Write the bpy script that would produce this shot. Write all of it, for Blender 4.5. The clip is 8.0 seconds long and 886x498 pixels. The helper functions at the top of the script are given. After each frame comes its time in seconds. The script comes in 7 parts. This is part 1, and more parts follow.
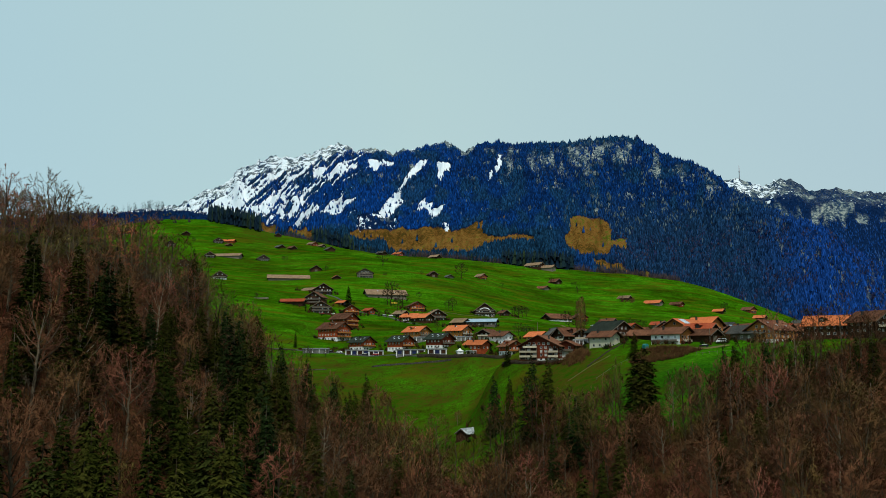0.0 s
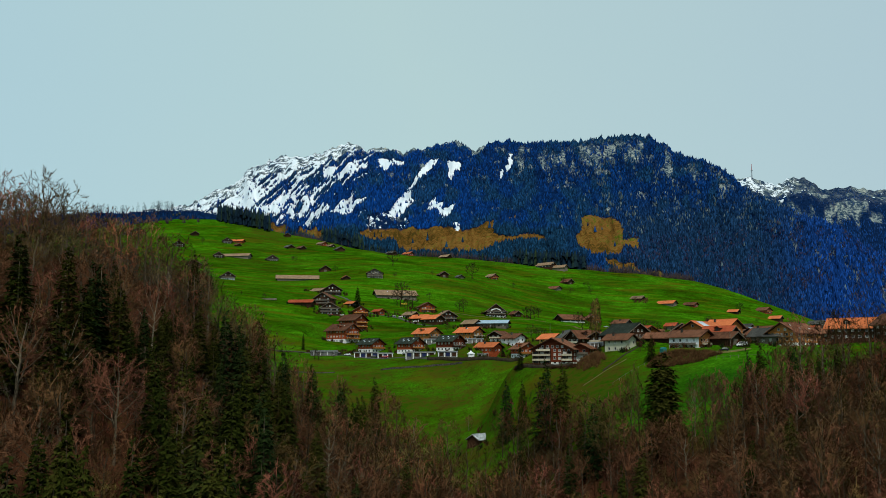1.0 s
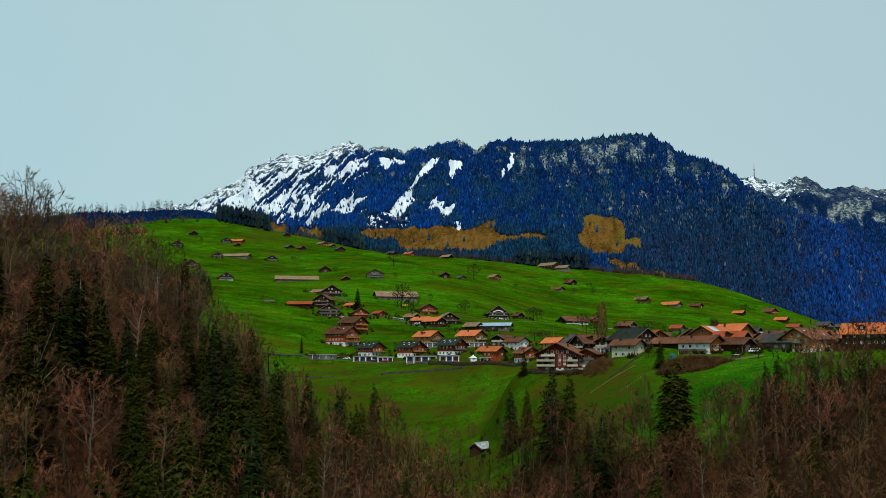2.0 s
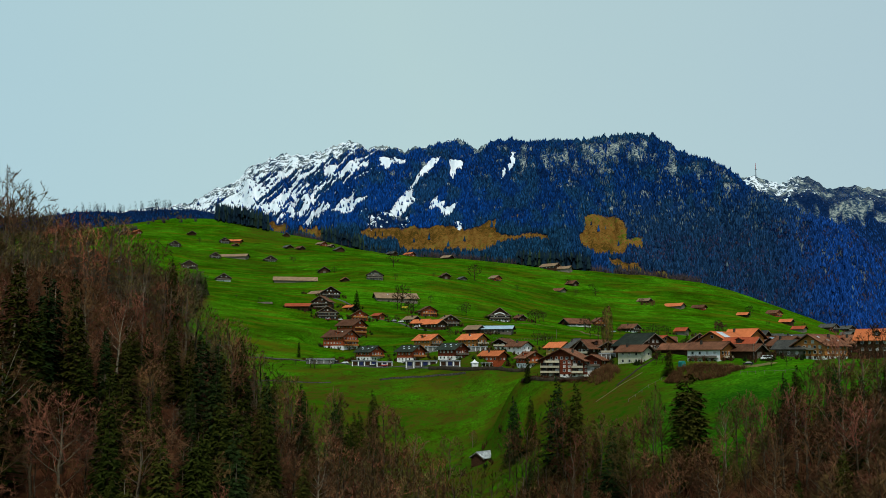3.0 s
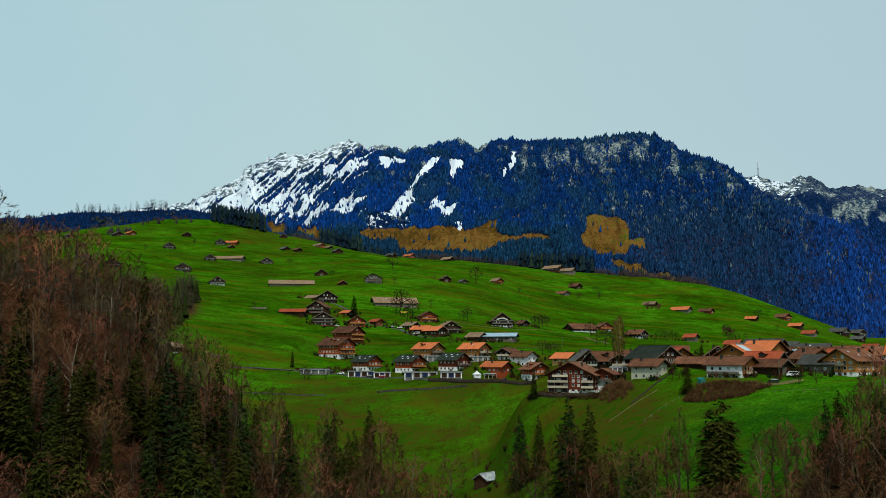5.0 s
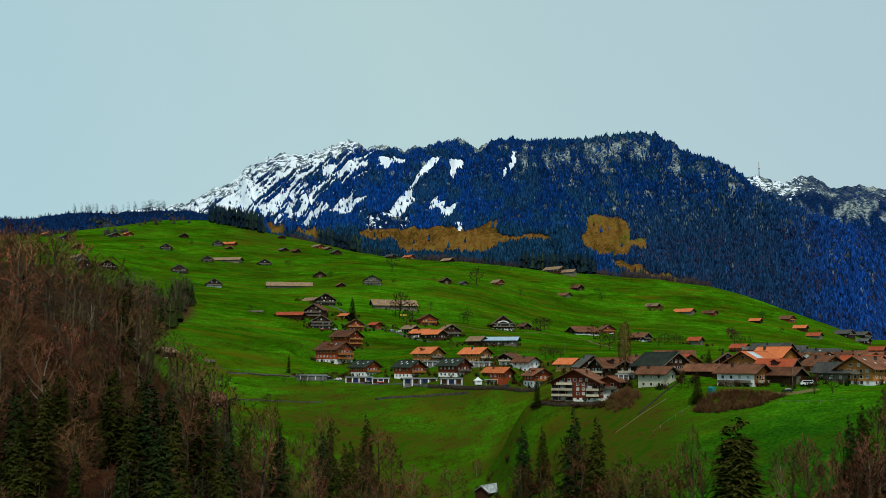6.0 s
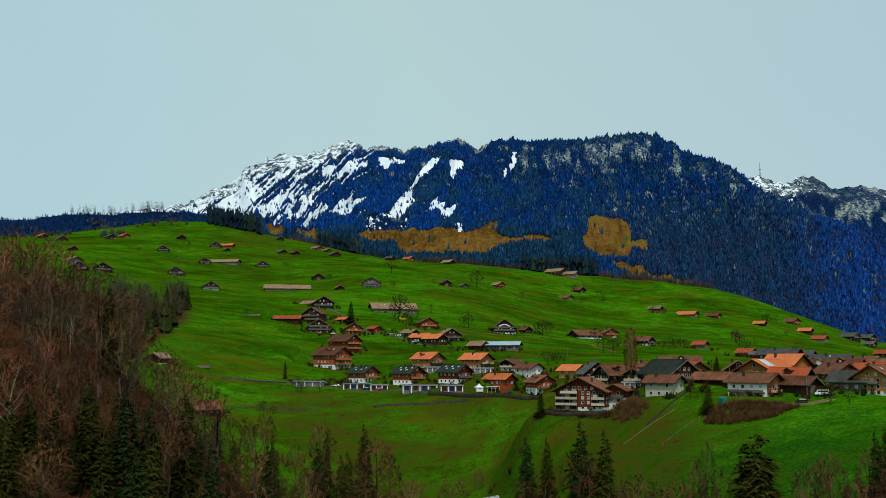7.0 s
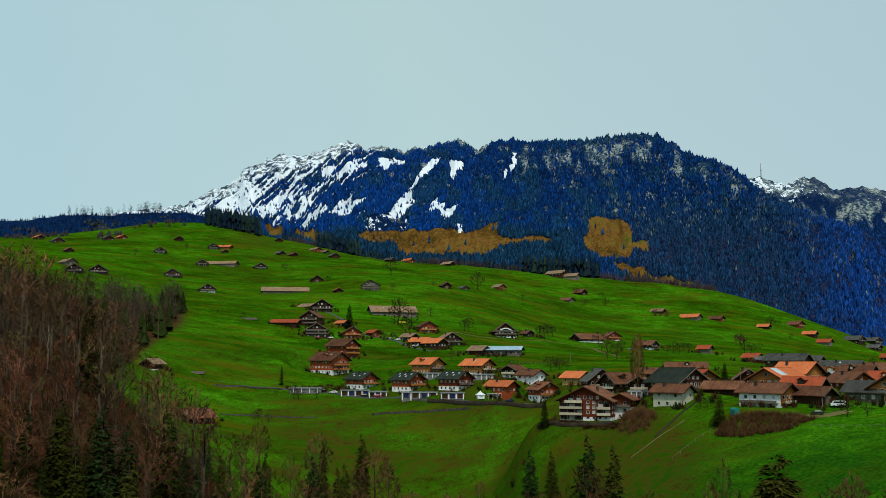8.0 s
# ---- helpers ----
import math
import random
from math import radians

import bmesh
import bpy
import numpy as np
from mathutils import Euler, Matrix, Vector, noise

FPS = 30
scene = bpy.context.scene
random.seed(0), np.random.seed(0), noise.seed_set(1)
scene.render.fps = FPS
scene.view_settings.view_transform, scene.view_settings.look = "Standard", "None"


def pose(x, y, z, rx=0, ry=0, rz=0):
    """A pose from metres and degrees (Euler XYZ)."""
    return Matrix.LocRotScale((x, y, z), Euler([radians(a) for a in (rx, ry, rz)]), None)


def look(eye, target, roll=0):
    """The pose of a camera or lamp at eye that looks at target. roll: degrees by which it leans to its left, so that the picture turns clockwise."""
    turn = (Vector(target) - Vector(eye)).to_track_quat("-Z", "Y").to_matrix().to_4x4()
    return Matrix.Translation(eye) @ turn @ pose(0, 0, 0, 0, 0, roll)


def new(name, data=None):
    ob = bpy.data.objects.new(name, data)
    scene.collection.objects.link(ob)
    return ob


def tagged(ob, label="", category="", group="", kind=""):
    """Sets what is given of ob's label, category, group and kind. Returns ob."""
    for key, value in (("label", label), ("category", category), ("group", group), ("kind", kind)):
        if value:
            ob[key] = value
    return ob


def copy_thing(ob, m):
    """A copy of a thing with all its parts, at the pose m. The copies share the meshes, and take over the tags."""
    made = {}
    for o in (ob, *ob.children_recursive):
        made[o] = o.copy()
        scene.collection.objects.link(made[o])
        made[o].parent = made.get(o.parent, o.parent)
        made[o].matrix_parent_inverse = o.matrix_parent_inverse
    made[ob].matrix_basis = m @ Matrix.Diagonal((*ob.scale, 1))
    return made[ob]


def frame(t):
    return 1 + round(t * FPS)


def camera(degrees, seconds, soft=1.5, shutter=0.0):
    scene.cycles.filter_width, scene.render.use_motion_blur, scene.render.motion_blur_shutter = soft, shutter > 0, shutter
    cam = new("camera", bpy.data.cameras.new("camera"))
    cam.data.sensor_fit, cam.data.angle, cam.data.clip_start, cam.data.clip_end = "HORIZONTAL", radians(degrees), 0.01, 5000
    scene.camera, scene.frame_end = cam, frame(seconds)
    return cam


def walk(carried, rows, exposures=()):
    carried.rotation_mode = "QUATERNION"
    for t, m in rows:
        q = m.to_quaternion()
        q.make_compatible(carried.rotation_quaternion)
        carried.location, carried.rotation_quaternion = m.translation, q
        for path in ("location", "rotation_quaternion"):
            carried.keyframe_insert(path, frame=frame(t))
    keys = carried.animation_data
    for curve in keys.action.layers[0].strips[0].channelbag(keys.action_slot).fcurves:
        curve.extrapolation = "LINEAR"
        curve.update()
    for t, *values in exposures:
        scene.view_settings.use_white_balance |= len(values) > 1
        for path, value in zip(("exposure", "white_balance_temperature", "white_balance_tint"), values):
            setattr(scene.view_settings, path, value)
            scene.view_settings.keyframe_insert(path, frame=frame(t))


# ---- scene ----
cam = camera(50, 8.0, soft=0.55)
walk(cam, [
    (0, pose(0.00, 0.00, 60.00, 97.000, -0.000, 0.000)),
    (0.5, pose(0.08, 6.95, 60.54, 96.993, -0.009, 0.391)),
    (1, pose(0.06, 14.08, 62.12, 96.973, -0.012, 0.645)),
    (1.5, pose(-0.13, 21.32, 63.85, 96.933, -0.042, 0.698)),
    (3, pose(-0.76, 43.05, 68.94, 96.868, -0.103, 0.726)),
    (3.5, pose(-0.90, 50.27, 70.50, 96.851, -0.145, 0.745)),
    (4, pose(-1.01, 57.41, 72.25, 96.843, -0.133, 0.758)),
    (4.5, pose(-1.25, 64.55, 74.08, 96.825, -0.113, 0.744)),
    (6, pose(-1.59, 86.02, 79.11, 96.821, -0.059, 0.739)),
    (6.5, pose(-1.70, 93.01, 80.65, 96.841, -0.039, 0.741)),
    (7, pose(-1.85, 99.58, 82.15, 96.863, -0.041, 0.742)),
    (7.5, pose(-1.95, 105.95, 83.59, 96.896, -0.041, 0.748)),
    (8, pose(-2.25, 112.79, 85.33, 96.894, -0.069, 0.733)),
])

# ---- sky and sun: an even winter overcast ----
world = bpy.data.worlds.new("overcast_sky")
scene.world = world
world.use_nodes = True
wn, wl = world.node_tree.nodes, world.node_tree.links
wn.clear()
w_out = wn.new("ShaderNodeOutputWorld")
w_bg = wn.new("ShaderNodeBackground")
w_sky = wn.new("ShaderNodeTexSky")
w_sky.sky_type, w_sky.sun_disc = "NISHITA", False
w_sky.sun_elevation, w_sky.sun_rotation = radians(53), radians(175)
w_sky.air_density, w_sky.dust_density, w_sky.ozone_density = 1.0, 3.0, 1.5
w_dim = wn.new("ShaderNodeMix")
w_dim.data_type, w_dim.blend_type = "RGBA", "MULTIPLY"
w_dim.inputs[0].default_value = 1.0
w_dim.inputs[7].default_value = (0.10, 0.10, 0.10, 1)
w_co = wn.new("ShaderNodeTexCoord")
w_sep = wn.new("ShaderNodeSeparateXYZ")
w_noise = wn.new("ShaderNodeTexNoise")
w_noise.inputs["Scale"].default_value = 1.6
w_noise.inputs["Detail"].default_value = 3.0
w_add = wn.new("ShaderNodeMath")
w_add.operation = "MULTIPLY_ADD"
w_add.inputs[1].default_value = 0.30
w_ramp = wn.new("ShaderNodeValToRGB")
w_ramp.color_ramp.elements[0].position, w_ramp.color_ramp.elements[0].color = 0.12, (0.435, 0.655, 0.735, 1)
w_ramp.color_ramp.elements[1].position, w_ramp.color_ramp.elements[1].color = 0.85, (0.455, 0.620, 0.680, 1)
w_mid = w_ramp.color_ramp.elements.new(0.50)
w_mid.color = (0.500, 0.690, 0.690, 1)
w_mix = wn.new("ShaderNodeMix")
w_mix.data_type = "RGBA"
w_mix.inputs[0].default_value = 0.86
wl.new(w_co.outputs["Generated"], w_sep.inputs[0])
wl.new(w_co.outputs["Generated"], w_noise.inputs["Vector"])
w_shift = wn.new("ShaderNodeMath")
w_shift.operation = "MULTIPLY_ADD"
w_shift.inputs[1].default_value, w_shift.inputs[2].default_value = 0.62, 0.35
wl.new(w_sep.outputs["X"], w_shift.inputs[0])
wl.new(w_noise.outputs["Fac"], w_add.inputs[0])
wl.new(w_shift.outputs[0], w_add.inputs[2])
wl.new(w_add.outputs[0], w_ramp.inputs[0])
wl.new(w_sky.outputs[0], w_dim.inputs[6])
wl.new(w_dim.outputs[2], w_mix.inputs[6])
wl.new(w_ramp.outputs[0], w_mix.inputs[7])
wl.new(w_mix.outputs[2], w_bg.inputs["Color"])
w_bg.inputs["Strength"].default_value = 1.0
wl.new(w_bg.outputs[0], w_out.inputs["Surface"])
sun = new("sun", bpy.data.lights.new("sun", "SUN"))
sun.data.energy, sun.data.angle, sun.data.color = 2.1, radians(7), (1.0, 0.95, 0.88)
sun.matrix_world = look((40, -527, 700), (0, 0, 0))

# ---- materials ----
def nodes_of(name):
    m = bpy.data.materials.new(name)
    m.use_nodes = True
    nt = m.node_tree
    return m, nt.nodes, nt.links, nt.nodes["Principled BSDF"]


def noise_at(n, l, coords, scale, detail=4.0, stretch=None):
    t = n.new("ShaderNodeTexNoise")
    t.inputs["Scale"].default_value, t.inputs["Detail"].default_value = scale, detail
    if stretch:
        mp = n.new("ShaderNodeMapping")
        mp.inputs["Scale"].default_value = stretch
        l.new(coords, mp.inputs["Vector"])
        coords = mp.outputs[0]
    l.new(coords, t.inputs["Vector"])
    return t.outputs["Fac"]


def ramp_of(n, l, fac, stops):
    r = n.new("ShaderNodeValToRGB")
    e = r.color_ramp.elements
    while len(e) < len(stops):
        e.new(0.5)
    for k, (p, c) in enumerate(stops):
        e[k].position, e[k].color = p, (*c, 1)
    l.new(fac, r.inputs[0])
    return r.outputs[0]


def blend(n, l, fac, a, b, mode="MIX"):
    m = n.new("ShaderNodeMix")
    m.data_type, m.blend_type = "RGBA", mode
    for slot, v in ((0, fac), (6, a), (7, b)):
        if isinstance(v, (int, float)):
            m.inputs[slot].default_value = v
        elif isinstance(v, tuple):
            m.inputs[slot].default_value = (*v, 1)
        else:
            l.new(v, m.inputs[slot])
    return m.outputs[2]


def grey(a):
    return (a, a, a)


def surface(name, dark, light, scale=0.5, fine=6.0, rough=0.8, bump=0.3, spread=0.25, stretch=None, per="object", metal=0.0, depth=0.05):
    """Two scales of variation between two colours, a change from thing to thing, and fine relief."""
    m, n, l, b = nodes_of(name)
    co = n.new("ShaderNodeTexCoord").outputs["Object"]
    broad = noise_at(n, l, co, scale, 4, stretch)
    grain = noise_at(n, l, co, fine, 5, stretch)
    mixed = blend(n, l, 0.45, broad, grain)
    colour = ramp_of(n, l, mixed, [(0.33, dark), (0.67, light)])
    if per == "island":
        var = n.new("ShaderNodeNewGeometry").outputs["Random Per Island"]
    else:
        var = n.new("ShaderNodeObjectInfo").outputs["Random"]
    tone = ramp_of(n, l, var, [(0.0, grey(1 - spread)), (1.0, grey(1 + spread))])
    l.new(blend(n, l, 1.0, colour, tone, "MULTIPLY"), b.inputs["Base Color"])
    b.inputs["Roughness"].default_value, b.inputs["Metallic"].default_value = rough, metal
    b.inputs["Specular IOR Level"].default_value = 0.25 if rough < 0.6 else 0.06
    if bump:
        bp = n.new("ShaderNodeBump")
        bp.inputs["Strength"].default_value, bp.inputs["Distance"].default_value = bump, depth
        l.new(grain, bp.inputs["Height"])
        l.new(bp.outputs[0], b.inputs["Normal"])
    return m


def varied(name, stops, per="object", rough=0.85, grain=1.2, depth=0.35, gloss=0.02):
    """Foliage and bark: a ramp of colours from thing to thing, with a finer change inside."""
    m, n, l, b = nodes_of(name)
    co = n.new("ShaderNodeTexCoord").outputs["Object"]
    if per == "island":
        var = n.new("ShaderNodeNewGeometry").outputs["Random Per Island"]
    else:
        var = n.new("ShaderNodeObjectInfo").outputs["Random"]
    colour = ramp_of(n, l, var, stops)
    g = noise_at(n, l, co, grain, 4)
    tone = ramp_of(n, l, g, [(0.3, grey(0.87 * (1 - depth))), (0.7, grey(0.87 * (1 + depth)))])
    l.new(blend(n, l, 1.0, colour, tone, "MULTIPLY"), b.inputs["Base Color"])
    b.inputs["Roughness"].default_value = rough
    b.inputs["Specular IOR Level"].default_value = gloss
    return m


def ground_material():
    m, n, l, b = nodes_of("meadow_and_forest_floor")
    co = n.new("ShaderNodeTexCoord").outputs["Object"]
    at = n.new("ShaderNodeAttribute")
    at.attribute_name = "cover"
    sep = n.new("ShaderNodeSeparateColor")
    l.new(at.outputs["Color"], sep.inputs[0])
    broad = noise_at(n, l, co, 0.012, 5, (1, 1.7, 1))
    mid = noise_at(n, l, co, 0.07, 5, (0.8, 1.5, 1.5))
    fine = noise_at(n, l, co, 0.9, 7)
    tuft = noise_at(n, l, co, 0.28, 6, (0.8, 1.3, 1.6))
    cells = n.new("ShaderNodeTexVoronoi")
    cells.inputs["Scale"].default_value = 0.011
    shape = n.new("ShaderNodeMapping")
    shape.inputs["Scale"].default_value = (1.0, 1.5, 2.5)
    shape.inputs["Rotation"].default_value = (0, 0, 0.25)
    l.new(co, shape.inputs["Vector"])
    l.new(shape.outputs[0], cells.inputs["Vector"])
    parcel = n.new("ShaderNodeSeparateColor")
    l.new(cells.outputs["Color"], parcel.inputs[0])
    grass = ramp_of(n, l, blend(n, l, 0.5, broad, mid), [(0.34, (0.024, 0.044, 0.001)), (0.48, (0.023, 0.088, 0.001)), (0.61, (0.040, 0.148, 0.003))])
    grass = blend(n, l, 1.0, grass, ramp_of(n, l, fine, [(0.32, grey(0.58)), (0.68, grey(1.38))]), "MULTIPLY")
    grass = blend(n, l, 1.0, grass, ramp_of(n, l, tuft, [(0.34, grey(0.72)), (0.64, grey(1.20))]), "MULTIPLY")
    grass = blend(n, l, 1.0, grass, ramp_of(n, l, parcel.outputs["Red"], [(0.1, grey(0.80)), (0.9, grey(1.16))]), "MULTIPLY")
    tired = ramp_of(n, l, noise_at(n, l, co, 0.03, 4, (0.6, 2.5, 1.5)), [(0.52, grey(0)), (0.68, grey(0.8))])
    grass = blend(n, l, tired, grass, (0.074, 0.077, 0.003))
    dry = ramp_of(n, l, blend(n, l, 0.5, tuft, blend(n, l, 0.5, mid, fine)), [(0.36, (0.040, 0.024, 0.004)), (0.45, (0.052, 0.046, 0.005)), (0.53, (0.034, 0.056, 0.003)), (0.62, (0.014, 0.056, 0.001))])
    litter = ramp_of(n, l, blend(n, l, 0.6, mid, fine), [(0.3, (0.024, 0.011, 0.005)), (0.52, (0.068, 0.026, 0.013)), (0.70, (0.046, 0.038, 0.009))])
    lush = ramp_of(n, l, fine, [(0.3, (0.006, 0.034, 0.002)), (0.7, (0.016, 0.086, 0.004))])
    colour = blend(n, l, sep.outputs["Green"], grass, dry)
    colour = blend(n, l, sep.outputs["Blue"], colour, lush)
    colour = blend(n, l, sep.outputs["Red"], colour, litter)
    l.new(colour, b.inputs["Base Color"])
    b.inputs["Roughness"].default_value = 0.95
    b.inputs["Specular IOR Level"].default_value = 0.0
    bp = n.new("ShaderNodeBump")
    bp.inputs["Strength"].default_value, bp.inputs["Distance"].default_value = 0.45, 0.5
    l.new(blend(n, l, 0.5, mid, fine), bp.inputs["Height"])
    l.new(bp.outputs[0], b.inputs["Normal"])
    return m


def mountain_material():
    m, n, l, b = nodes_of("mountain_rock_snow_pasture")
    co = n.new("ShaderNodeTexCoord").outputs["Object"]
    at = n.new("ShaderNodeAttribute")
    at.attribute_name = "cover"
    sep = n.new("ShaderNodeSeparateColor")
    l.new(at.outputs["Color"], sep.inputs[0])
    broad = noise_at(n, l, co, 0.006, 5)
    streak = noise_at(n, l, co, 0.02, 6, (1.6, 0.6, 0.5))
    fine = noise_at(n, l, co, 0.10, 8)
    # blue in the dark rock tones stands in for distance haze
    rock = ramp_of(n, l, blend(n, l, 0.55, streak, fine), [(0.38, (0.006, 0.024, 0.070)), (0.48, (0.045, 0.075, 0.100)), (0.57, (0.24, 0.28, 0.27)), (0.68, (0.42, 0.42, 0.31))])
    # haze blue too, darkened further for the shade between trees
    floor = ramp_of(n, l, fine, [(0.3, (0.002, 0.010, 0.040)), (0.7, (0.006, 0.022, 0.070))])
    dry = ramp_of(n, l, blend(n, l, 0.5, broad, fine), [(0.40, (0.060, 0.040, 0.008)), (0.48, (0.150, 0.070, 0.014)), (0.54, (0.185, 0.098, 0.024)), (0.60, (0.075, 0.095, 0.008))])
    snow = ramp_of(n, l, streak, [(0.3, (0.60, 0.70, 0.76)), (0.7, (0.82, 0.86, 0.88))])
    colour = blend(n, l, sep.outputs["Green"], floor, rock)
    colour = blend(n, l, sep.outputs["Blue"], colour, dry)
    edge = n.new("ShaderNodeMath")
    edge.operation = "MULTIPLY_ADD"
    edge.inputs[1].default_value = 2.2
    speck = noise_at(n, l, co, 0.055, 9, (1.0, 0.5, 1.4))
    l.new(blend(n, l, 0.55, fine, speck), edge.inputs[0])
    lower = n.new("ShaderNodeMath")
    lower.operation = "MULTIPLY_ADD"
    lower.inputs[1].default_value, lower.inputs[2].default_value = 1.10, -1.05
    l.new(sep.outputs["Red"], lower.inputs[0])
    l.new(lower.outputs[0], edge.inputs[2])
    cut = ramp_of(n, l, edge.outputs[0], [(0.60, grey(0)), (0.64, grey(1))])
    colour = blend(n, l, cut, colour, snow)
    l.new(colour, b.inputs["Base Color"])
    b.inputs["Roughness"].default_value = 0.9
    b.inputs["Specular IOR Level"].default_value = 0.0
    bp = n.new("ShaderNodeBump")
    bp.inputs["Strength"].default_value, bp.inputs["Distance"].default_value = 0.8, 14.0
    l.new(blend(n, l, 0.5, streak, fine), bp.inputs["Height"])
    l.new(bp.outputs[0], b.inputs["Normal"])
    return m


def tiled(name, dark, light, spread=0.2):
    """Roof tiles: courses across the slope, patches of moss and age."""
    m, n, l, b = nodes_of(name)
    co = n.new("ShaderNodeTexCoord").outputs["Object"]
    broad, grain = noise_at(n, l, co, 0.22, 4), noise_at(n, l, co, 2.6, 5)
    wave = n.new("ShaderNodeTexWave")
    wave.wave_type, wave.bands_direction = "BANDS", "X"
    wave.inputs["Scale"].default_value, wave.inputs["Distortion"].default_value = 0.9, 0.6
    l.new(co, wave.inputs["Vector"])
    streak = noise_at(n, l, co, 0.9, 5, (0.25, 1.6, 0.25))
    mixed = blend(n, l, 0.45, blend(n, l, 0.5, broad, streak), grain)
    colour = ramp_of(n, l, mixed, [(0.38, dark), (0.62, light)])
    colour = blend(n, l, 0.35, colour, ramp_of(n, l, wave.outputs["Fac"], [(0.0, grey(0.25)), (0.5, grey(1.0))]), "MULTIPLY")
    tone = ramp_of(n, l, n.new("ShaderNodeObjectInfo").outputs["Random"], [(0.0, grey(1 - spread)), (1.0, grey(1 + spread))])
    l.new(blend(n, l, 1.0, colour, tone, "MULTIPLY"), b.inputs["Base Color"])
    b.inputs["Roughness"].default_value, b.inputs["Specular IOR Level"].default_value = 0.85, 0.06
    bp = n.new("ShaderNodeBump")
    bp.inputs["Strength"].default_value, bp.inputs["Distance"].default_value = 0.6, 0.08
    l.new(wave.outputs["Fac"], bp.inputs["Height"])
    l.new(bp.outputs[0], b.inputs["Normal"])
    return m


M_GROUND = ground_material()
M_MOUNTAIN = mountain_material()
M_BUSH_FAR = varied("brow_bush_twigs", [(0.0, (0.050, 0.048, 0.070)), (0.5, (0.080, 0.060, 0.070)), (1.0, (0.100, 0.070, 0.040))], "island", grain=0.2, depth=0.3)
# needle greens made bluish to take in some distance haze
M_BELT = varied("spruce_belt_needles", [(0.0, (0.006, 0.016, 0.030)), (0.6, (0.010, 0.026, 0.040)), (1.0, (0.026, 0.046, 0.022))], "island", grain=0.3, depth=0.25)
M_NEEDLE = varied("spruce_needles", [(0.0, (0.026, 0.036, 0.006)), (0.4, (0.038, 0.046, 0.007)), (0.7, (0.056, 0.056, 0.010)), (0.85, (0.026, 0.040, 0.010)), (1.0, (0.022, 0.042, 0.012))], grain=0.8, gloss=0.0)
M_TWIG = varied("bare_twigs", [(0.0, (0.088, 0.054, 0.020)), (0.2, (0.180, 0.074, 0.038)), (0.4, (0.096, 0.068, 0.022)), (0.55, (0.215, 0.080, 0.048)), (0.7, (0.130, 0.078, 0.032)), (0.84, (0.240, 0.084, 0.054)), (1.0, (0.125, 0.096, 0.026))], grain=0.25)


def tinted(name, scale):
    """Trees whose tint, haze and side shading included, differs from tree to tree, with a finer change inside."""
    m, n, l, b = nodes_of(name)
    co = n.new("ShaderNodeTexCoord").outputs["Object"]
    at = n.new("ShaderNodeAttribute")
    at.attribute_name = "tint"
    tone = ramp_of(n, l, noise_at(n, l, co, scale, 4), [(0.3, grey(0.56)), (0.7, grey(1.18))])
    l.new(blend(n, l, 1.0, at.outputs["Color"], tone, "MULTIPLY"), b.inputs["Base Color"])
    b.inputs["Roughness"].default_value, b.inputs["Specular IOR Level"].default_value = 0.9, 0.02
    return m


M_WOODLAND = tinted("woodland_twigs", 0.3)
# distance haze over the far woods is put into their tint as blue
M_HAZY_WOOD = tinted("far_wood_foliage", 0.12)
M_BARK = varied("grey_brown_bark", [(0.0, (0.050, 0.038, 0.022)), (0.7, (0.085, 0.064, 0.038)), (0.9, (0.14, 0.11, 0.07)), (1.0, (0.26, 0.22, 0.15))], grain=3.0)
M_PALE_BARK = varied("pale_dead_bark", [(0.0, (0.25, 0.20, 0.14)), (1.0, (0.34, 0.28, 0.20))], grain=3.0)
# undergrowth browns held dark to stand in for shade among the trees
M_BRUSH = varied("undergrowth_twigs", [(0.0, (0.026, 0.016, 0.006)), (0.35, (0.062, 0.024, 0.013)), (0.6, (0.036, 0.032, 0.009)), (0.85, (0.180, 0.048, 0.032)), (1.0, (0.050, 0.028, 0.013))], "island", grain=0.2)
M_SCRUB = varied("hedge_scrub_twigs", [(0.0, (0.085, 0.045, 0.018)), (0.5, (0.150, 0.066, 0.030)), (1.0, (0.120, 0.078, 0.026))], "island", grain=0.3)
M_ORCHARD = varied("orchard_twigs", [(0.0, (0.030, 0.024, 0.014)), (1.0, (0.066, 0.042, 0.018))], grain=0.6)
M_POPLAR = varied("poplar_twigs", [(0.0, (0.20, 0.125, 0.035)), (1.0, (0.22, 0.135, 0.04))], grain=0.6)
M_HEDGE = varied("hedge_leaves", [(0.0, (0.010, 0.022, 0.006)), (1.0, (0.030, 0.042, 0.010))], "island", grain=0.8)

M_WOOD_DARK = surface("dark_weathered_timber", (0.020, 0.010, 0.006), (0.066, 0.031, 0.015), 0.6, 4.0, stretch=(1, 1, 6), spread=0.35)
M_WOOD_RED = surface("red_brown_timber", (0.190, 0.034, 0.013), (0.420, 0.088, 0.028), 0.6, 4.0, stretch=(1, 1, 6))
M_WOOD_MAROON = surface("maroon_timber", (0.085, 0.018, 0.009), (0.230, 0.052, 0.022), 0.6, 4.0, stretch=(1, 1, 6))
M_WOOD_TAN = surface("honey_timber", (0.24, 0.085, 0.024), (0.50, 0.200, 0.054), 0.6, 4.0, stretch=(1, 1, 6))
M_WOOD_GREY = surface("silvered_timber", (0.10, 0.085, 0.065), (0.20, 0.17, 0.13), 0.6, 4.0, stretch=(1, 1, 6))
M_PLASTER = surface("white_render", (0.68, 0.68, 0.65), (0.90, 0.89, 0.86), 0.35, 3.0, bump=0.1, spread=0.10)
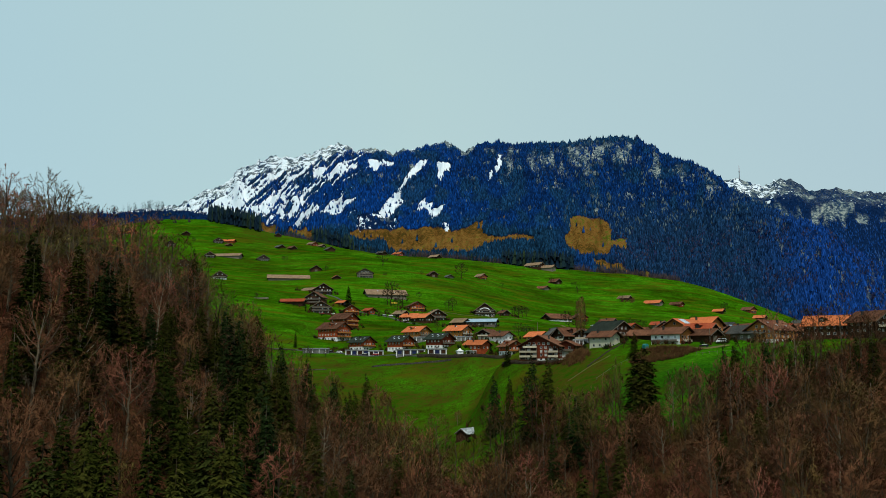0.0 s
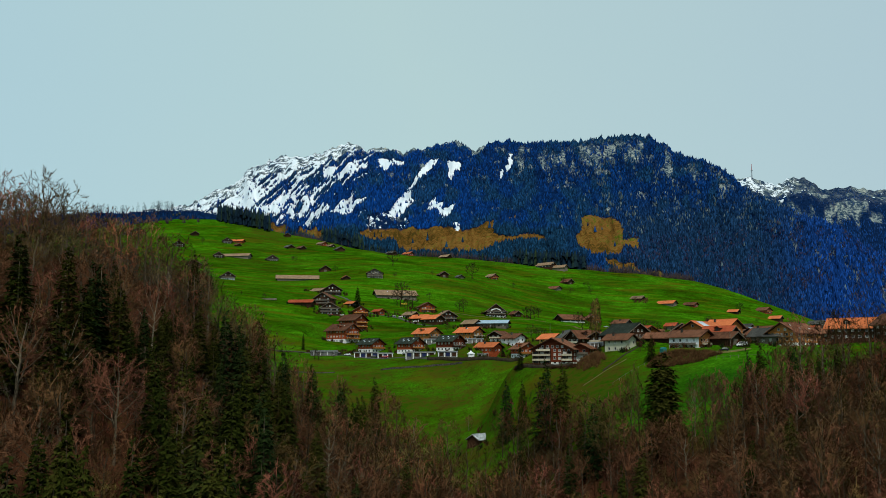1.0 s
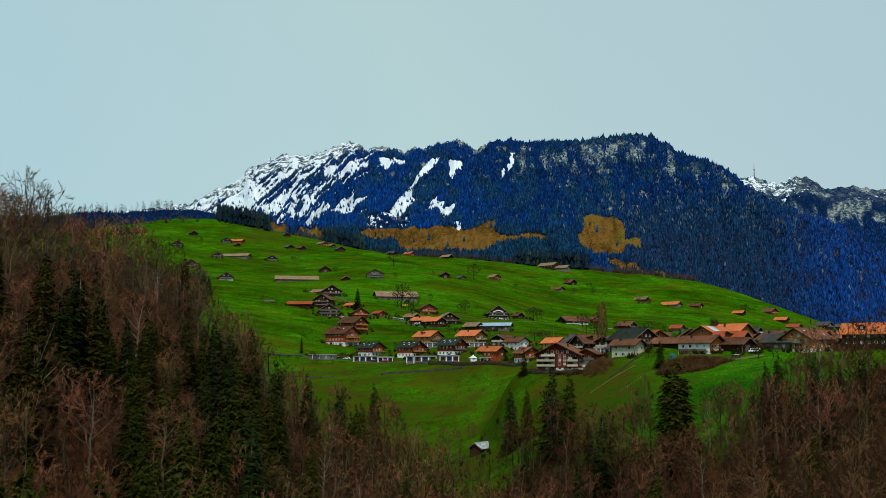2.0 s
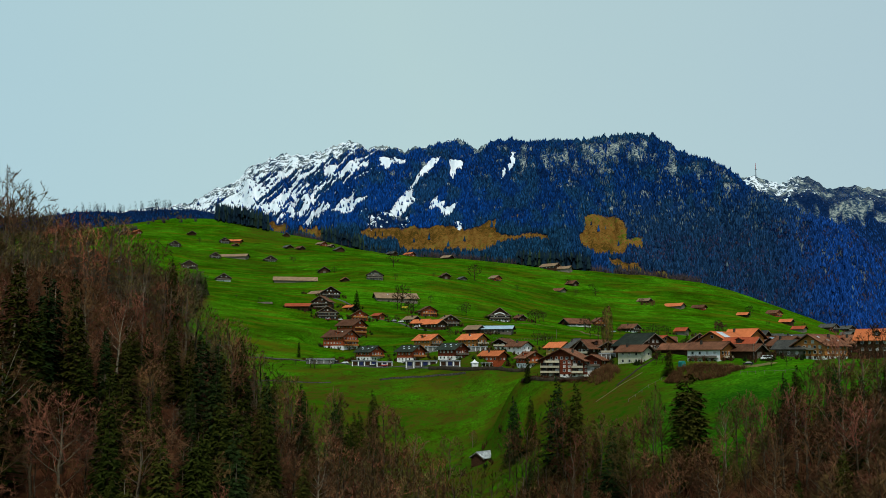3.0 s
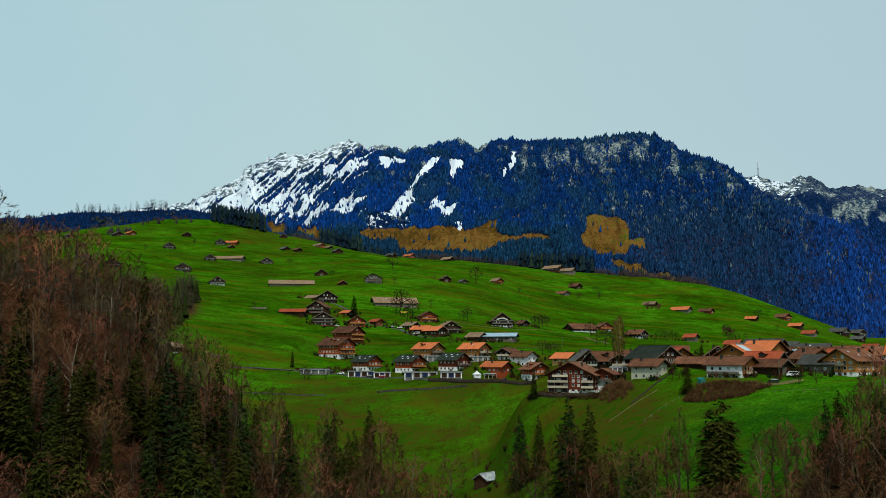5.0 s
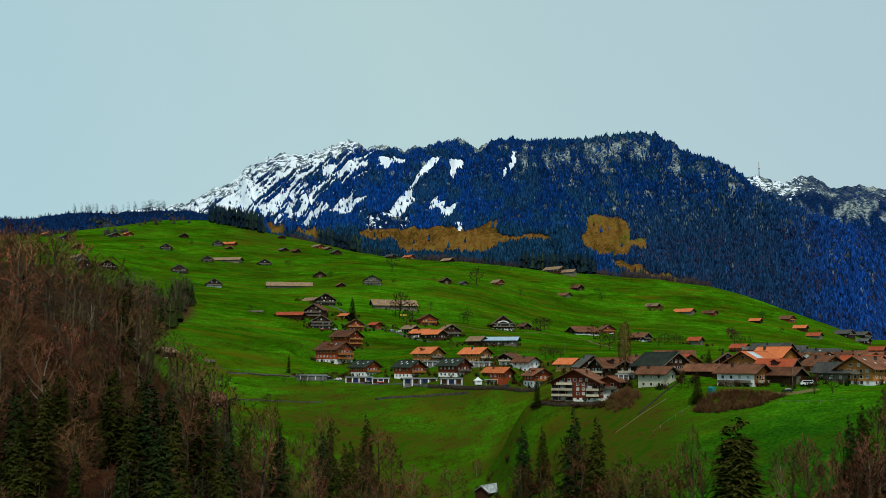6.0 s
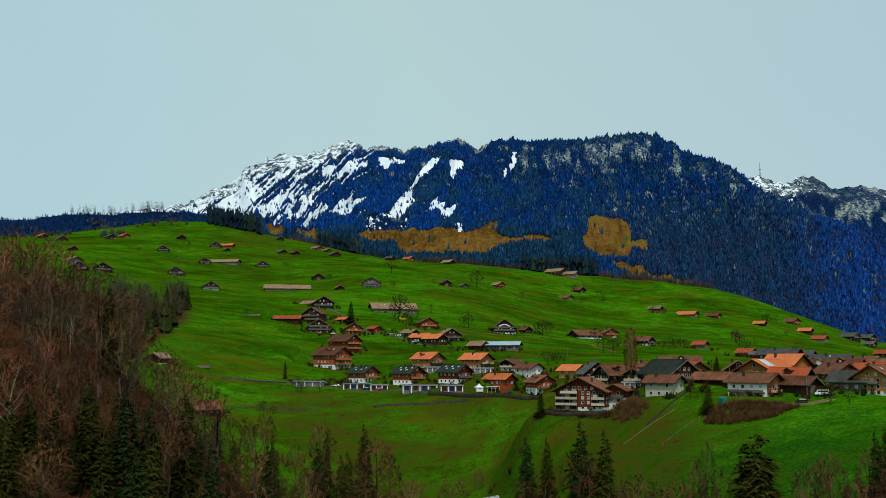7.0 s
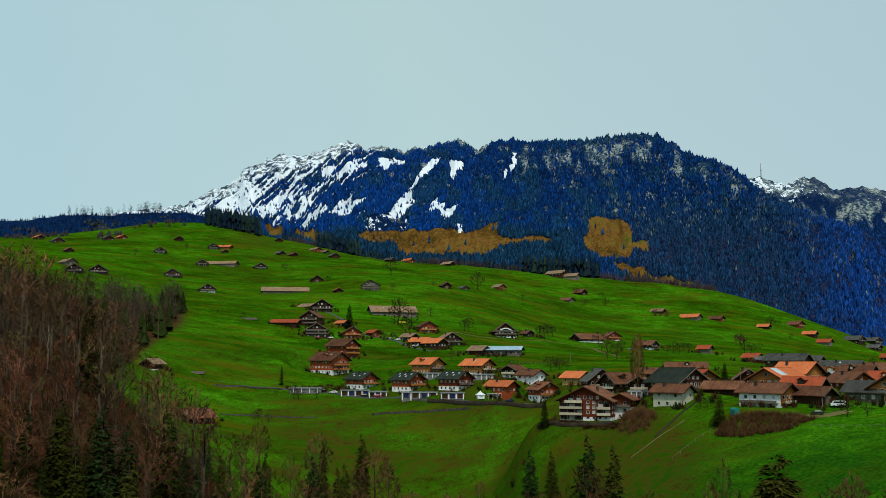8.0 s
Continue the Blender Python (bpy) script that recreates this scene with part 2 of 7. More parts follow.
M_PLASTER_GREY = surface("pale_green_render", (0.38, 0.38, 0.26), (0.56, 0.55, 0.40), 0.35, 3.0, bump=0.1, spread=0.08)
M_PLASTER_OCHRE = surface("ochre_render", (0.42, 0.25, 0.07), (0.60, 0.38, 0.12), 0.35, 3.0, bump=0.1, spread=0.08)
M_CREAM = surface("cream_boards", (0.36, 0.30, 0.20), (0.62, 0.54, 0.40), 0.6, 4.0, stretch=(4, 1, 1))
M_STONE = surface("grey_stone_wall", (0.006, 0.006, 0.005), (0.085, 0.080, 0.064), 0.9, 4.0, bump=0.6, depth=0.15)
M_TILE_ORANGE = tiled("orange_clay_tiles", (0.42, 0.105, 0.034), (0.68, 0.195, 0.070), 0.18)
M_TILE_BROWN = tiled("brown_clay_tiles", (0.060, 0.025, 0.013), (0.235, 0.098, 0.052), 0.40)
M_TILE_RED = tiled("red_clay_tiles", (0.24, 0.046, 0.020), (0.42, 0.090, 0.036), 0.15)
M_TILE_GREY = tiled("lichened_grey_slates", (0.030, 0.032, 0.030), (0.130, 0.125, 0.108), 0.3)
M_TILE_MOSS = tiled("dark_mossy_slates", (0.007, 0.011, 0.008), (0.042, 0.052, 0.038), 0.2)
M_TILE_PALE = tiled("bleached_shingles", (0.150, 0.092, 0.055), (0.34, 0.225, 0.130), 0.15)
M_SHEET = surface("pale_blue_sheet_roof", (0.16, 0.24, 0.30), (0.30, 0.40, 0.46), 0.3, 2.0, rough=0.4, bump=0.1)
M_PATCHED = surface("patched_sheet_roof", (0.05, 0.06, 0.07), (0.52, 0.56, 0.56), 0.45, 1.4, rough=0.5, bump=0.1)
M_ASPHALT = surface("road_asphalt", (0.045, 0.045, 0.042), (0.11, 0.105, 0.095), 0.2, 3.0)
M_GRAVEL = surface("pale_gravel_track", (0.070, 0.070, 0.020), (0.17, 0.145, 0.05), 0.2, 3.0)
M_CONCRETE = surface("pale_concrete", (0.16, 0.16, 0.145), (0.32, 0.32, 0.29), 0.3, 3.0, bump=0.1)
M_WHITE = surface("white_paint", (0.66, 0.67, 0.66), (0.84, 0.84, 0.82), 0.4, 4.0, rough=0.5, bump=0.0, spread=0.06)
M_FRAME = surface("window_frame_paint", (0.42, 0.40, 0.35), (0.76, 0.74, 0.68), 0.8, 6.0, rough=0.5, bump=0.0, spread=0.2)
M_BLUE = surface("blue_gate_paint", (0.008, 0.014, 0.060), (0.014, 0.026, 0.11), 0.5, 4.0, rough=0.45, bump=0.0)
M_RED_PAINT = surface("red_paint", (0.30, 0.020, 0.020), (0.42, 0.035, 0.030), 0.5, 4.0, rough=0.4, bump=0.0)
M_YELLOW = surface("yellow_paint", (0.55, 0.38, 0.03), (0.72, 0.52, 0.06), 0.5, 4.0, rough=0.6, bump=0.0)
M_TARP = surface("turquoise_tarpaulin", (0.010, 0.18, 0.15), (0.020, 0.28, 0.24), 0.8, 4.0, rough=0.5)
M_CAR_DARK = surface("dark_car_paint", (0.010, 0.012, 0.018), (0.020, 0.022, 0.030), 0.5, 4.0, rough=0.25, bump=0.0)
M_CAR_SILVER = surface("silver_car_paint", (0.40, 0.42, 0.44), (0.52, 0.54, 0.56), 0.5, 4.0, rough=0.3, bump=0.0, metal=0.3)
M_RUBBER = surface("tyre_rubber", (0.012, 0.012, 0.012), (0.030, 0.030, 0.030), 1.0, 6.0)
M_METAL = surface("grey_steel", (0.18, 0.19, 0.20), (0.32, 0.33, 0.34), 0.5, 4.0, rough=0.45, metal=0.6, bump=0.0)


def glass_material():
    m, n, l, b = nodes_of("dark_window_glass")
    co = n.new("ShaderNodeTexCoord").outputs["Object"]
    tint = noise_at(n, l, co, 0.7, 2)
    var = n.new("ShaderNodeObjectInfo").outputs["Random"]
    l.new(ramp_of(n, l, blend(n, l, 0.6, tint, var), [(0.2, (0.008, 0.010, 0.012)), (0.52, (0.035, 0.042, 0.046)), (0.60, (0.34, 0.34, 0.31)), (0.85, (0.55, 0.54, 0.50))]), b.inputs["Base Color"])
    b.inputs["Roughness"].default_value = 0.12
    b.inputs["Specular IOR Level"].default_value = 0.6
    return m


M_GLASS = glass_material()
M_SKYLIGHT = surface("skylight_glass", (0.32, 0.38, 0.42), (0.62, 0.70, 0.74), 0.5, 3.0, rough=0.12, bump=0.0)

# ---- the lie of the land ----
# hillside heights fitted to the camera's view: bearings (degrees from +y) by distances from the camera's start over the
# gorge (metres)
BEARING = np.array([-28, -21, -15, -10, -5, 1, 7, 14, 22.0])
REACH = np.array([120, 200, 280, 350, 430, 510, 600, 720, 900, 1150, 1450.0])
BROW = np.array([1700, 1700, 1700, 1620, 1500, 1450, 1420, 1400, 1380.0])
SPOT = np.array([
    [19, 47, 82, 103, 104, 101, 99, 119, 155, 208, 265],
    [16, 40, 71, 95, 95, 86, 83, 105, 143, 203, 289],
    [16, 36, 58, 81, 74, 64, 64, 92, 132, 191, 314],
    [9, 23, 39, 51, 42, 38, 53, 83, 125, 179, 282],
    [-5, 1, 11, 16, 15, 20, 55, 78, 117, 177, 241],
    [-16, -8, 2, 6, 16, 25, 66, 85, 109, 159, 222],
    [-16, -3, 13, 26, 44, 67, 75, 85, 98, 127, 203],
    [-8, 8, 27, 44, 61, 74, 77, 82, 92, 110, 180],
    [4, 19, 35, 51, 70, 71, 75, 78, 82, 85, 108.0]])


def vnoise(x, y, seed=0):
    """Smooth value noise in 0..1 on arrays."""
    x, y = np.asarray(x, float), np.asarray(y, float)
    ix, iy = np.floor(x), np.floor(y)
    fx, fy = x - ix, y - iy
    fx, fy = fx * fx * (3 - 2 * fx), fy * fy * (3 - 2 * fy)

    def corner(a, b):
        h = np.sin(a * 127.1 + b * 311.7 + seed * 74.7) * 43758.5453
        return h - np.floor(h)
    low = corner(ix, iy) * (1 - fx) + corner(ix + 1, iy) * fx
    high = corner(ix, iy + 1) * (1 - fx) + corner(ix + 1, iy + 1) * fx
    return low * (1 - fy) + high * fy


def fbm(x, y, octaves=4, seed=0):
    total, size, top = 0.0, 1.0, 0.0
    for n in range(octaves):
        total = total + size * vnoise(np.asarray(x) * 2 ** n, np.asarray(y) * 2 ** n, seed + 7 * n)
        top, size = top + size, size * 0.5
    return total / top


def smooth(a, b, x):
    t = np.clip((x - a) / (b - a), 0, 1)
    return t * t * (3 - 2 * t)


def hermite(knots, values, x):
    """Cubic through the knots, with limited slopes; values has one row for each x."""
    j = np.clip(np.searchsorted(knots, x) - 1, 0, len(knots) - 2)
    n = np.arange(len(x))
    step = np.diff(knots)
    rise = np.diff(values, axis=1) / step
    slope = np.zeros_like(values)
    slope[:, 1:-1] = (rise[:, :-1] * step[1:] + rise[:, 1:] * step[:-1]) / (step[1:] + step[:-1])
    slope[:, 0], slope[:, -1] = rise[:, 0], rise[:, -1]
    h = step[j]
    t = np.clip((x - knots[j]) / h, 0, 1)
    a, b, m, k = values[n, j], values[n, j + 1], slope[n, j] * h, slope[n, j + 1] * h
    return a * (2 * t ** 3 - 3 * t ** 2 + 1) + m * (t ** 3 - 2 * t ** 2 + t) + b * (3 * t ** 2 - 2 * t ** 3) + k * (t ** 3 - t ** 2)


def polar(x, y):
    return np.degrees(np.arctan2(x, y)), np.hypot(x, y)


def brow_at(az):
    return np.interp(az, BEARING, BROW)


def ground(x, y):
    """Height of the ground at arrays x, y."""
    x, y = np.atleast_1d(np.asarray(x, float)), np.atleast_1d(np.asarray(y, float))
    az, r = polar(x, y)
    brow = brow_at(az)
    near = np.where(r <= 900, r, 900 + (r - 900) * 550 / (brow - 900))
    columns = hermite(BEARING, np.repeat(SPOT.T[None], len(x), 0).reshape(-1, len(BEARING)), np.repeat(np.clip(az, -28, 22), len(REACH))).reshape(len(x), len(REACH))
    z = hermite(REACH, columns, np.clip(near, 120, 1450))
    past = np.maximum(r - brow, 0)
    z = z - 95 * smooth(110, 430, past) - 0.02 * past
    z = z + (vnoise(x / 38, y / 26, 3) - 0.5) * 2.2 * smooth(450, 700, r) + (vnoise(x / 9, y / 7, 5) - 0.5) * 0.7
    z = -24 + (z + 24) * smooth(0, 118, r)
    away = smooth(50, 150, np.abs(az))
    z = z * (1 - away) + (-24 + 62 * smooth(0, 600, r)) * away
    return level_pads(x, y, z)


def level_pads(x, y, z):
    for px, py, pz, size, fall in ((48, 511, 62.2, 13, 24), (112, 462, 70.0, 13, 16), (-88, 742, 79.0, 15, 16), (26, 601, 65.5, 16, 16), (135, 480, 72.5, 18, 16)):
        w = 1 - smooth(size, size + fall, np.hypot(x - px, y - py))
        z = z * (1 - w) + pz * w
    return z


def height(x, y):
    return float(ground([x], [y])[0])


WOOD_AZ = np.array([-180, -40, -30, -20, -15, -12, -8, -5, -2, 2, 4, 6, 9, 11, 14, 17, 20, 24, 30, 40, 180.0])
WOOD_R = np.array([500, 520, 500, 460, 415, 390, 400, 490, 425, 390, 420, 385, 360, 330, 325, 350, 385, 425, 450, 450, 500.0])


def wood_edge(az):
    return np.interp(az, WOOD_AZ, WOOD_R)


def in_upper_wood(az, r):
    """The copse above the gorge, on the shoulder of the meadow."""
    right = np.interp(r, [640, 690, 760, 830, 900], [-17.5, -15.8, -14.9, -14.0, -14.2])
    return (smooth(-0.4, 0.4, right - az) * smooth(645, 670, r) * (1 - smooth(880, 910, r)) * smooth(-26, -24, az)).astype(float)


# ---- the mountain's ridge, placed to fit the camera's view: bearing and height ----
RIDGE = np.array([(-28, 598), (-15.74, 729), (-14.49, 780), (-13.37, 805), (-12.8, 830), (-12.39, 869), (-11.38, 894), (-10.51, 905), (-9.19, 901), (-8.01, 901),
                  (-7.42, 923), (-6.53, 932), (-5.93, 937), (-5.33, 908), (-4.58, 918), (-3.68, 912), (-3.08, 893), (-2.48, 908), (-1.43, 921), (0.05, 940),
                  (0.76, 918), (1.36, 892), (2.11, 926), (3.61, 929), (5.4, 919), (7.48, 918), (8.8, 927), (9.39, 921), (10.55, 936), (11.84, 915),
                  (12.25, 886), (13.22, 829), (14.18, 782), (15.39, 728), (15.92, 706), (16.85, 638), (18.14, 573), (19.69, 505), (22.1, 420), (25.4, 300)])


def ridge_reach(az):
    return np.interp(az, [-28, -15.6, -6.9, 11.7, 16, 22.1], [4200, 4100, 3730, 3600, 3200, 2700])


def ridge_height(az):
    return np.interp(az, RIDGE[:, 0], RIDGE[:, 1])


FOOT = 1780.0


def foot_height(az):
    return np.interp(az, [4, 12, 24], [150, 70, -60])


def mountain(az, q):
    """Distance and height of the mountainside at bearing az, q from 0 (foot) to 1 (ridge), on to 1.25 behind it."""
    top_r, top_z = ridge_reach(az), ridge_height(az)
    up = np.clip(q, 0, 1)
    shape = 0.62 * up + 0.38 * up ** 2.6
    crag = smooth(0.80, 0.86, up) * 0.035 - smooth(0.93, 1.0, up) * 0.035
    r = FOOT + (top_r - FOOT) * q
    low = foot_height(az)
    z = low + (top_z - low) * (shape + crag)
    lean = az * 0.9 + up * 3.0
    rib = 1 - np.abs(2 * fbm(lean * 1.1, up * 1.4, 4, 11) - 1)
    z = z + (rib - 0.72) * (55 + 70 * smooth(-2, -7, az)) * np.sin(np.pi * up) ** 0.8
    z = z + (fbm(az * 5, up * 22, 4, 17) - 0.5) * 26 * smooth(0, 0.2, up)
    z = z + (fbm(az * 7, up * 3, 3, 23) - 0.5) * 16 * smooth(0.9, 1, up)
    z = z - 520 * smooth(1.0, 1.25, q)
    return r, z

# ---- building helpers ----
def fast_mesh(name, verts, faces, material, smooth_faces=False):
    """A mesh from arrays; faces all have the same number of corners."""
    verts, faces = np.asarray(verts, np.float32), np.asarray(faces, np.int32)
    me = bpy.data.meshes.new(name)
    k = faces.shape[1]
    me.vertices.add(len(verts))
    me.vertices.foreach_set("co", verts.ravel())
    me.loops.add(faces.size)
    me.loops.foreach_set("vertex_index", faces.ravel())
    me.polygons.add(len(faces))
    me.polygons.foreach_set("loop_start", np.arange(0, faces.size, k, dtype=np.int32))
    if smooth_faces:
        me.polygons.foreach_set("use_smooth", np.ones(len(faces), bool))
    me.materials.append(material)
    me.update(calc_edges=True)
    return me


def sheet(rows, cols):
    """Quads of a grid of rows x cols vertices."""
    i = np.arange(rows * cols).reshape(rows, cols)
    return np.stack([i[:-1, :-1], i[:-1, 1:], i[1:, 1:], i[1:, :-1]], -1).reshape(-1, 4)


def paint(me, name, rgb):
    a = me.attributes.new(name, "FLOAT_COLOR", "POINT")
    a.data.foreach_set("color", np.column_stack([rgb, np.ones(len(rgb))]).astype(np.float32).ravel())


def inside(poly, x, y):
    """Which of the points lie in the polygon."""
    hit = np.zeros(np.shape(x), bool)
    for (x0, y0), (x1, y1) in zip(poly, poly[1:] + poly[:1]):
        hit ^= ((y0 > y) != (y1 > y)) & (x < (x1 - x0) * (y - y0) / ((y1 - y0) or 1e-9) + x0)
    return hit


# ---- ground: gorge, meadows and what lies behind the brow, in one sheet ----
def build_ground():
    az = np.concatenate([np.arange(-180, -34, 5.0), np.arange(-34, 34, 0.22), np.arange(34, 180.1, 5.0)])
    r = np.concatenate([[0.3, 10, 20, 35, 50, 65, 80], np.arange(100, 460, 4.5), np.arange(460, 760, 3.6), np.arange(760, 1760, 9.0), [1800, 1900, 2050, 2300, 2700, 3300, 4000, 4900]])
    A, Rr = np.meshgrid(np.radians(az), r)
    x, y = (Rr * np.sin(A)).ravel(), (Rr * np.cos(A)).ravel()
    z = ground(x, y)
    me = fast_mesh("ground", np.column_stack([x, y, z]), sheet(len(r), len(az))[:, ::-1], M_GROUND, True)
    a, rr = polar(x, y)
    wobble = (fbm(x / 30, y / 30, 3, 31) - 0.5) * 50
    wood = np.maximum(1 - smooth(-8, 10, rr - wood_edge(a) + wobble * 0.5), in_upper_wood(a, rr + wobble * 0.4))
    bank = np.exp(-((a - 7.6) / 2.4) ** 2 - ((rr - 468) / 26) ** 2) * 1.3 + np.exp(-((a - 7.6) / 2.6) ** 2 - ((rr - 425) / 32) ** 2) * 1.5 + np.exp(-((a - 5.2) / 1.8) ** 2 - ((rr - 400) / 30) ** 2) * 0.9
    dry = np.clip(smooth(0.50, 0.75, fbm(x / 60, y / 25, 3, 41)) * 0.30 * (rr > 430) + bank, 0, 1)
    low = smooth(700, 625, rr) * smooth(-12, -8, a) * smooth(10.5, 8, a) * (0.34 + 0.62 * smooth(0.38, 0.66, fbm(x / 26, y / 12, 4, 45)))
    dry = np.maximum(dry, low)
    dry = np.maximum(dry, smooth(0, 60, rr - brow_at(a)) * 0.8)
    dry = np.maximum(dry, 0.7 * smooth(-14, -11, a) * (1 - smooth(-11, -8.5, a)) * smooth(1450, 1560, rr))
    lush = np.clip(np.exp(-((a - 1.5) / 2.6) ** 2 - ((rr - 500) / 13) ** 2) * 0.35 + 0.95 * np.exp(-((a - 15) / 6) ** 2 - ((rr - 395) / 52) ** 2), 0, 1)
    lush = lush * (0.6 + 0.4 * smooth(0.35, 0.6, fbm(x / 6, y / 6, 2, 51)))
    paint(me, "cover", np.column_stack([wood, dry, lush]))
    return tagged(new("ground", me), "rolling green meadow with brown woodland floor below", "ground", kind="structure")


build_ground()


# ---- mountains ----
SNOW, PASTURE, GROVE = [], [], []
DUSTED = [[(-5.39, 517), (-4.08, 541), (-2.59, 519), (-2.74, 472), (-4.2, 455), (-5.23, 451)]]


def snow_field(*outline):
    SNOW.append(list(outline))


def pasture(*outline):
    PASTURE.append(list(outline))


def grove(*outline):
    GROVE.append(list(outline))


# outlines as bearing and height on the mountainside
snow_field((-4.57, 831), (-3.0, 825), (-3.07, 800), (-3.82, 789), (-4.26, 751), (-4.41, 775))
snow_field((-0.75, 828), (-1.12, 781), (-1.57, 756), (-2.17, 715), (-2.46, 684), (-2.79, 677), (-2.39, 724), (-2.02, 762), (-1.5, 813))
snow_field((-2.43, 688), (-2.68, 636), (-2.43, 612), (-2.6, 582), (-3.04, 537), (-3.92, 515), (-3.78, 568), (-3.49, 607), (-2.98, 654))
snow_field((-0.37, 809), (0.45, 795), (0.45, 766), (0.07, 747), (-0.08, 712), (-0.37, 724), (-0.3, 769))
snow_field((-0.9, 645), (-1.12, 602), (-0.52, 588), (-0.75, 558), (-0.23, 562), (0.22, 574), (-0.38, 508), (-0.89, 520), (-0.97, 554), (-1.71, 550), (-1.42, 595))
snow_field((0.07, 487), (0.44, 490), (0.36, 443), (0.07, 455))
snow_field((-7.98, 797), (-6.94, 783), (-7.37, 733), (-7.89, 737))
snow_field((-7.72, 539), (-6.73, 564), (-5.35, 619), (-5.41, 582), (-6.14, 553), (-6.56, 495), (-7.16, 530), (-7.45, 522))
snow_field((-5.9, 777), (-5.16, 800), (-5.3, 774), (-5.82, 761))
snow_field((3.41, 847), (3.63, 837), (3.53, 772), (3.3, 722), (3.24, 761))
snow_field((2.86, 755), (3.03, 750), (2.95, 700), (2.77, 698))
snow_field((-9.33, 669), (-8.98, 698), (-9.11, 660), (-9.4, 647))
snow_field((-10.9, 599), (-10.05, 647), (-10.08, 616), (-10.67, 584), (-11.67, 567), (-11.55, 612))
snow_field((-10.22, 547), (-9.4, 664), (-9.5, 616), (-9.64, 548), (-9.92, 536))
snow_field((-9.08, 592), (-8.32, 701), (-8.17, 686), (-8.71, 588), (-8.99, 550), (-9.21, 556))
snow_field((-8.69, 534), (-7.92, 603), (-7.77, 589), (-8.12, 562), (-8.31, 502), (-8.61, 504))
pasture((7.77, 512), (8.64, 519), (9.35, 510), (9.98, 485), (10.1, 454), (10.21, 414), (11.06, 415), (11.06, 370), (10.25, 381), (9.81, 347), (8.52, 345), (7.41, 385), (7.36, 430), (7.6, 460))
pasture((-2.66, 440), (-0.89, 417), (-0.01, 438), (0.73, 448), (2.06, 487), (3.83, 515), (3.74, 475), (2.65, 489), (2.42, 441), (3.21, 417), (4.02, 422), (4.98, 443), (5.58, 430), (5.55, 410), (3.5, 392), (2.47, 377), (1.59, 346), (-0.01, 361), (-1.77, 354), (-3.81, 366), (-4.12, 430))
pasture((-9.31, 474), (-8.44, 466), (-7.4, 465), (-7.51, 413), (-8.41, 406), (-9.37, 444))
pasture((-6.1, 430), (-5.08, 452), (-4.2, 453), (-2.59, 471), (-0.53, 469), (0.43, 448), (0.42, 344), (-1.99, 371), (-4.19, 387), (-5.79, 399))
pasture((-11.14, 518), (-10.19, 495), (-10.03, 463), (-11.01, 449))
pasture((9.08, 339), (10.62, 322), (11.02, 299), (12.41, 292), (13.35, 275), (13.73, 253), (11.95, 257), (10.02, 282), (9.06, 314))
grove((2.42, 476), (2.8, 494), (3.82, 479), (3.88, 435), (3.29, 412), (2.41, 434))
grove((4.9, 436), (5.14, 472), (7.6, 478), (7.56, 443), (6.71, 424), (5.55, 429))
grove((-8.19, 537), (-7.01, 524), (-5.53, 471), (-5.66, 435), (-6.54, 447), (-7.26, 423), (-8.16, 473))
grove((-7.28, 467), (-6.11, 458), (-5.5, 395), (-3.46, 388), (-3.38, 351), (-5.49, 366), (-7.25, 404))


def within(outlines, az, z, wob, wide=0.5, high=22):
    hit = np.zeros(np.shape(az))
    for poly in outlines:
        hit = np.maximum(hit, inside(poly, az + wob * wide, z + wob * high))
    return hit


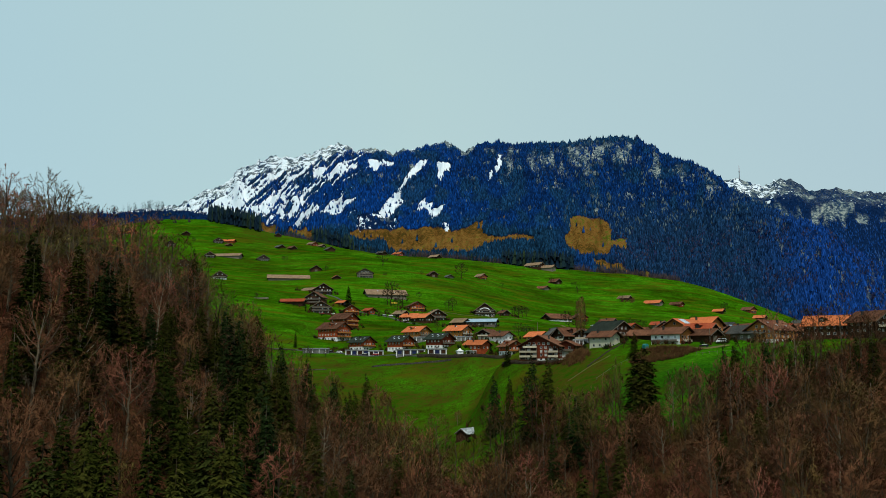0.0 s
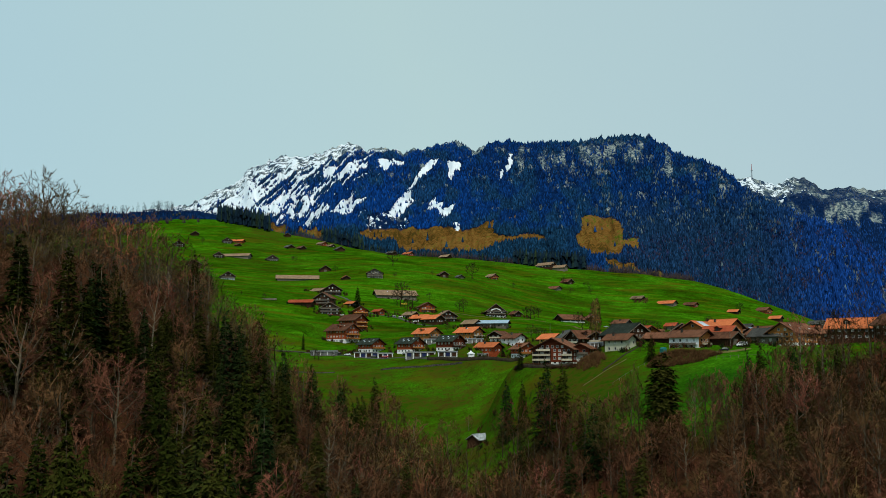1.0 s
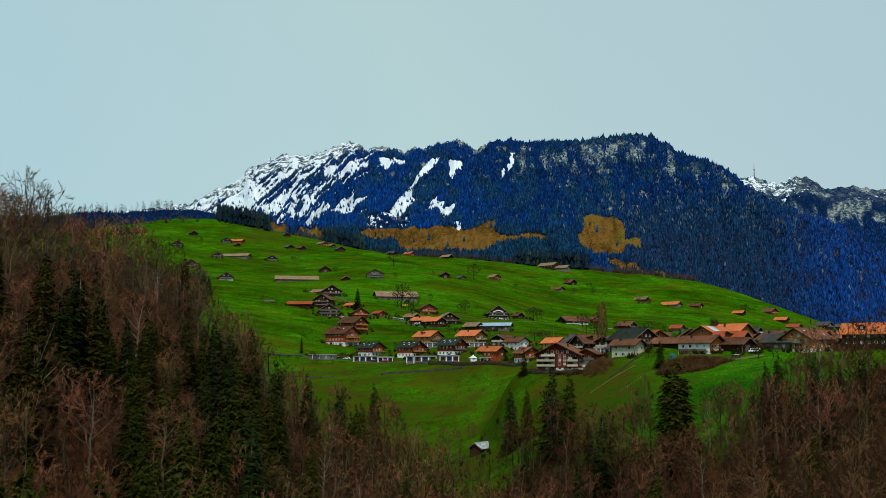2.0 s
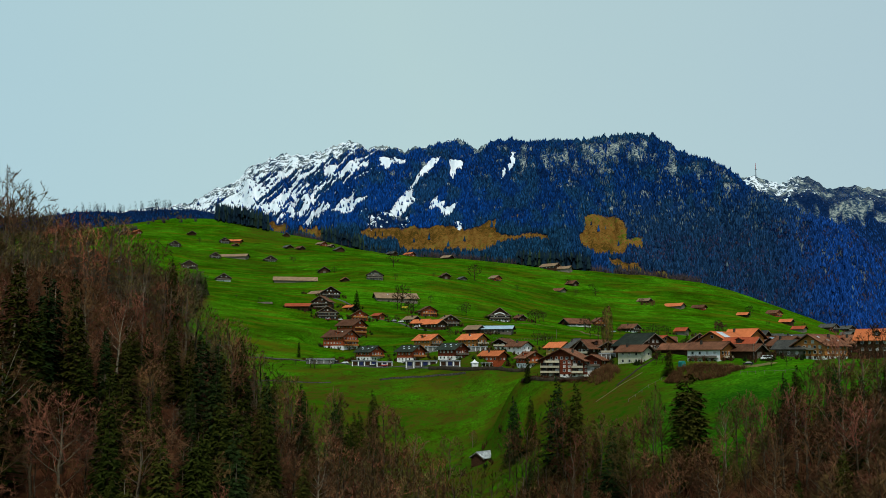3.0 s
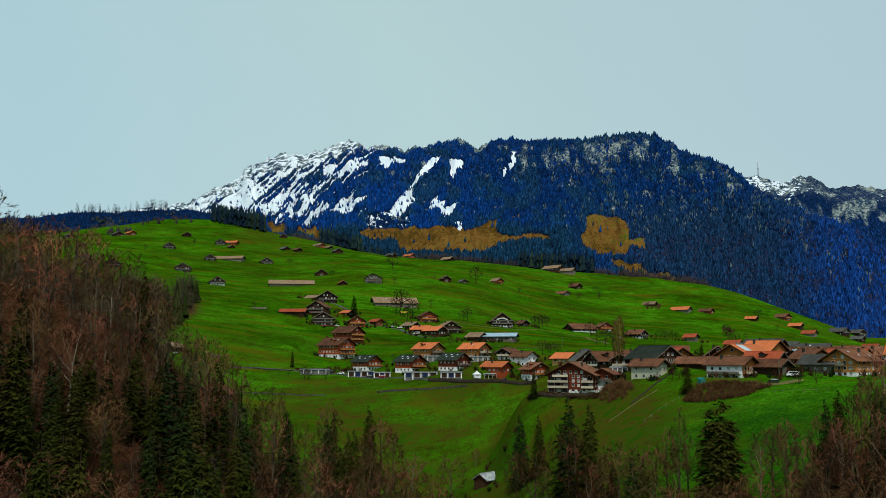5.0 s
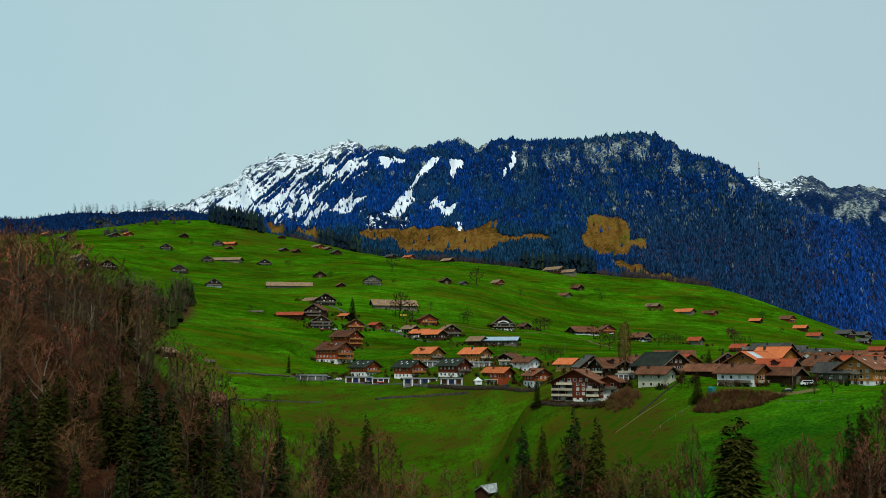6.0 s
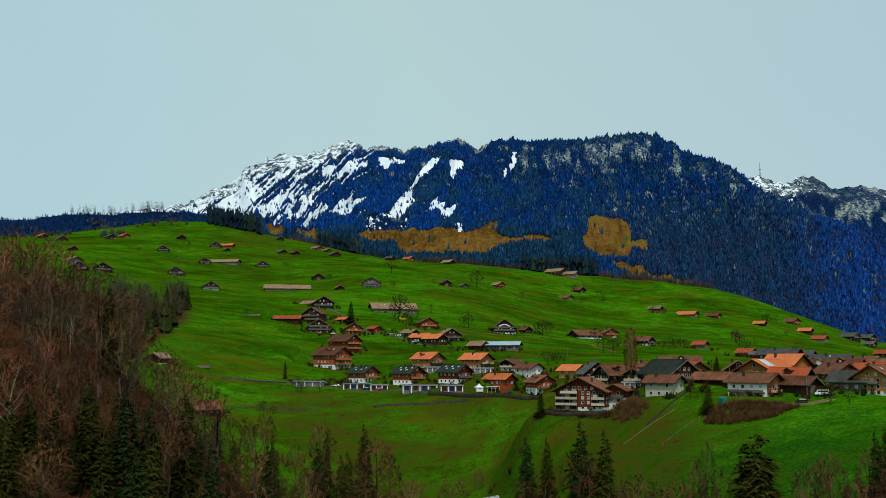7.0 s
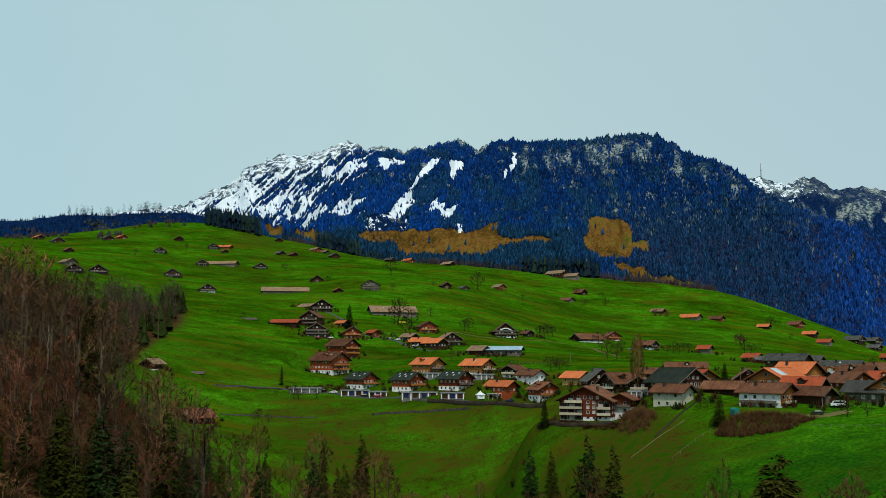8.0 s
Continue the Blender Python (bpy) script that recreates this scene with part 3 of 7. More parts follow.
def mountain_cover(az, q, z):
    """Snow, rock and pasture, each 0 to 1, over the mountainside."""
    wob = fbm(az * 3.2, z / 30, 3, 61) - 0.5
    fray = fbm(az * 9, z / 16, 3, 63) - 0.5
    snow = within(SNOW, az + fray * 0.28, z + fray * 18, wob, 0.22, 14) * 0.97
    snow = np.maximum(snow, within(DUSTED, az, z, wob, 0.5, 30) * (0.33 + 0.9 * fray))
    # the open west face: bands of snow and of trees that run down to the west
    lean = az - z / 64.0
    bands = fbm(lean * 4.4, (az + z / 64.0) * 0.36, 3, 71) + (fbm(lean * 11, (az + z / 64.0) * 1.4, 3, 73) - 0.5) * 0.34
    need = np.interp(az + (z - 640) / -260.0, [-15, -12.6, -10.5, -8.5, -6.3, -5.0, -4.3], [0.27, 0.35, 0.42, 0.465, 0.52, 0.63, 1.2])
    low = np.interp(az, [-16, -12, -9, -6], [560, 540, 475, 485])
    open_west = smooth(-0.015, 0.03, bands - need) * smooth(low - 20, low + 45, z + wob * 90)
    # the crest, where rock and snow are mixed
    below = ridge_height(az) - z
    deep = np.interp(az, [-16, -13, -10, -7, -5, -2, 1], [110, 150, 150, 120, 60, 40, 25])
    crest = smooth(deep, deep * 0.45, below + wob * 90) * (az < 2.0)
    ledges = fbm(az * 3.0, z / 14.0, 3, 77)
    dust = 0.47 + 0.75 * (ledges - 0.5) + 0.05 * smooth(-4.5, -9, az) - 0.14 * smooth(-6.0, -3.5, az)
    snow = np.maximum(snow, open_west * (0.72 + 0.5 * (ledges - 0.35)))
    snow = snow * (1 - crest) + np.clip(dust, 0, 0.9) * crest
    # cliffs under the crest in the east, and stray outcrops
    band = smooth(215, 150, below + wob * 110) * smooth(20, 60, below) * smooth(1.5, 3.0, az) * (1 - smooth(15, 17.5, az) * 0.6)
    slabs = smooth(0.47, 0.55, fbm(az * 2.4, z / 90.0, 4, 83)) * band
    stray = smooth(0.655, 0.70, fbm(az * 2.6, z / 22.0, 4, 87)) * smooth(450, 540, z) * (az > -4)
    rock = np.clip(np.maximum(np.maximum(slabs, stray * 0.9), crest), 0, 1)
    edge = fbm(az * 6, z / 12, 3, 65) - 0.5
    past = within(PASTURE, az + edge * 0.25, z + edge * 12, wob, 0.2, 8)
    return snow, rock, past


def build_mountain():
    az = np.concatenate([np.arange(-32, -17, 0.5), np.arange(-17, 24, 0.085), np.arange(24, 26.1, 0.3)])
    q = np.concatenate([np.linspace(0, 0.30, 20)[:-1], np.linspace(0.30, 1, 150), [1.03, 1.08, 1.15, 1.25]])
    A, Q = np.meshgrid(az, q)
    A, Q = A.ravel(), Q.ravel()
    r, z = mountain(A, Q)
    a = np.radians(A)
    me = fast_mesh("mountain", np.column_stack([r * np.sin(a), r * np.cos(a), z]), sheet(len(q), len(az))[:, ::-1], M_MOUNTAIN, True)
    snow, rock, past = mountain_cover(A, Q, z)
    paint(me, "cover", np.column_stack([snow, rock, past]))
    return tagged(new("mountain", me), "snow-streaked rocky mountain with forested lower slopes", "mountain", kind="structure")


build_mountain()

FAR_RIDGE = np.array([(10, 800), (15.8, 901), (16.8, 948), (17.5, 958), (18.4, 918), (19.0, 910), (19.5, 934), (20.4, 929), (21.5, 868), (22.6, 877), (24, 855), (27.5, 810), (34, 760)])


def far_mountain(az, q):
    up = np.clip(q, 0, 1)
    top = np.interp(az, FAR_RIDGE[:, 0], FAR_RIDGE[:, 1])
    r = 3300 + 1400 * q
    z = 180 + (top - 180) * (0.75 * up + 0.25 * up ** 3 + 0.06 * smooth(0.80, 0.86, up) - 0.06 * smooth(0.86, 1, up))
    z = z + (fbm(az * 2.2, up * 5, 4, 91) - 0.5) * 70 * np.sin(np.pi * up) + (fbm(az * 6, up * 6, 3, 93) - 0.5) * 22 * smooth(0.8, 1, up) - 500 * smooth(1, 1.2, q)
    return r, z


def far_cover(az, q, z):
    crag = fbm(az * 3.2, q * 50, 4, 95)
    snow = smooth(0.80, 0.88, q + (crag - 0.5) * 0.12) * (0.50 + 0.8 * (crag - 0.5)) * (1 - smooth(18.8, 20.8, az) * 0.55)
    rock = np.clip(smooth(0.84, 0.90, q) * (1 - 0.75 * smooth(18.5, 21, az)) + smooth(0.74, 0.80, q) * smooth(0.54, 0.62, fbm(az * 2.6, q * 26, 4, 97)), 0, 1)
    return np.clip(snow, 0, 0.75), rock, np.zeros_like(az)


def build_far_mountain():
    az, q = np.arange(9, 34, 0.08), np.concatenate([np.linspace(0, 1, 120), [1.04, 1.1, 1.2]])
    A, Q = np.meshgrid(az, q)
    A, Q = A.ravel(), Q.ravel()
    r, z = far_mountain(A, Q)
    a = np.radians(A)
    me = fast_mesh("far_mountain", np.column_stack([r * np.sin(a), r * np.cos(a), z]), sheet(len(q), len(az))[:, ::-1], M_MOUNTAIN, False)
    paint(me, "cover", np.column_stack(far_cover(A, Q, z)))
    return tagged(new("far_mountain", me), "distant forested mountain with a snow-dusted rocky crest", "mountain", kind="structure")


build_far_mountain()

HILL = np.array([(-60, 300), (-31, 334), (-27, 350), (-24.7, 361), (-22, 376), (-19, 388), (-16.4, 394), (-14.8, 396), (-13, 383), (-10.5, 352), (-8, 300)])


def hill(az, q):
    top = np.interp(az, HILL[:, 0], HILL[:, 1]) - 6
    up = np.clip(q, 0, 1)
    r = 1760 + 340 * q
    z = 150 + (top - 150) * (1.4 * up - 0.4 * up ** 2) + (fbm(az * 1.5, up * 3, 3, 101) - 0.5) * 14 - 200 * smooth(1, 1.4, q)
    return r, z


def build_hill():
    az, q = np.arange(-60, -7.9, 0.4), np.linspace(0, 1.4, 40)
    A, Q = np.meshgrid(az, q)
    A, Q = A.ravel(), Q.ravel()
    r, z = hill(A, Q)
    a = np.radians(A)
    me = fast_mesh("wooded_hill", np.column_stack([r * np.sin(a), r * np.cos(a), z]), sheet(len(q), len(az))[:, ::-1], M_MOUNTAIN, True)
    paint(me, "cover", np.zeros((len(A), 3)))
    return tagged(new("wooded_hill", me), "low dark wooded hill behind the upper meadow", "hill", kind="structure")


build_hill()


# ---- far woods: small trees by the thousand ----
def spruce_field(name, xyz, tall, material, label, seed=1, slim=0.17, tiers=2, tint=None):
    """Many small conifers in one mesh: ragged skirts of five sides, stacked."""
    rng = np.random.default_rng(seed)
    n = len(xyz)
    turn = rng.uniform(0, 6.28, n)
    verts, faces = [], []
    levels = [(0.0, 0.72, 1.0), (0.42, 1.0, 0.62)] if tiers == 2 else [(0.0, 1.0, 1.0)]
    for low, high, wide in levels:
        for k in range(5):
            a = turn + k * 1.2566
            rad = tall * slim * wide * rng.uniform(0.55, 1.35, n)
            verts.append(np.column_stack([xyz[:, 0] + rad * np.cos(a), xyz[:, 1] + rad * np.sin(a), xyz[:, 2] + tall * (low + rng.uniform(0.0, 0.16, n))]))
        verts.append(np.column_stack([xyz[:, 0], xyz[:, 1], xyz[:, 2] + tall * high]))
    per = 6 * len(levels)
    v = np.stack(verts, 1).reshape(-1, 3)
    start = np.arange(n) * per
    for t in range(len(levels)):
        for k in range(5):
            faces.append(np.stack([start + 6 * t + k, start + 6 * t + (k + 1) % 5, start + 6 * t + 5], 1))
    # a narrow joint keeps the skirts of one tree in one island
    for t in range(len(levels) - 1):
        faces.append(np.stack([start + 6 * t + 5, start + 6 * t + 6, start + 6 * t + 11], 1))
    me = fast_mesh(name, v, np.concatenate(faces), material)
    if tint is not None:
        paint(me, "tint", np.repeat(tint, per, 0))
    return tagged(new(name, me), label, "forest", kind="stuff")


def crown_field(name, xyz, tall, material, label, seed, tint, wide=0.34):
    """Many small round-headed trees in one mesh: an uneven crown with a cap each."""
    rng = np.random.default_rng(seed)
    n, ring = len(xyz), 5
    turn = rng.uniform(0, 6.28, n)
    verts, faces = [], []
    for h, r in ((0.22, 1.0), (0.72, 0.80)):
        for k in range(ring):
            a = turn + k * 6.2832 / ring
            rad = tall * wide * r * rng.uniform(0.65, 1.3, n)
            verts.append(np.column_stack([xyz[:, 0] + rad * np.cos(a), xyz[:, 1] + rad * np.sin(a), xyz[:, 2] + tall * (h + rng.uniform(-0.10, 0.10, n))]))
    verts.append(np.column_stack([xyz[:, 0], xyz[:, 1], xyz[:, 2] + tall]))
    per = 2 * ring + 1
    i = np.arange(n) * per
    for k in range(ring):
        j = (k + 1) % ring
        faces += [np.stack([i + k, i + j, i + j + ring], 1), np.stack([i + k, i + j + ring, i + k + ring], 1), np.stack([i + ring + k, i + ring + j, i + 2 * ring], 1)]
    me = fast_mesh(name, np.stack(verts, 1).reshape(-1, 3), np.concatenate(faces), material)
    paint(me, "tint", np.repeat(tint, per, 0))
    return tagged(new(name, me), label, "forest", kind="stuff")


def mountain_woods():
    rng = np.random.default_rng(5)
    n = 165000
    az, q = rng.uniform(-16.5, 25, n), rng.uniform(0.05, 1.0, n)
    seen = q > np.interp(az, [-16, 8, 14, 22], [0.33, 0.29, 0.14, 0.05])
    az, q = az[seen], q[seen]
    n = len(az)
    r, z = mountain(az, q)
    snow, rock, past = mountain_cover(az, q, z)
    wob = fbm(az * 3.2, z / 30, 3, 61) - 0.5
    copse = within(GROVE, az, z, wob, 0.3, 14)
    past = np.maximum(past, within(DUSTED, az, z, wob, 0.5, 30) * 0.93)
    chance = 1 - smooth(0.25, 0.55, snow) * 0.965 - rock * 0.86 - past * 0.9985
    chance = np.where(az < -4, chance - rock * 0.2, chance)
    chance = chance * (0.72 + 0.5 * fbm(az * 4, z / 40, 3, 121))
    chance = np.maximum(chance, copse)
    keep = rng.random(n) < np.clip(chance, 0.0, 1)
    az, q, r, z, rock, past, copse = (v[keep] for v in (az, q, r, z, rock, past, copse))
    a = np.radians(az)
    n = len(az)
    tall = rng.uniform(8, 16, n) * (1 - 0.2 * smooth(0.75, 1, q)) * (1 + 0.45 * np.maximum(copse, past))
    xyz = np.column_stack([r * np.sin(a), r * np.cos(a), z - 1.0])
    # stands of differing colour, the haze put in as blue: bluest in the west, dark in the middle, mixed and purplish
    # low in the east
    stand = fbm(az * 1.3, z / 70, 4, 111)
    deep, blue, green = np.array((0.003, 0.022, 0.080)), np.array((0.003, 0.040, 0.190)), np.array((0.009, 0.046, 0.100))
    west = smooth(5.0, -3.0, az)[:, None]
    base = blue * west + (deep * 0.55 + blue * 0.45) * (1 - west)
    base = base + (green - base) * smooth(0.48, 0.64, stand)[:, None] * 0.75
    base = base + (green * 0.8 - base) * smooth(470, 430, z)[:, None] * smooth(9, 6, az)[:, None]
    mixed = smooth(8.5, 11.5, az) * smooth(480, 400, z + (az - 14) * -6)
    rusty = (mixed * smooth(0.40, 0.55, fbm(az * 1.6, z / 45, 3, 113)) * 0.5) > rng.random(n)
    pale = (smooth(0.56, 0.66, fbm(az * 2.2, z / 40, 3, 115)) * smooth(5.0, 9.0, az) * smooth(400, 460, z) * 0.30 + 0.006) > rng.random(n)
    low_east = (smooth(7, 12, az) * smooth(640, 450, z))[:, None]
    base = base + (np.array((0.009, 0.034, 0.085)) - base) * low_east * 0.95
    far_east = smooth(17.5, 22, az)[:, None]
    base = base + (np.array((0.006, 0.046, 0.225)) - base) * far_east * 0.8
    # wide random tone stands in for lit tips and dark gaps between trees
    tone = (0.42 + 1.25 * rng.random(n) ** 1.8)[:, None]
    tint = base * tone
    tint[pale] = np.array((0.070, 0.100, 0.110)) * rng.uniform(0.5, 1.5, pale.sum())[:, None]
    # browns shifted to purple-blue for the haze
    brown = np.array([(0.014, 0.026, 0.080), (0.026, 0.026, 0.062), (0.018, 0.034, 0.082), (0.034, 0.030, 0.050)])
    cone = ~rusty
    spruce_field("mountain_forest", xyz[cone], tall[cone], M_HAZY_WOOD, "dense blue-green spruce forest on steep slopes", 3, slim=0.25, tiers=1, tint=tint[cone])
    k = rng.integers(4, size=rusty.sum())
    crown_field("mountain_mixed_wood", xyz[rusty], tall[rusty] * 0.60, M_HAZY_WOOD, "bare brown larch and beech among spruces", 4, brown[k] * rng.uniform(0.6, 1.5, (rusty.sum(), 1)))
    n = 15000
    az, q = rng.uniform(12, 32, n), rng.uniform(0.1, 1.0, n)
    r, z = far_mountain(az, q)
    snow, rock, past = far_cover(az, q, z)
    keep = rng.random(n) < np.clip(1 - rock * 0.80, 0.0, 1)
    a = np.radians(az[keep])
    m = int(keep.sum())
    stand = fbm(az[keep] * 1.4, z[keep] / 80, 3, 117)
    # haze of the greater distance, again as blue in the tint
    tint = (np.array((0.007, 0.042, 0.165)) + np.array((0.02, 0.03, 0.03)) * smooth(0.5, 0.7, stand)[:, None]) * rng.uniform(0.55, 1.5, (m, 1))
    spruce_field("distant_forest", np.column_stack([r[keep] * np.sin(a), r[keep] * np.cos(a), z[keep]]), rng.uniform(8, 16, m) * (1 - 0.5 * smooth(0.75, 0.9, q[keep])), M_HAZY_WOOD, "blue-green spruce forest on the distant mountain", 6, tiers=1, tint=tint)
    n = 9000
    az, q = rng.uniform(-40, -8.5, n), rng.uniform(0.02, 1.05, n)
    r, z = hill(az, q)
    a = np.radians(az)
    xyz = np.column_stack([r * np.sin(a), r * np.cos(a), z])
    leafy = rng.random(n) < smooth(0.45, 0.60, fbm(az * 0.9, q * 4, 3, 119)) * smooth(0.95, 0.7, q) * (az < -16)
    tall = rng.uniform(7, 12, n) * (1 - 0.45 * smooth(0.70, 0.92, q))
    # spruce tint takes the haze in as blue, as on the mountain
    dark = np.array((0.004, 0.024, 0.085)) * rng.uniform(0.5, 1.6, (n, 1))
    spruce_field("hill_forest", xyz[~leafy], tall[~leafy] * 1.1, M_HAZY_WOOD, "dark spruce forest covering the low hill", 7, slim=0.24, tint=dark[~leafy])
    # greys pulled towards blue for the same haze
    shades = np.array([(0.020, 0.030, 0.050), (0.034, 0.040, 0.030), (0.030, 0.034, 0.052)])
    crown_field("hill_broadleaf_wood", xyz[leafy], tall[leafy], M_HAZY_WOOD, "leafless grey-brown trees on the low hill", 8, shades[rng.integers(3, size=leafy.sum())] * rng.uniform(0.6, 1.5, (leafy.sum(), 1)))


mountain_woods()

# ---- trees ----
def part(name, data, parent, label="", m=None):
    ob = new(name, data)
    ob.parent = parent
    if m is not None:
        ob.matrix_basis = m
    if label:
        ob["label"] = label
    return ob


CROWN_OUT = {}


class Twigs:
    """Gathers tapered stems and slivers into arrays."""

    def __init__(self):
        self.v, self.f = [], []

    def stem(self, p, q, a, b, sides=4):
        p, q = np.asarray(p, float), np.asarray(q, float)
        d = (q - p) / (np.linalg.norm(q - p) + 1e-9)
        u = np.cross(d, (0.3, 0.2, 0.93) if abs(d[2]) < 0.9 else (1, 0, 0))
        u /= np.linalg.norm(u)
        w = np.cross(d, u)
        n = len(self.v)
        for c, s in ((p, a), (q, b)):
            for k in range(sides):
                t = 6.2832 * k / sides
                self.v.append(c + (u * math.cos(t) + w * math.sin(t)) * s)
        for k in range(sides):
            j = (k + 1) % sides
            self.f.append((n + k, n + j, n + sides + j))
            self.f.append((n + k, n + sides + j, n + sides + k))

    def sliver(self, p, q, wide, side):
        n = len(self.v)
        self.v += [p - side * wide, p + side * wide, q]
        self.f.append((n, n + 1, n + 2))

    def mesh(self, name, material):
        return fast_mesh(name, np.array(self.v), np.array(self.f), material)

    def crown(self, name, material, heart, size):
        """A crown of slivers that takes the light as a whole: its normals point out from its heart."""
        v, f = np.array(self.v), np.array(self.f)
        out = (v - heart) / size ** 2 * size.mean() ** 2
        out = out / (np.linalg.norm(out, axis=1, keepdims=True) + 1e-9) + (0, 0, 0.25)
        out = out / (np.linalg.norm(out, axis=1, keepdims=True) + 1e-9)
        flat = np.cross(v[f[:, 1]] - v[f[:, 0]], v[f[:, 2]] - v[f[:, 0]])
        turned = (flat * out[f[:, 0]]).sum(1) < 0
        f[turned] = f[turned][:, ::-1]
        me = fast_mesh(name, v, f, material, True)
        me.normals_split_custom_set_from_vertices(out.tolist())
        CROWN_OUT[me.name] = out
        return me


def unit_rows(v):
    return v / (np.linalg.norm(v, axis=1, keepdims=True) + 1e-9)


def unit(v):
    return v / (np.linalg.norm(v) + 1e-9)


def bare_tree_meshes(seed, tall=19.0, spread=0.30, clear=0.24, limbs=11, forks=9, twigs=25, wide=0.046, twig_m=None, bark_m=None, long=1.0, trunk_r=0.26, flat=1.0):
    """A leafless broadleaf tree: a bent trunk that parts into rising limbs, which fan out to a domed crown of fine twigs."""
    rng = np.random.default_rng(seed)
    wood, fine = Twigs(), Twigs()
    steps = 8
    axis = [np.array([0, 0, -0.8])]
    lean = rng.normal(0, 0.3, 2)
    for k in range(1, steps + 1):
        axis.append(np.array([lean[0] * k / steps + rng.normal(0, 0.14), lean[1] * k / steps + rng.normal(0, 0.14), tall * 0.80 * k / steps]))
    for k in range(steps):
        wood.stem(axis[k], axis[k + 1], trunk_r * (1 - k / steps) ** 0.8 + 0.05, trunk_r * (1 - (k + 1) / steps) ** 0.8 + 0.05, 5)
    heart = np.array([lean[0] * 0.5, lean[1] * 0.5, tall * (clear + 1) * 0.5])
    size = np.array([tall * spread, tall * spread, tall * (1 - clear) * 0.5 * flat])
    lump = rng.uniform(0.80, 1.12, 24)

    def rim(way):
        """Where the way from the heart meets the uneven crown."""
        a = math.atan2(way[1], way[0])
        k = int((a + 3.1416) / 6.2832 * 7.99) + (8 if way[2] > 0.2 else 0) + (8 if way[2] > 0.75 else 0)
        return heart + unit(way) * size * lump[min(k, 23)]

    for n in range(limbs):
        f = (n + 0.5) / limbs
        up = -0.38 + 1.36 * f
        a = n * 2.4 + rng.normal(0, 0.35)
        flat_r = math.sqrt(max(0.03, 1 - min(abs(up), 1) ** 2))
        way = np.array([math.cos(a) * flat_r, math.sin(a) * flat_r, up])
        end = rim(way + rng.normal(0, 0.10, 3))
        h = (clear * 0.9 + (0.70 - clear) * f ** 0.8) / 0.80 * steps
        k = min(int(h), steps - 1)
        p = axis[k] + (axis[k + 1] - axis[k]) * (h - k)
        if end[2] < p[2] + 1.0:
            end[2] = p[2] + rng.uniform(0.6, 2.0)
        bend = (p + end) / 2 + np.array([0, 0, -0.05 * tall * flat_r]) + rng.normal(0, 0.25, 3)
        pts = [p * (1 - t) ** 2 + bend * 2 * t * (1 - t) + end * t * t for t in (0, 0.34, 0.67, 1)]
        r0 = 0.03 + 0.07 * (1 - f)
        for s in range(3):
            wood.stem(pts[s], pts[s + 1], r0 * (1 - s / 3) + 0.03, r0 * (1 - (s + 1) / 3) + 0.02, 3)
        for b in range(forks):
            s = rng.uniform(0.25, 0.92) * 3
            k = min(int(s), 2)
            p2 = pts[k] + (pts[k + 1] - pts[k]) * (s - k)
            aim = unit((end - heart) / size) + rng.normal(0, 0.55, 3)
            q2 = p2 + (rim(aim) - p2) * rng.uniform(0.70, 1.0)
            w2 = unit(q2 - p2)
            fine.sliver(p2, q2, 0.045, unit(np.cross(w2, rng.normal(0, 1, 3))))
            for t in range(twigs):
                u = rng.uniform(0.30, 1.0) ** 0.7
                p3 = p2 + (q2 - p2) * u
                w3 = unit(w2 * 0.55 + unit((p3 - heart) / size) * 0.6 + rng.normal(0, 0.52, 3) + np.array([0, 0, 0.12]))
                fine.sliver(p3, p3 + w3 * rng.uniform(0.4, 1.1) * long * (1.25 - 0.5 * u), wide * rng.uniform(0.6, 1.2), unit(np.cross(w3, rng.normal(0, 1, 3))))
    return wood.mesh("trunk", bark_m or M_BARK), fine.crown("crown", twig_m or M_TWIG, heart, size)


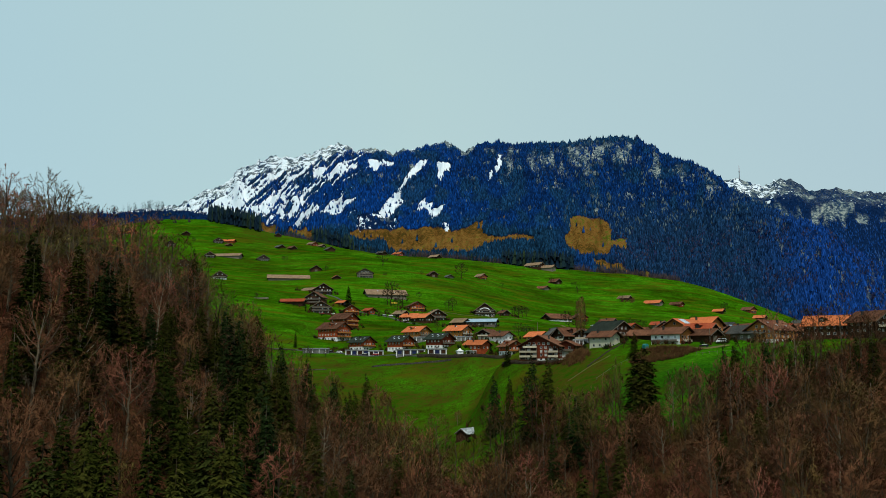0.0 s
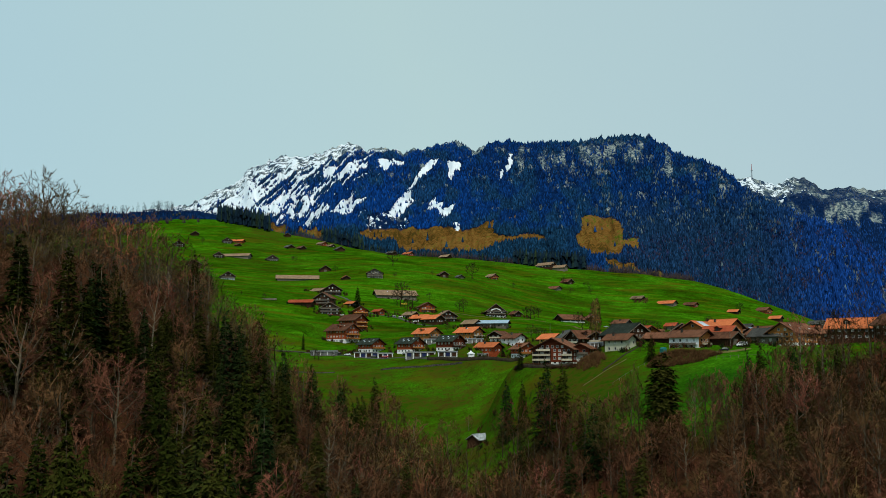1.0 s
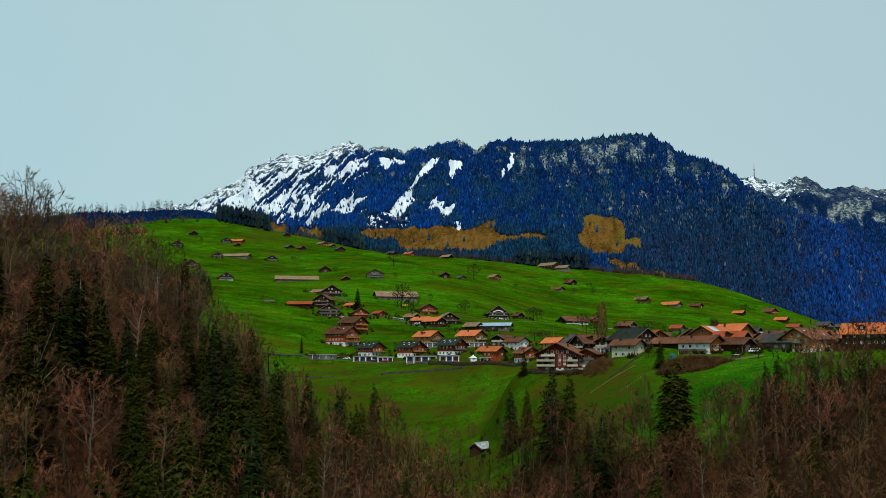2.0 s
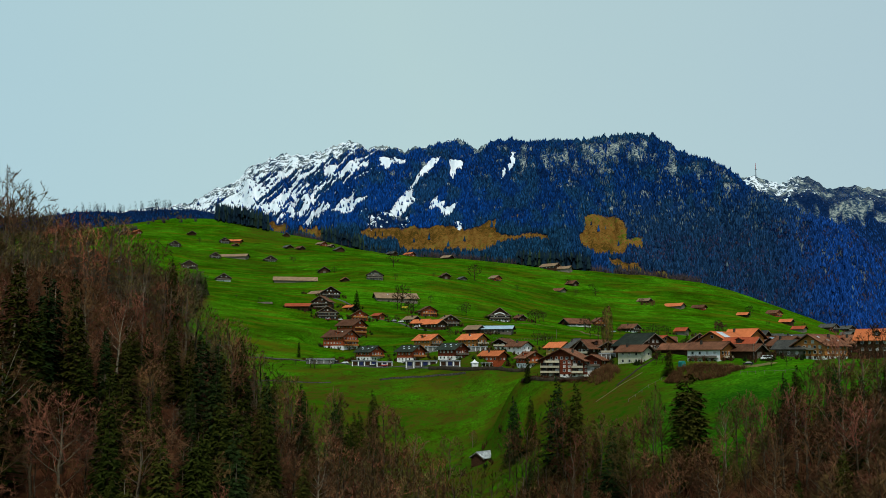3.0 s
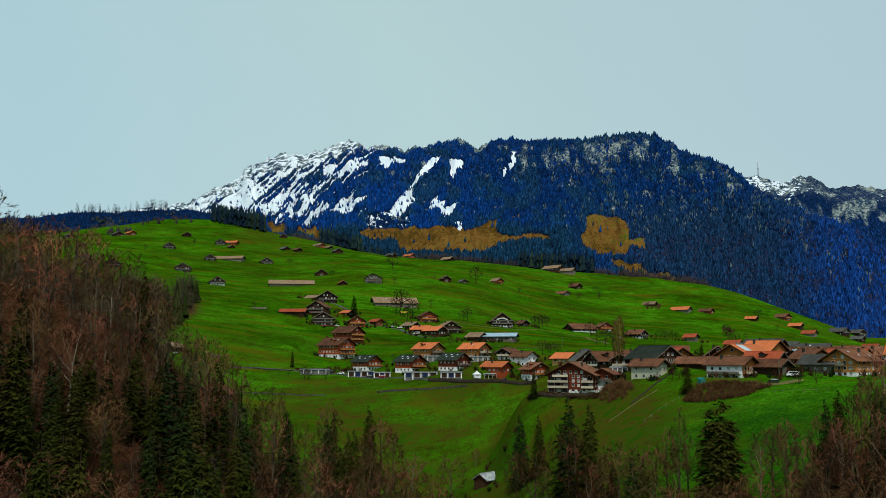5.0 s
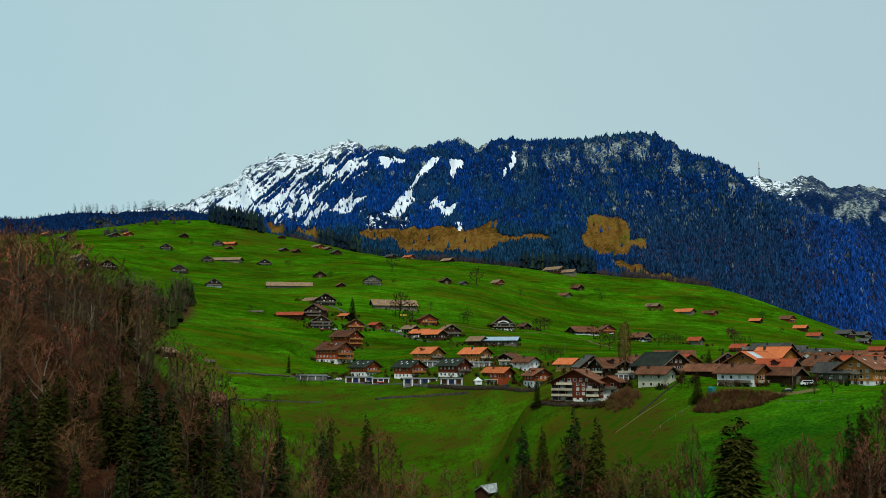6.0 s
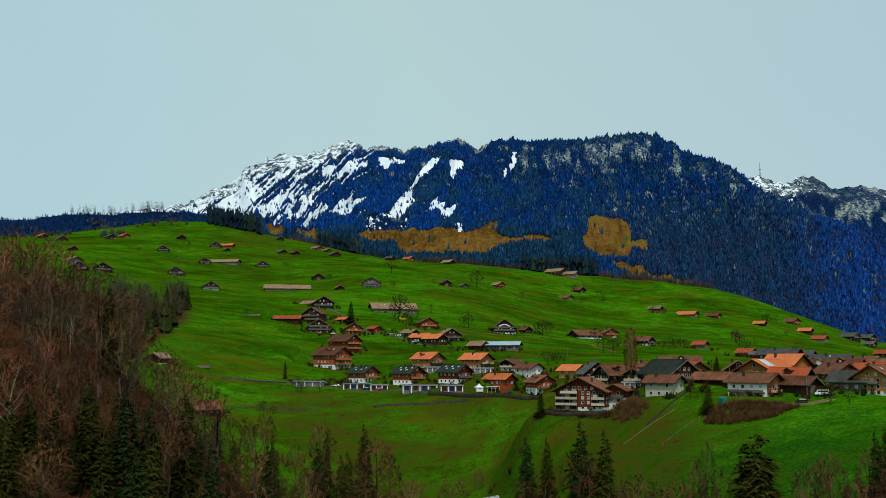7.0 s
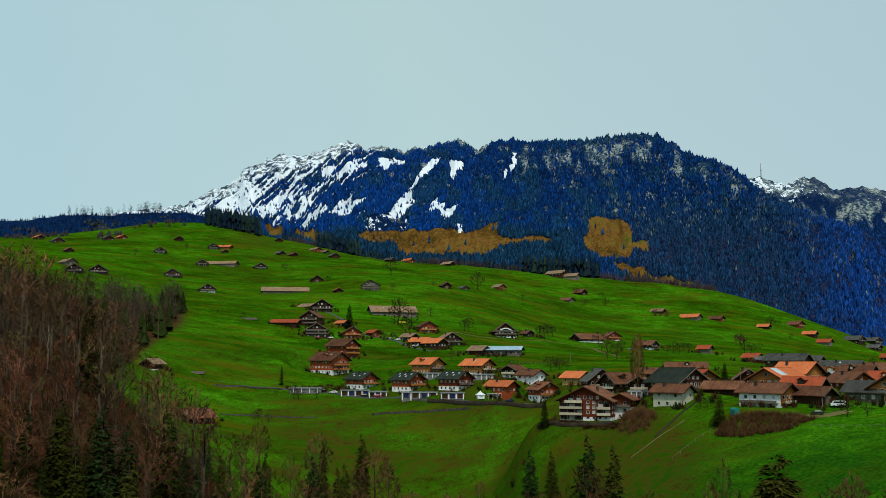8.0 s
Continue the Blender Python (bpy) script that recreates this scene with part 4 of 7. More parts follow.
def spruce_meshes(seed, tall=26.0, spread=0.165, whorls=40, per=13, bare=0.05, needle=None, belly=0.78):
    """A spruce: straight trunk, whorls of drooping boughs, each a ragged fan with a hanging spray."""
    rng = np.random.default_rng(seed)
    wood, green = Twigs(), Twigs()
    for k in range(5):
        wood.stem((0, 0, tall * 0.97 * k / 5 - (0.8 if k == 0 else 0)), (0, 0, tall * 0.97 * (k + 1) / 5), 0.36 * (1 - k / 5) + 0.02, 0.36 * (1 - (k + 1) / 5) + 0.02, 6)
    one_side = rng.uniform(0, 6.28)
    for w in range(whorls):
        h = bare + (1 - bare) * (w / whorls) ** 0.92
        for n in range(per if h < 0.85 else 6):
            a = n * 6.283 / per + w * 0.7 + rng.normal(0, 0.25)
            reach = tall * spread * (1.03 - h) ** belly * rng.uniform(0.55, 1.25) * (1 + 0.15 * math.cos(a - one_side)) + 0.25
            out = np.array([math.cos(a), math.sin(a), 0])
            side = np.array([-math.sin(a), math.cos(a), 0])
            z = tall * h + rng.normal(0, 0.35)
            droop = reach * rng.uniform(0.12, 0.50) * (1 - 0.6 * h)
            p = np.array([0, 0, z]) + out * 0.1
            mid = np.array([0, 0, z - droop * 0.35]) + out * reach * 0.55
            end = np.array([0, 0, z - droop + reach * 0.10]) + out * reach
            wide = reach * rng.uniform(0.06, 0.11) + 0.12
            hang = np.array([0, 0, -0.5 * wide - 0.2])
            green.sliver(mid, end + np.array([0, 0, -rng.uniform(0.0, 0.5)]), wide, side)
            green.sliver(mid, p, wide, side)
            for s in (-1, 1):
                q = p + (mid - p) * rng.uniform(0.5, 1.3)
                green.sliver(q, q + side * s * reach * rng.uniform(0.20, 0.38) + out * reach * rng.uniform(0.12, 0.34) + hang * rng.uniform(0.6, 2.2), wide * 0.9, unit(out - side * s * 0.5))
    heart, size = np.array((0, 0, tall * 0.30)), np.array((tall * spread, tall * spread, tall * 0.55))
    return wood.mesh("trunk", M_BARK), green.crown("crown", needle or M_NEEDLE, heart, size)


def tree_thing(name, meshes, label, category="tree", group=""):
    ob = new(name)
    part("trunk", meshes[0], ob)
    part("crown", meshes[1], ob)
    return tagged(ob, label, category, group)


def set_tree(proto, x, y, scale, turn, sink=0.3, squat=1.0):
    ob = copy_thing(proto, pose(x, y, height(x, y) - sink, 0, 0, turn))
    ob.scale = (scale * squat, scale * squat, scale)
    return ob


BARE_KINDS = [bare_tree_meshes(11, 20, 0.26), bare_tree_meshes(12, 17, 0.33, clear=0.16), bare_tree_meshes(13, 22, 0.19, clear=0.34),
              bare_tree_meshes(14, 18, 0.30, limbs=12), bare_tree_meshes(15, 15, 0.36, clear=0.12), bare_tree_meshes(16, 24, 0.17, clear=0.42, forks=7)]
SPARSE_KINDS = [bare_tree_meshes(17, 20, 0.27, limbs=8, forks=7, twigs=19, wide=0.055), bare_tree_meshes(18, 18, 0.32, clear=0.15, limbs=8, forks=7, twigs=19, wide=0.055)]
YOUNG_KINDS = [bare_tree_meshes(53, 18, 0.34, clear=0.10, limbs=7, forks=5, twigs=13, wide=0.085)]
FAR_KINDS = [bare_tree_meshes(51, 19, 0.30, clear=0.12, limbs=8, forks=5, twigs=10, wide=0.13), bare_tree_meshes(52, 18, 0.33, clear=0.10, limbs=8, forks=5, twigs=10, wide=0.13)]
SPRUCE_KINDS = [spruce_meshes(21), spruce_meshes(22, 26, 0.19, bare=0.03), spruce_meshes(23, 26, 0.125), spruce_meshes(24, 26, 0.165, bare=0.14), spruce_meshes(25, 26, 0.21, whorls=64, per=20, bare=0.08, belly=0.36)]

FOREST = "trees of the gorge wood"
BARE = [tree_thing("bare_tree", m, "leafless brown broadleaf tree in the gorge wood", group=FOREST) for m in BARE_KINDS]
SPRUCE = [tree_thing("spruce_tree", m, "dark green spruce among leafless trees", group=FOREST) for m in SPRUCE_KINDS]

# single spruces that stand out: place, height of tip over the ground, breadth
def lone_spruce(kind, x, y, tall, squat=1.0, turn=0.0):
    set_tree(SPRUCE[kind], x, y, tall / 26.0, turn, squat=squat)


lone_spruce(4, 66.6, 322.0, 32.0, 1.2)
lone_spruce(0, 95.1, 324.0, 22.6, 1.1)
lone_spruce(0, 24.2, 455.0, 27.6, 1.3)
lone_spruce(0, 31.2, 450.0, 22.6, 1.2)
lone_spruce(1, 37.1, 400.0, 34.9, 1.15)
lone_spruce(1, 42.2, 385.0, 32.1, 1.15)
lone_spruce(0, -41.6, 520.0, 33.4, 1.2)
lone_spruce(2, -58.7, 525.0, 25.4, 1.2)
lone_spruce(2, -45.6, 470.0, 31.0, 1.2)
lone_spruce(1, -71.5, 380.0, 15.9, 1.25)
lone_spruce(0, -47.5, 336.0, 26.8, 1.3)
lone_spruce(1, -58.9, 303.0, 26.1, 1.2)
lone_spruce(0, -88.4, 336.0, 22.3, 1.1)
lone_spruce(1, -76.1, 290.0, 13.5, 1.1)
lone_spruce(1, -79.9, 205.0, 27.8, 1.3)
lone_spruce(1, -86.1, 240.0, 28.3, 1.2)
lone_spruce(0, -91.3, 268.0, 22.8, 1.2)
lone_spruce(0, -81.5, 264.0, 14.2, 1.2)
lone_spruce(0, -61.8, 212.0, 22.3, 1.2)
lone_spruce(0, -50.3, 440.0, 33.6, 1.2)
lone_spruce(0, 119.9, 330.0, 17.1, 1.0)
lone_spruce(1, -40.2, 400.0, 29.5, 1.2)
lone_spruce(0, -56.3, 336.0, 18.0, 1.2)
lone_spruce(1, -44.1, 480.0, 31.3, 1.1)
lone_spruce(0, -16.2, 350.0, 23.0, 1.2)
lone_spruce(1, -42.2, 320.0, 19.9, 1.2)
lone_spruce(1, 90.2, 450.4, 11.7, 1.5)
lone_spruce(0, 33.7, 501.1, 12.6, 1.2)
lone_spruce(0, -87.4, 877.1, 20.1, 1.5)
lone_spruce(2, -104.6, 676.6, 11.6, 1.2)
lone_spruce(1, 134.3, 600.0, 9.0, 1.7)
lone_spruce(0, -77.4, 280.3, 15.9, 1.3, 75)
lone_spruce(3, -78.0, 269.0, 16.4, 1.3, 18)
lone_spruce(0, -70.1, 282.7, 10.3, 1.3, 150)
lone_spruce(0, -67.7, 317.6, 10.9, 1.4, 278)
lone_spruce(1, -63.4, 329.2, 12.8, 1.2, 338)
lone_spruce(2, -58.4, 399.6, 25.5, 1.3, 118)
lone_spruce(1, -72.3, 276.5, 11.0, 1.2, 105)
lone_spruce(0, -80.5, 242.5, 25.3, 1.3, 60)
lone_spruce(1, -86.3, 245.1, 26.6, 1.3, 20)
lone_spruce(3, -75.7, 266.2, 17.8, 1.3, 185)
lone_spruce(0, -70.3, 294.4, 16.1, 1.3, 300)
lone_spruce(1, -72.3, 283.2, 19.4, 1.2, 260)


DEAD = bare_tree_meshes(19, 18, 0.10, clear=0.35, limbs=8, forks=1, twigs=2, twig_m=M_PALE_BARK, bark_m=M_PALE_BARK, trunk_r=0.22)


def dead_tree(x, y, tall):
    ob = tree_thing("dead_tree", DEAD, "pale dead tree standing in the gorge wood", group="dead trees")
    ob.matrix_basis = pose(x, y, height(x, y) - 0.3, 0, 0, x * 11 % 360)
    ob.scale = (tall / 18,) * 3
    return ob


def lone_bare(kind, x, y, tall, squat=1.0):
    set_tree(BARE[kind], x, y, tall / (20, 17, 22, 18, 15, 24)[kind], x * 7 % 360, squat=squat)


lone_bare(3, -51.6, 330.0, 10.0, 1.1)
lone_bare(2, -59.5, 515.0, 32.0, 1)
lone_bare(5, -68.1, 500.0, 22.1, 1.1)
lone_bare(0, -35.3, 515.0, 31.9, 1)
lone_bare(2, -29.5, 510.0, 27.5, 1.1)
lone_bare(3, -19.4, 490.0, 22.3, 1.1)
lone_bare(1, -11.9, 470.0, 18.6, 1.1)
lone_bare(5, -87.9, 500.0, 21.3, 1)
lone_bare(2, -85.2, 520.0, 25.0, 1)
lone_bare(0, -46.2, 480.0, 25.4, 1)
lone_bare(3, -55.1, 470.0, 27.2, 0.9)
lone_bare(2, -42.1, 500.0, 27.5, 0.9)
lone_bare(1, -64.0, 455.0, 13.1, 1.1)
lone_bare(1, -3.2, 490.0, 20.1, 1)
lone_bare(4, 7.9, 520.0, 9.0, 0.8)
lone_bare(0, 21.1, 430.0, 22.1, 0.9)
lone_bare(2, 37.5, 400.0, 25.0, 1)
lone_bare(5, 41.1, 392.0, 21.5, 1.1)
lone_bare(3, 47.7, 365.0, 22.1, 1.1)
lone_bare(0, 51.9, 350.0, 21.7, 1.1)
lone_bare(5, 58.1, 345.0, 24.4, 0.8)
lone_bare(5, 62.8, 350.0, 27.4, 0.6)
lone_bare(3, 49.0, 322.0, 22.4, 1.2)
lone_bare(1, 66.1, 310.0, 17.2, 1.1)
lone_bare(0, 81.1, 325.0, 20.4, 1)
lone_bare(2, 88.6, 335.0, 17.1, 1)
lone_bare(5, 76.4, 320.0, 20.9, 1)
lone_bare(2, 104.6, 332.0, 22.3, 1)
lone_bare(5, 113.0, 345.0, 20.2, 1.1)
lone_bare(2, 112.7, 330.0, 22.2, 1.1)
lone_bare(0, 127.1, 345.0, 20.1, 1)
lone_bare(5, 91.3, 305.0, 24.0, 1)
lone_bare(0, 95.8, 285.0, 26.0, 1.1)
lone_bare(3, 104.6, 292.0, 24.2, 1.1)
lone_bare(2, 82.1, 302.0, 23.0, 1)
lone_bare(5, 103.9, 316.0, 21.1, 1.1)
lone_bare(0, 28.5, 400.0, 19.7, 0.9)
lone_bare(2, 93.9, 325.0, 20.2, 1)
lone_bare(3, 42.8, 370.0, 18.6, 1)
lone_bare(0, 59.9, 315.0, 17.7, 1.1)
lone_bare(2, -173.0, 372.0, 32.0, 1)
lone_bare(0, -169.8, 380.0, 32.0, 1)
lone_bare(5, -167.2, 390.0, 32.0, 1.1)
lone_bare(2, -162.0, 395.0, 32.0, 1)
lone_bare(0, -157.4, 402.0, 32.0, 1)
lone_bare(5, -152.3, 405.0, 32.0, 1)
lone_bare(3, -172.7, 360.0, 26.5, 1)
lone_bare(3, -26.5, 480.0, 19.8, 1.1)
lone_bare(0, -34.1, 450.0, 29.3, 1)
lone_bare(1, -16.0, 440.0, 17.1, 1.1)
lone_bare(3, -7.8, 420.0, 12.1, 1.1)
lone_bare(0, -51.6, 430.0, 25.0, 1)
lone_bare(1, -25.5, 400.0, 20.8, 1.1)
dead_tree(-41.5, 230.0, 12.0)
dead_tree(-72.6, 190.0, 12.0)
dead_tree(-95.3, 330.0, 12.0)


def plant_woods():
    rng = np.random.default_rng(8)
    spots = []
    step = 9.4
    for gx in np.arange(-330, 330, step):
        for gy in np.arange(95, 520, step):
            x, y = gx + rng.uniform(-4.2, 4.2), gy + rng.uniform(-4.2, 4.2)
            az, r = polar(x, y)
            edge = wood_edge(az)
            if r < 128 or abs(az) > 30.5 or r > edge + 4 or height(x, y) + 24 < 61 - 0.136 * r:
                continue
            spots.append((x, y, float(az), float(r), float(edge)))
    n_bare = n_spruce = 0
    rest = []
    rng.shuffle(spots)
    spots.sort(key=lambda s: s[3] + (0 if s[4] - s[3] < 30 else 60))
    for x, y, az, r, edge in spots:
        left = az < -5
        grove = vnoise(x / 34, y / 34, 121)
        if left and -18 < az < -10 and r > edge - 75:
            dark = -1.0
        elif left:
            dark = 0.34 + 1.2 * (grove - 0.45) + 0.16 * smooth(300, 240, r) - 0.55 * smooth(250, 340, r) - 0.5 * smooth(-11, -15, az) * smooth(225, 275, r)
        else:
            dark = 0.13 + 0.40 * (grove - 0.5)
        grow = rng.uniform(0.76, 1.22)
        spruce = rng.random() < dark
        if spruce and n_spruce < 250:
            n_spruce += 1
            set_tree(SPRUCE[rng.integers(4)], x, y, grow * (0.90 if left else 0.78), rng.uniform(0, 360), squat=rng.uniform(1.05, 1.45))
        elif not spruce and n_bare < 258:
            n_bare += 1
            k = int(rng.integers(6))
            high = 1.33 if (az < -15.5 and 340 < r < 430) else (1.0 if left else (1.18 if az < 6 else (0.84 if az < 14.5 else 1.05)))
            set_tree(BARE[2 if high > 1.2 and k % 2 else k], x, y, grow * high, rng.uniform(0, 360), squat=rng.uniform(1.0, 1.32))
        else:
            if rng.random() < 0.28:
                continue
            rest.append((x, y, grow * (1.3 if az < -15.5 and 340 < r < 430 else 1.04 if left else (1.18 if az < 6 else (0.86 if az < 14.5 else 1.05)))))
    return rest


def young_spots():
    """Saplings that fill the wood on the gorge's west flank."""
    rng = np.random.default_rng(27)
    az, r = rng.uniform(-24, -4, 400), np.sqrt(rng.uniform(215 ** 2, 480 ** 2, 400))
    keep = r < wood_edge(az) - 4
    a = np.radians(az[keep])
    return [(float(x), float(y), float(s)) for x, y, s in zip(r[keep] * np.sin(a), r[keep] * np.cos(a), rng.uniform(0.38, 0.72, keep.sum()))]


rest_spots = plant_woods()
for proto in BARE + SPRUCE:
    for o in (*proto.children_recursive, proto):
        bpy.data.objects.remove(o)


TREE_TINTS = np.array([(0.115, 0.058, 0.026), (0.165, 0.066, 0.034), (0.085, 0.062, 0.024), (0.215, 0.074, 0.040), (0.110, 0.084, 0.028), (0.090, 0.048, 0.024)])


def joined_wood(name, spots, kinds, material, label, seed, cast=(1, 1, 1)):
    """Trees further back in the wood, all in one mesh."""
    rng = np.random.default_rng(seed)
    verts, faces, tints, ways, base = [], [], [], [], 0
    shapes = []
    for pair in kinds:
        for me in pair:
            v = np.empty(len(me.vertices) * 3, np.float32)
            me.vertices.foreach_get("co", v)
            f = np.empty(len(me.loops), np.int32)
            me.loops.foreach_get("vertex_index", f)
            v = v.reshape(-1, 3)
            shapes.append((v, f.reshape(-1, 3), CROWN_OUT.get(me.name, unit_rows(v * (1, 1, 0) + (0, 0, 0.01)))))
    pts = np.array(spots)
    z = ground(pts[:, 0], pts[:, 1])
    for (x, y, s), h in zip(spots, z):
        k, a = int(rng.integers(len(kinds))), rng.uniform(0, 6.283)
        c, d = math.cos(a) * s, math.sin(a) * s
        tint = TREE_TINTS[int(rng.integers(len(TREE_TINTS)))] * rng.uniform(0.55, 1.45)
        # trees right of the gorge dimmed, the rest brightened: shading put into the tint
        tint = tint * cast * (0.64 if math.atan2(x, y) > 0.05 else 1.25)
        for v, f, out in shapes[2 * k:2 * k + 2]:
            ways.append(np.column_stack([out[:, 0] * math.cos(a) - out[:, 1] * math.sin(a), out[:, 0] * math.sin(a) + out[:, 1] * math.cos(a), out[:, 2]]))
            verts.append(np.column_stack([v[:, 0] * c - v[:, 1] * d + x, v[:, 0] * d + v[:, 1] * c + y, v[:, 2] * s + h]))
            faces.append(f + base)
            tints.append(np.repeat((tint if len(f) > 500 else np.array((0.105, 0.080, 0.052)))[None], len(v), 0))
            base += len(v)
    me = fast_mesh(name, np.concatenate(verts), np.concatenate(faces), material, True)
    me.normals_split_custom_set_from_vertices(np.concatenate(ways).tolist())
    paint(me, "tint", np.concatenate(tints))
    return tagged(new(name, me), label, "woodland", kind="stuff")


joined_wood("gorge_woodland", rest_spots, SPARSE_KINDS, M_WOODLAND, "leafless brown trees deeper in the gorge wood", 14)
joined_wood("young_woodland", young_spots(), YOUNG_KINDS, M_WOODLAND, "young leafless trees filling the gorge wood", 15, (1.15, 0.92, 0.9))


def brush_field(name, spots, material, label, seed, low=1.5, high=4.5, count=34, spread=1.3, wide=0.07):
    """Undergrowth: sheaves of thin rising twigs, all in one mesh."""
    rng = np.random.default_rng(seed)
    p = np.repeat(np.asarray(spots, float), count, 0)
    n = len(p)
    top = rng.uniform(low, high, n)
    a, out = rng.uniform(0, 6.283, n), rng.uniform(0.1, spread, n)
    top = top * (1 - 0.5 * (out / spread) ** 2)
    foot = p + np.column_stack([np.cos(a) * out * 0.35, np.sin(a) * out * 0.35, np.zeros(n) - 0.2])
    tip = p + np.column_stack([np.cos(a) * out + rng.normal(0, 0.5, n), np.sin(a) * out + rng.normal(0, 0.5, n), top])
    b = rng.uniform(0, 6.283, n)
    side = np.column_stack([np.cos(b), np.sin(b), np.zeros(n)]) * wide
    mid = foot + (tip - foot) * 0.5 + np.column_stack([rng.normal(0, 0.25, n), rng.normal(0, 0.25, n), rng.normal(0, 0.2, n)])
    v = np.stack([foot - side * 0.5, foot + side * 0.5, mid - side, mid + side, tip], 1).reshape(-1, 3)
    i = np.arange(n) * 5
    f = np.concatenate([np.stack([i, i + 1, i + 3], 1), np.stack([i, i + 3, i + 2], 1), np.stack([i + 2, i + 3, i + 4], 1)])
    return tagged(new(name, fast_mesh(name, v, f, material)), label, "shrubs", kind="stuff")


def plant_brush():
    rng = np.random.default_rng(9)
    az = np.radians(rng.uniform(-30, 30, 14000))
    r = np.sqrt(rng.uniform(130 ** 2, 540 ** 2, 14000))
    x, y = r * np.sin(az), r * np.cos(az)
    z = ground(x, y)
    keep = (r < wood_edge(np.degrees(az)) + (vnoise(x / 11, y / 11, 131) - 0.55) * 16) & (z + 6 > 61 - 0.136 * r)
    brush_field("undergrowth", np.column_stack([x, y, z])[keep], M_BRUSH, "leafless brown scrub under the trees", 10, 1.0, 4.2, 10, 2.4, 0.08)


plant_brush()

# ---- houses ----
def box_into(bm, x0, x1, y0, y1, z0, z1):
    v = [bm.verts.new(p) for p in ((x0, y0, z0), (x1, y0, z0), (x1, y1, z0), (x0, y1, z0), (x0, y0, z1), (x1, y0, z1), (x1, y1, z1), (x0, y1, z1))]
    for f in ((3, 2, 1, 0), (4, 5, 6, 7), (0, 1, 5, 4), (1, 2, 6, 5), (2, 3, 7, 6), (3, 0, 4, 7)):
        bm.faces.new([v[k] for k in f])


def bm_mesh(name, bm, material, bevel=0.0):
    if bevel:
        bmesh.ops.bevel(bm, geom=bm.edges[:], offset=bevel, segments=1, affect="EDGES")
    me = bpy.data.meshes.new(name)
    bm.to_mesh(me)
    bm.free()
    me.materials.append(material)
    return me


def boxes_mesh(name, boxes, material, bevel=0.0):
    bm = bmesh.new()
    for b in boxes:
        box_into(bm, *b)
    return bm_mesh(name, bm, material, bevel)


def extrude_profile(name, profile, y0, y1, material):
    """A solid of the profile (x, z), run along y."""
    bm = bmesh.new()
    a = [bm.verts.new((x, y0, z)) for x, z in profile]
    b = [bm.verts.new((x, y1, z)) for x, z in profile]
    bm.faces.new(a)
    bm.faces.new(b[::-1])
    for k in range(len(a)):
        j = (k + 1) % len(a)
        bm.faces.new((a[j], a[k], b[k], b[j]))
    bmesh.ops.recalc_face_normals(bm, faces=bm.faces[:])
    return bm_mesh(name, bm, material)


def window_meshes(w, h):
    """A frame as one ring, and the pane in it."""
    bm, t = bmesh.new(), 0.085
    loops = []
    for a, b, q in ((w / 2, h / 2, 0.06), (w / 2, h / 2, -0.08), (w / 2 - t, h / 2 - t, -0.08), (w / 2 - t, h / 2 - t, 0.06)):
        loops.append([bm.verts.new((x * a, q, z * b)) for x, z in ((-1, -1), (1, -1), (1, 1), (-1, 1))])
    for k in range(4):
        for n in range(4):
            a, b = loops[k], loops[(k + 1) % 4]
            bm.faces.new((a[n], a[(n + 1) % 4], b[(n + 1) % 4], b[n]))
    bmesh.ops.recalc_face_normals(bm, faces=bm.faces[:])
    return bm_mesh("frame", bm, M_FRAME), boxes_mesh("pane", [(-w / 2 + t, w / 2 - t, -0.02, 0.05, -h / 2 + t, h / 2 - t)], M_GLASS)


WINDOW = window_meshes(1.25, 1.35)
WIDE_WINDOW = window_meshes(2.1, 1.9)
FAR_WINDOW = boxes_mesh("window", [(-0.62, 0.62, -0.08, 0.05, -0.65, 0.65)], M_GLASS)
SKYLIGHT = boxes_mesh("skylight", [(-0.55, 0.55, -0.45, 0.45, 0.0, 0.10)], M_SKYLIGHT)
ROOF_PANEL = boxes_mesh("roof_panel", [(-2.6, 2.6, -0.95, 0.95, 0.0, 0.14)], M_SKYLIGHT, 0.03)
CHIMNEY = boxes_mesh("chimney", [(-0.45, 0.45, -0.45, 0.45, -1.6, 1.2)], M_STONE, 0.06)
def ribbed(name, w, h, ribs, material):
    """A boarded door: one slab with upright grooves."""
    prof = [(w / 2, 0.06), (-w / 2, 0.06)]
    for k in range(ribs):
        a, b = -w / 2 + w * k / ribs, -w / 2 + w * (k + 1) / ribs
        prof += [(a, -0.05), (a + 0.03, -0.09), (b - 0.03, -0.09), (b, -0.05)]
    bm = bmesh.new()
    low, top = [bm.verts.new((x, y, 0)) for x, y in prof], [bm.verts.new((x, y, h)) for x, y in prof]
    bm.faces.new(low), bm.faces.new(top[::-1])
    for k in range(len(prof)):
        j = (k + 1) % len(prof)
        bm.faces.new((low[j], low[k], top[k], top[j]))
    bmesh.ops.recalc_face_normals(bm, faces=bm.faces[:])
    return bm_mesh(name, bm, material)


GARAGE_DOOR = ribbed("garage_door", 2.6, 2.2, 6, M_BLUE)
# dark slab stands in for the shade of an open garage bay
DARK_BAY_DOOR = ribbed("garage_door", 2.6, 2.2, 6, M_WOOD_DARK)
HOUSE_DOOR = ribbed("door", 1.0, 2.05, 3, M_WOOD_DARK)
BARN_DOOR = ribbed("barn_door", 3.4, 3.0, 8, M_WOOD_GREY)

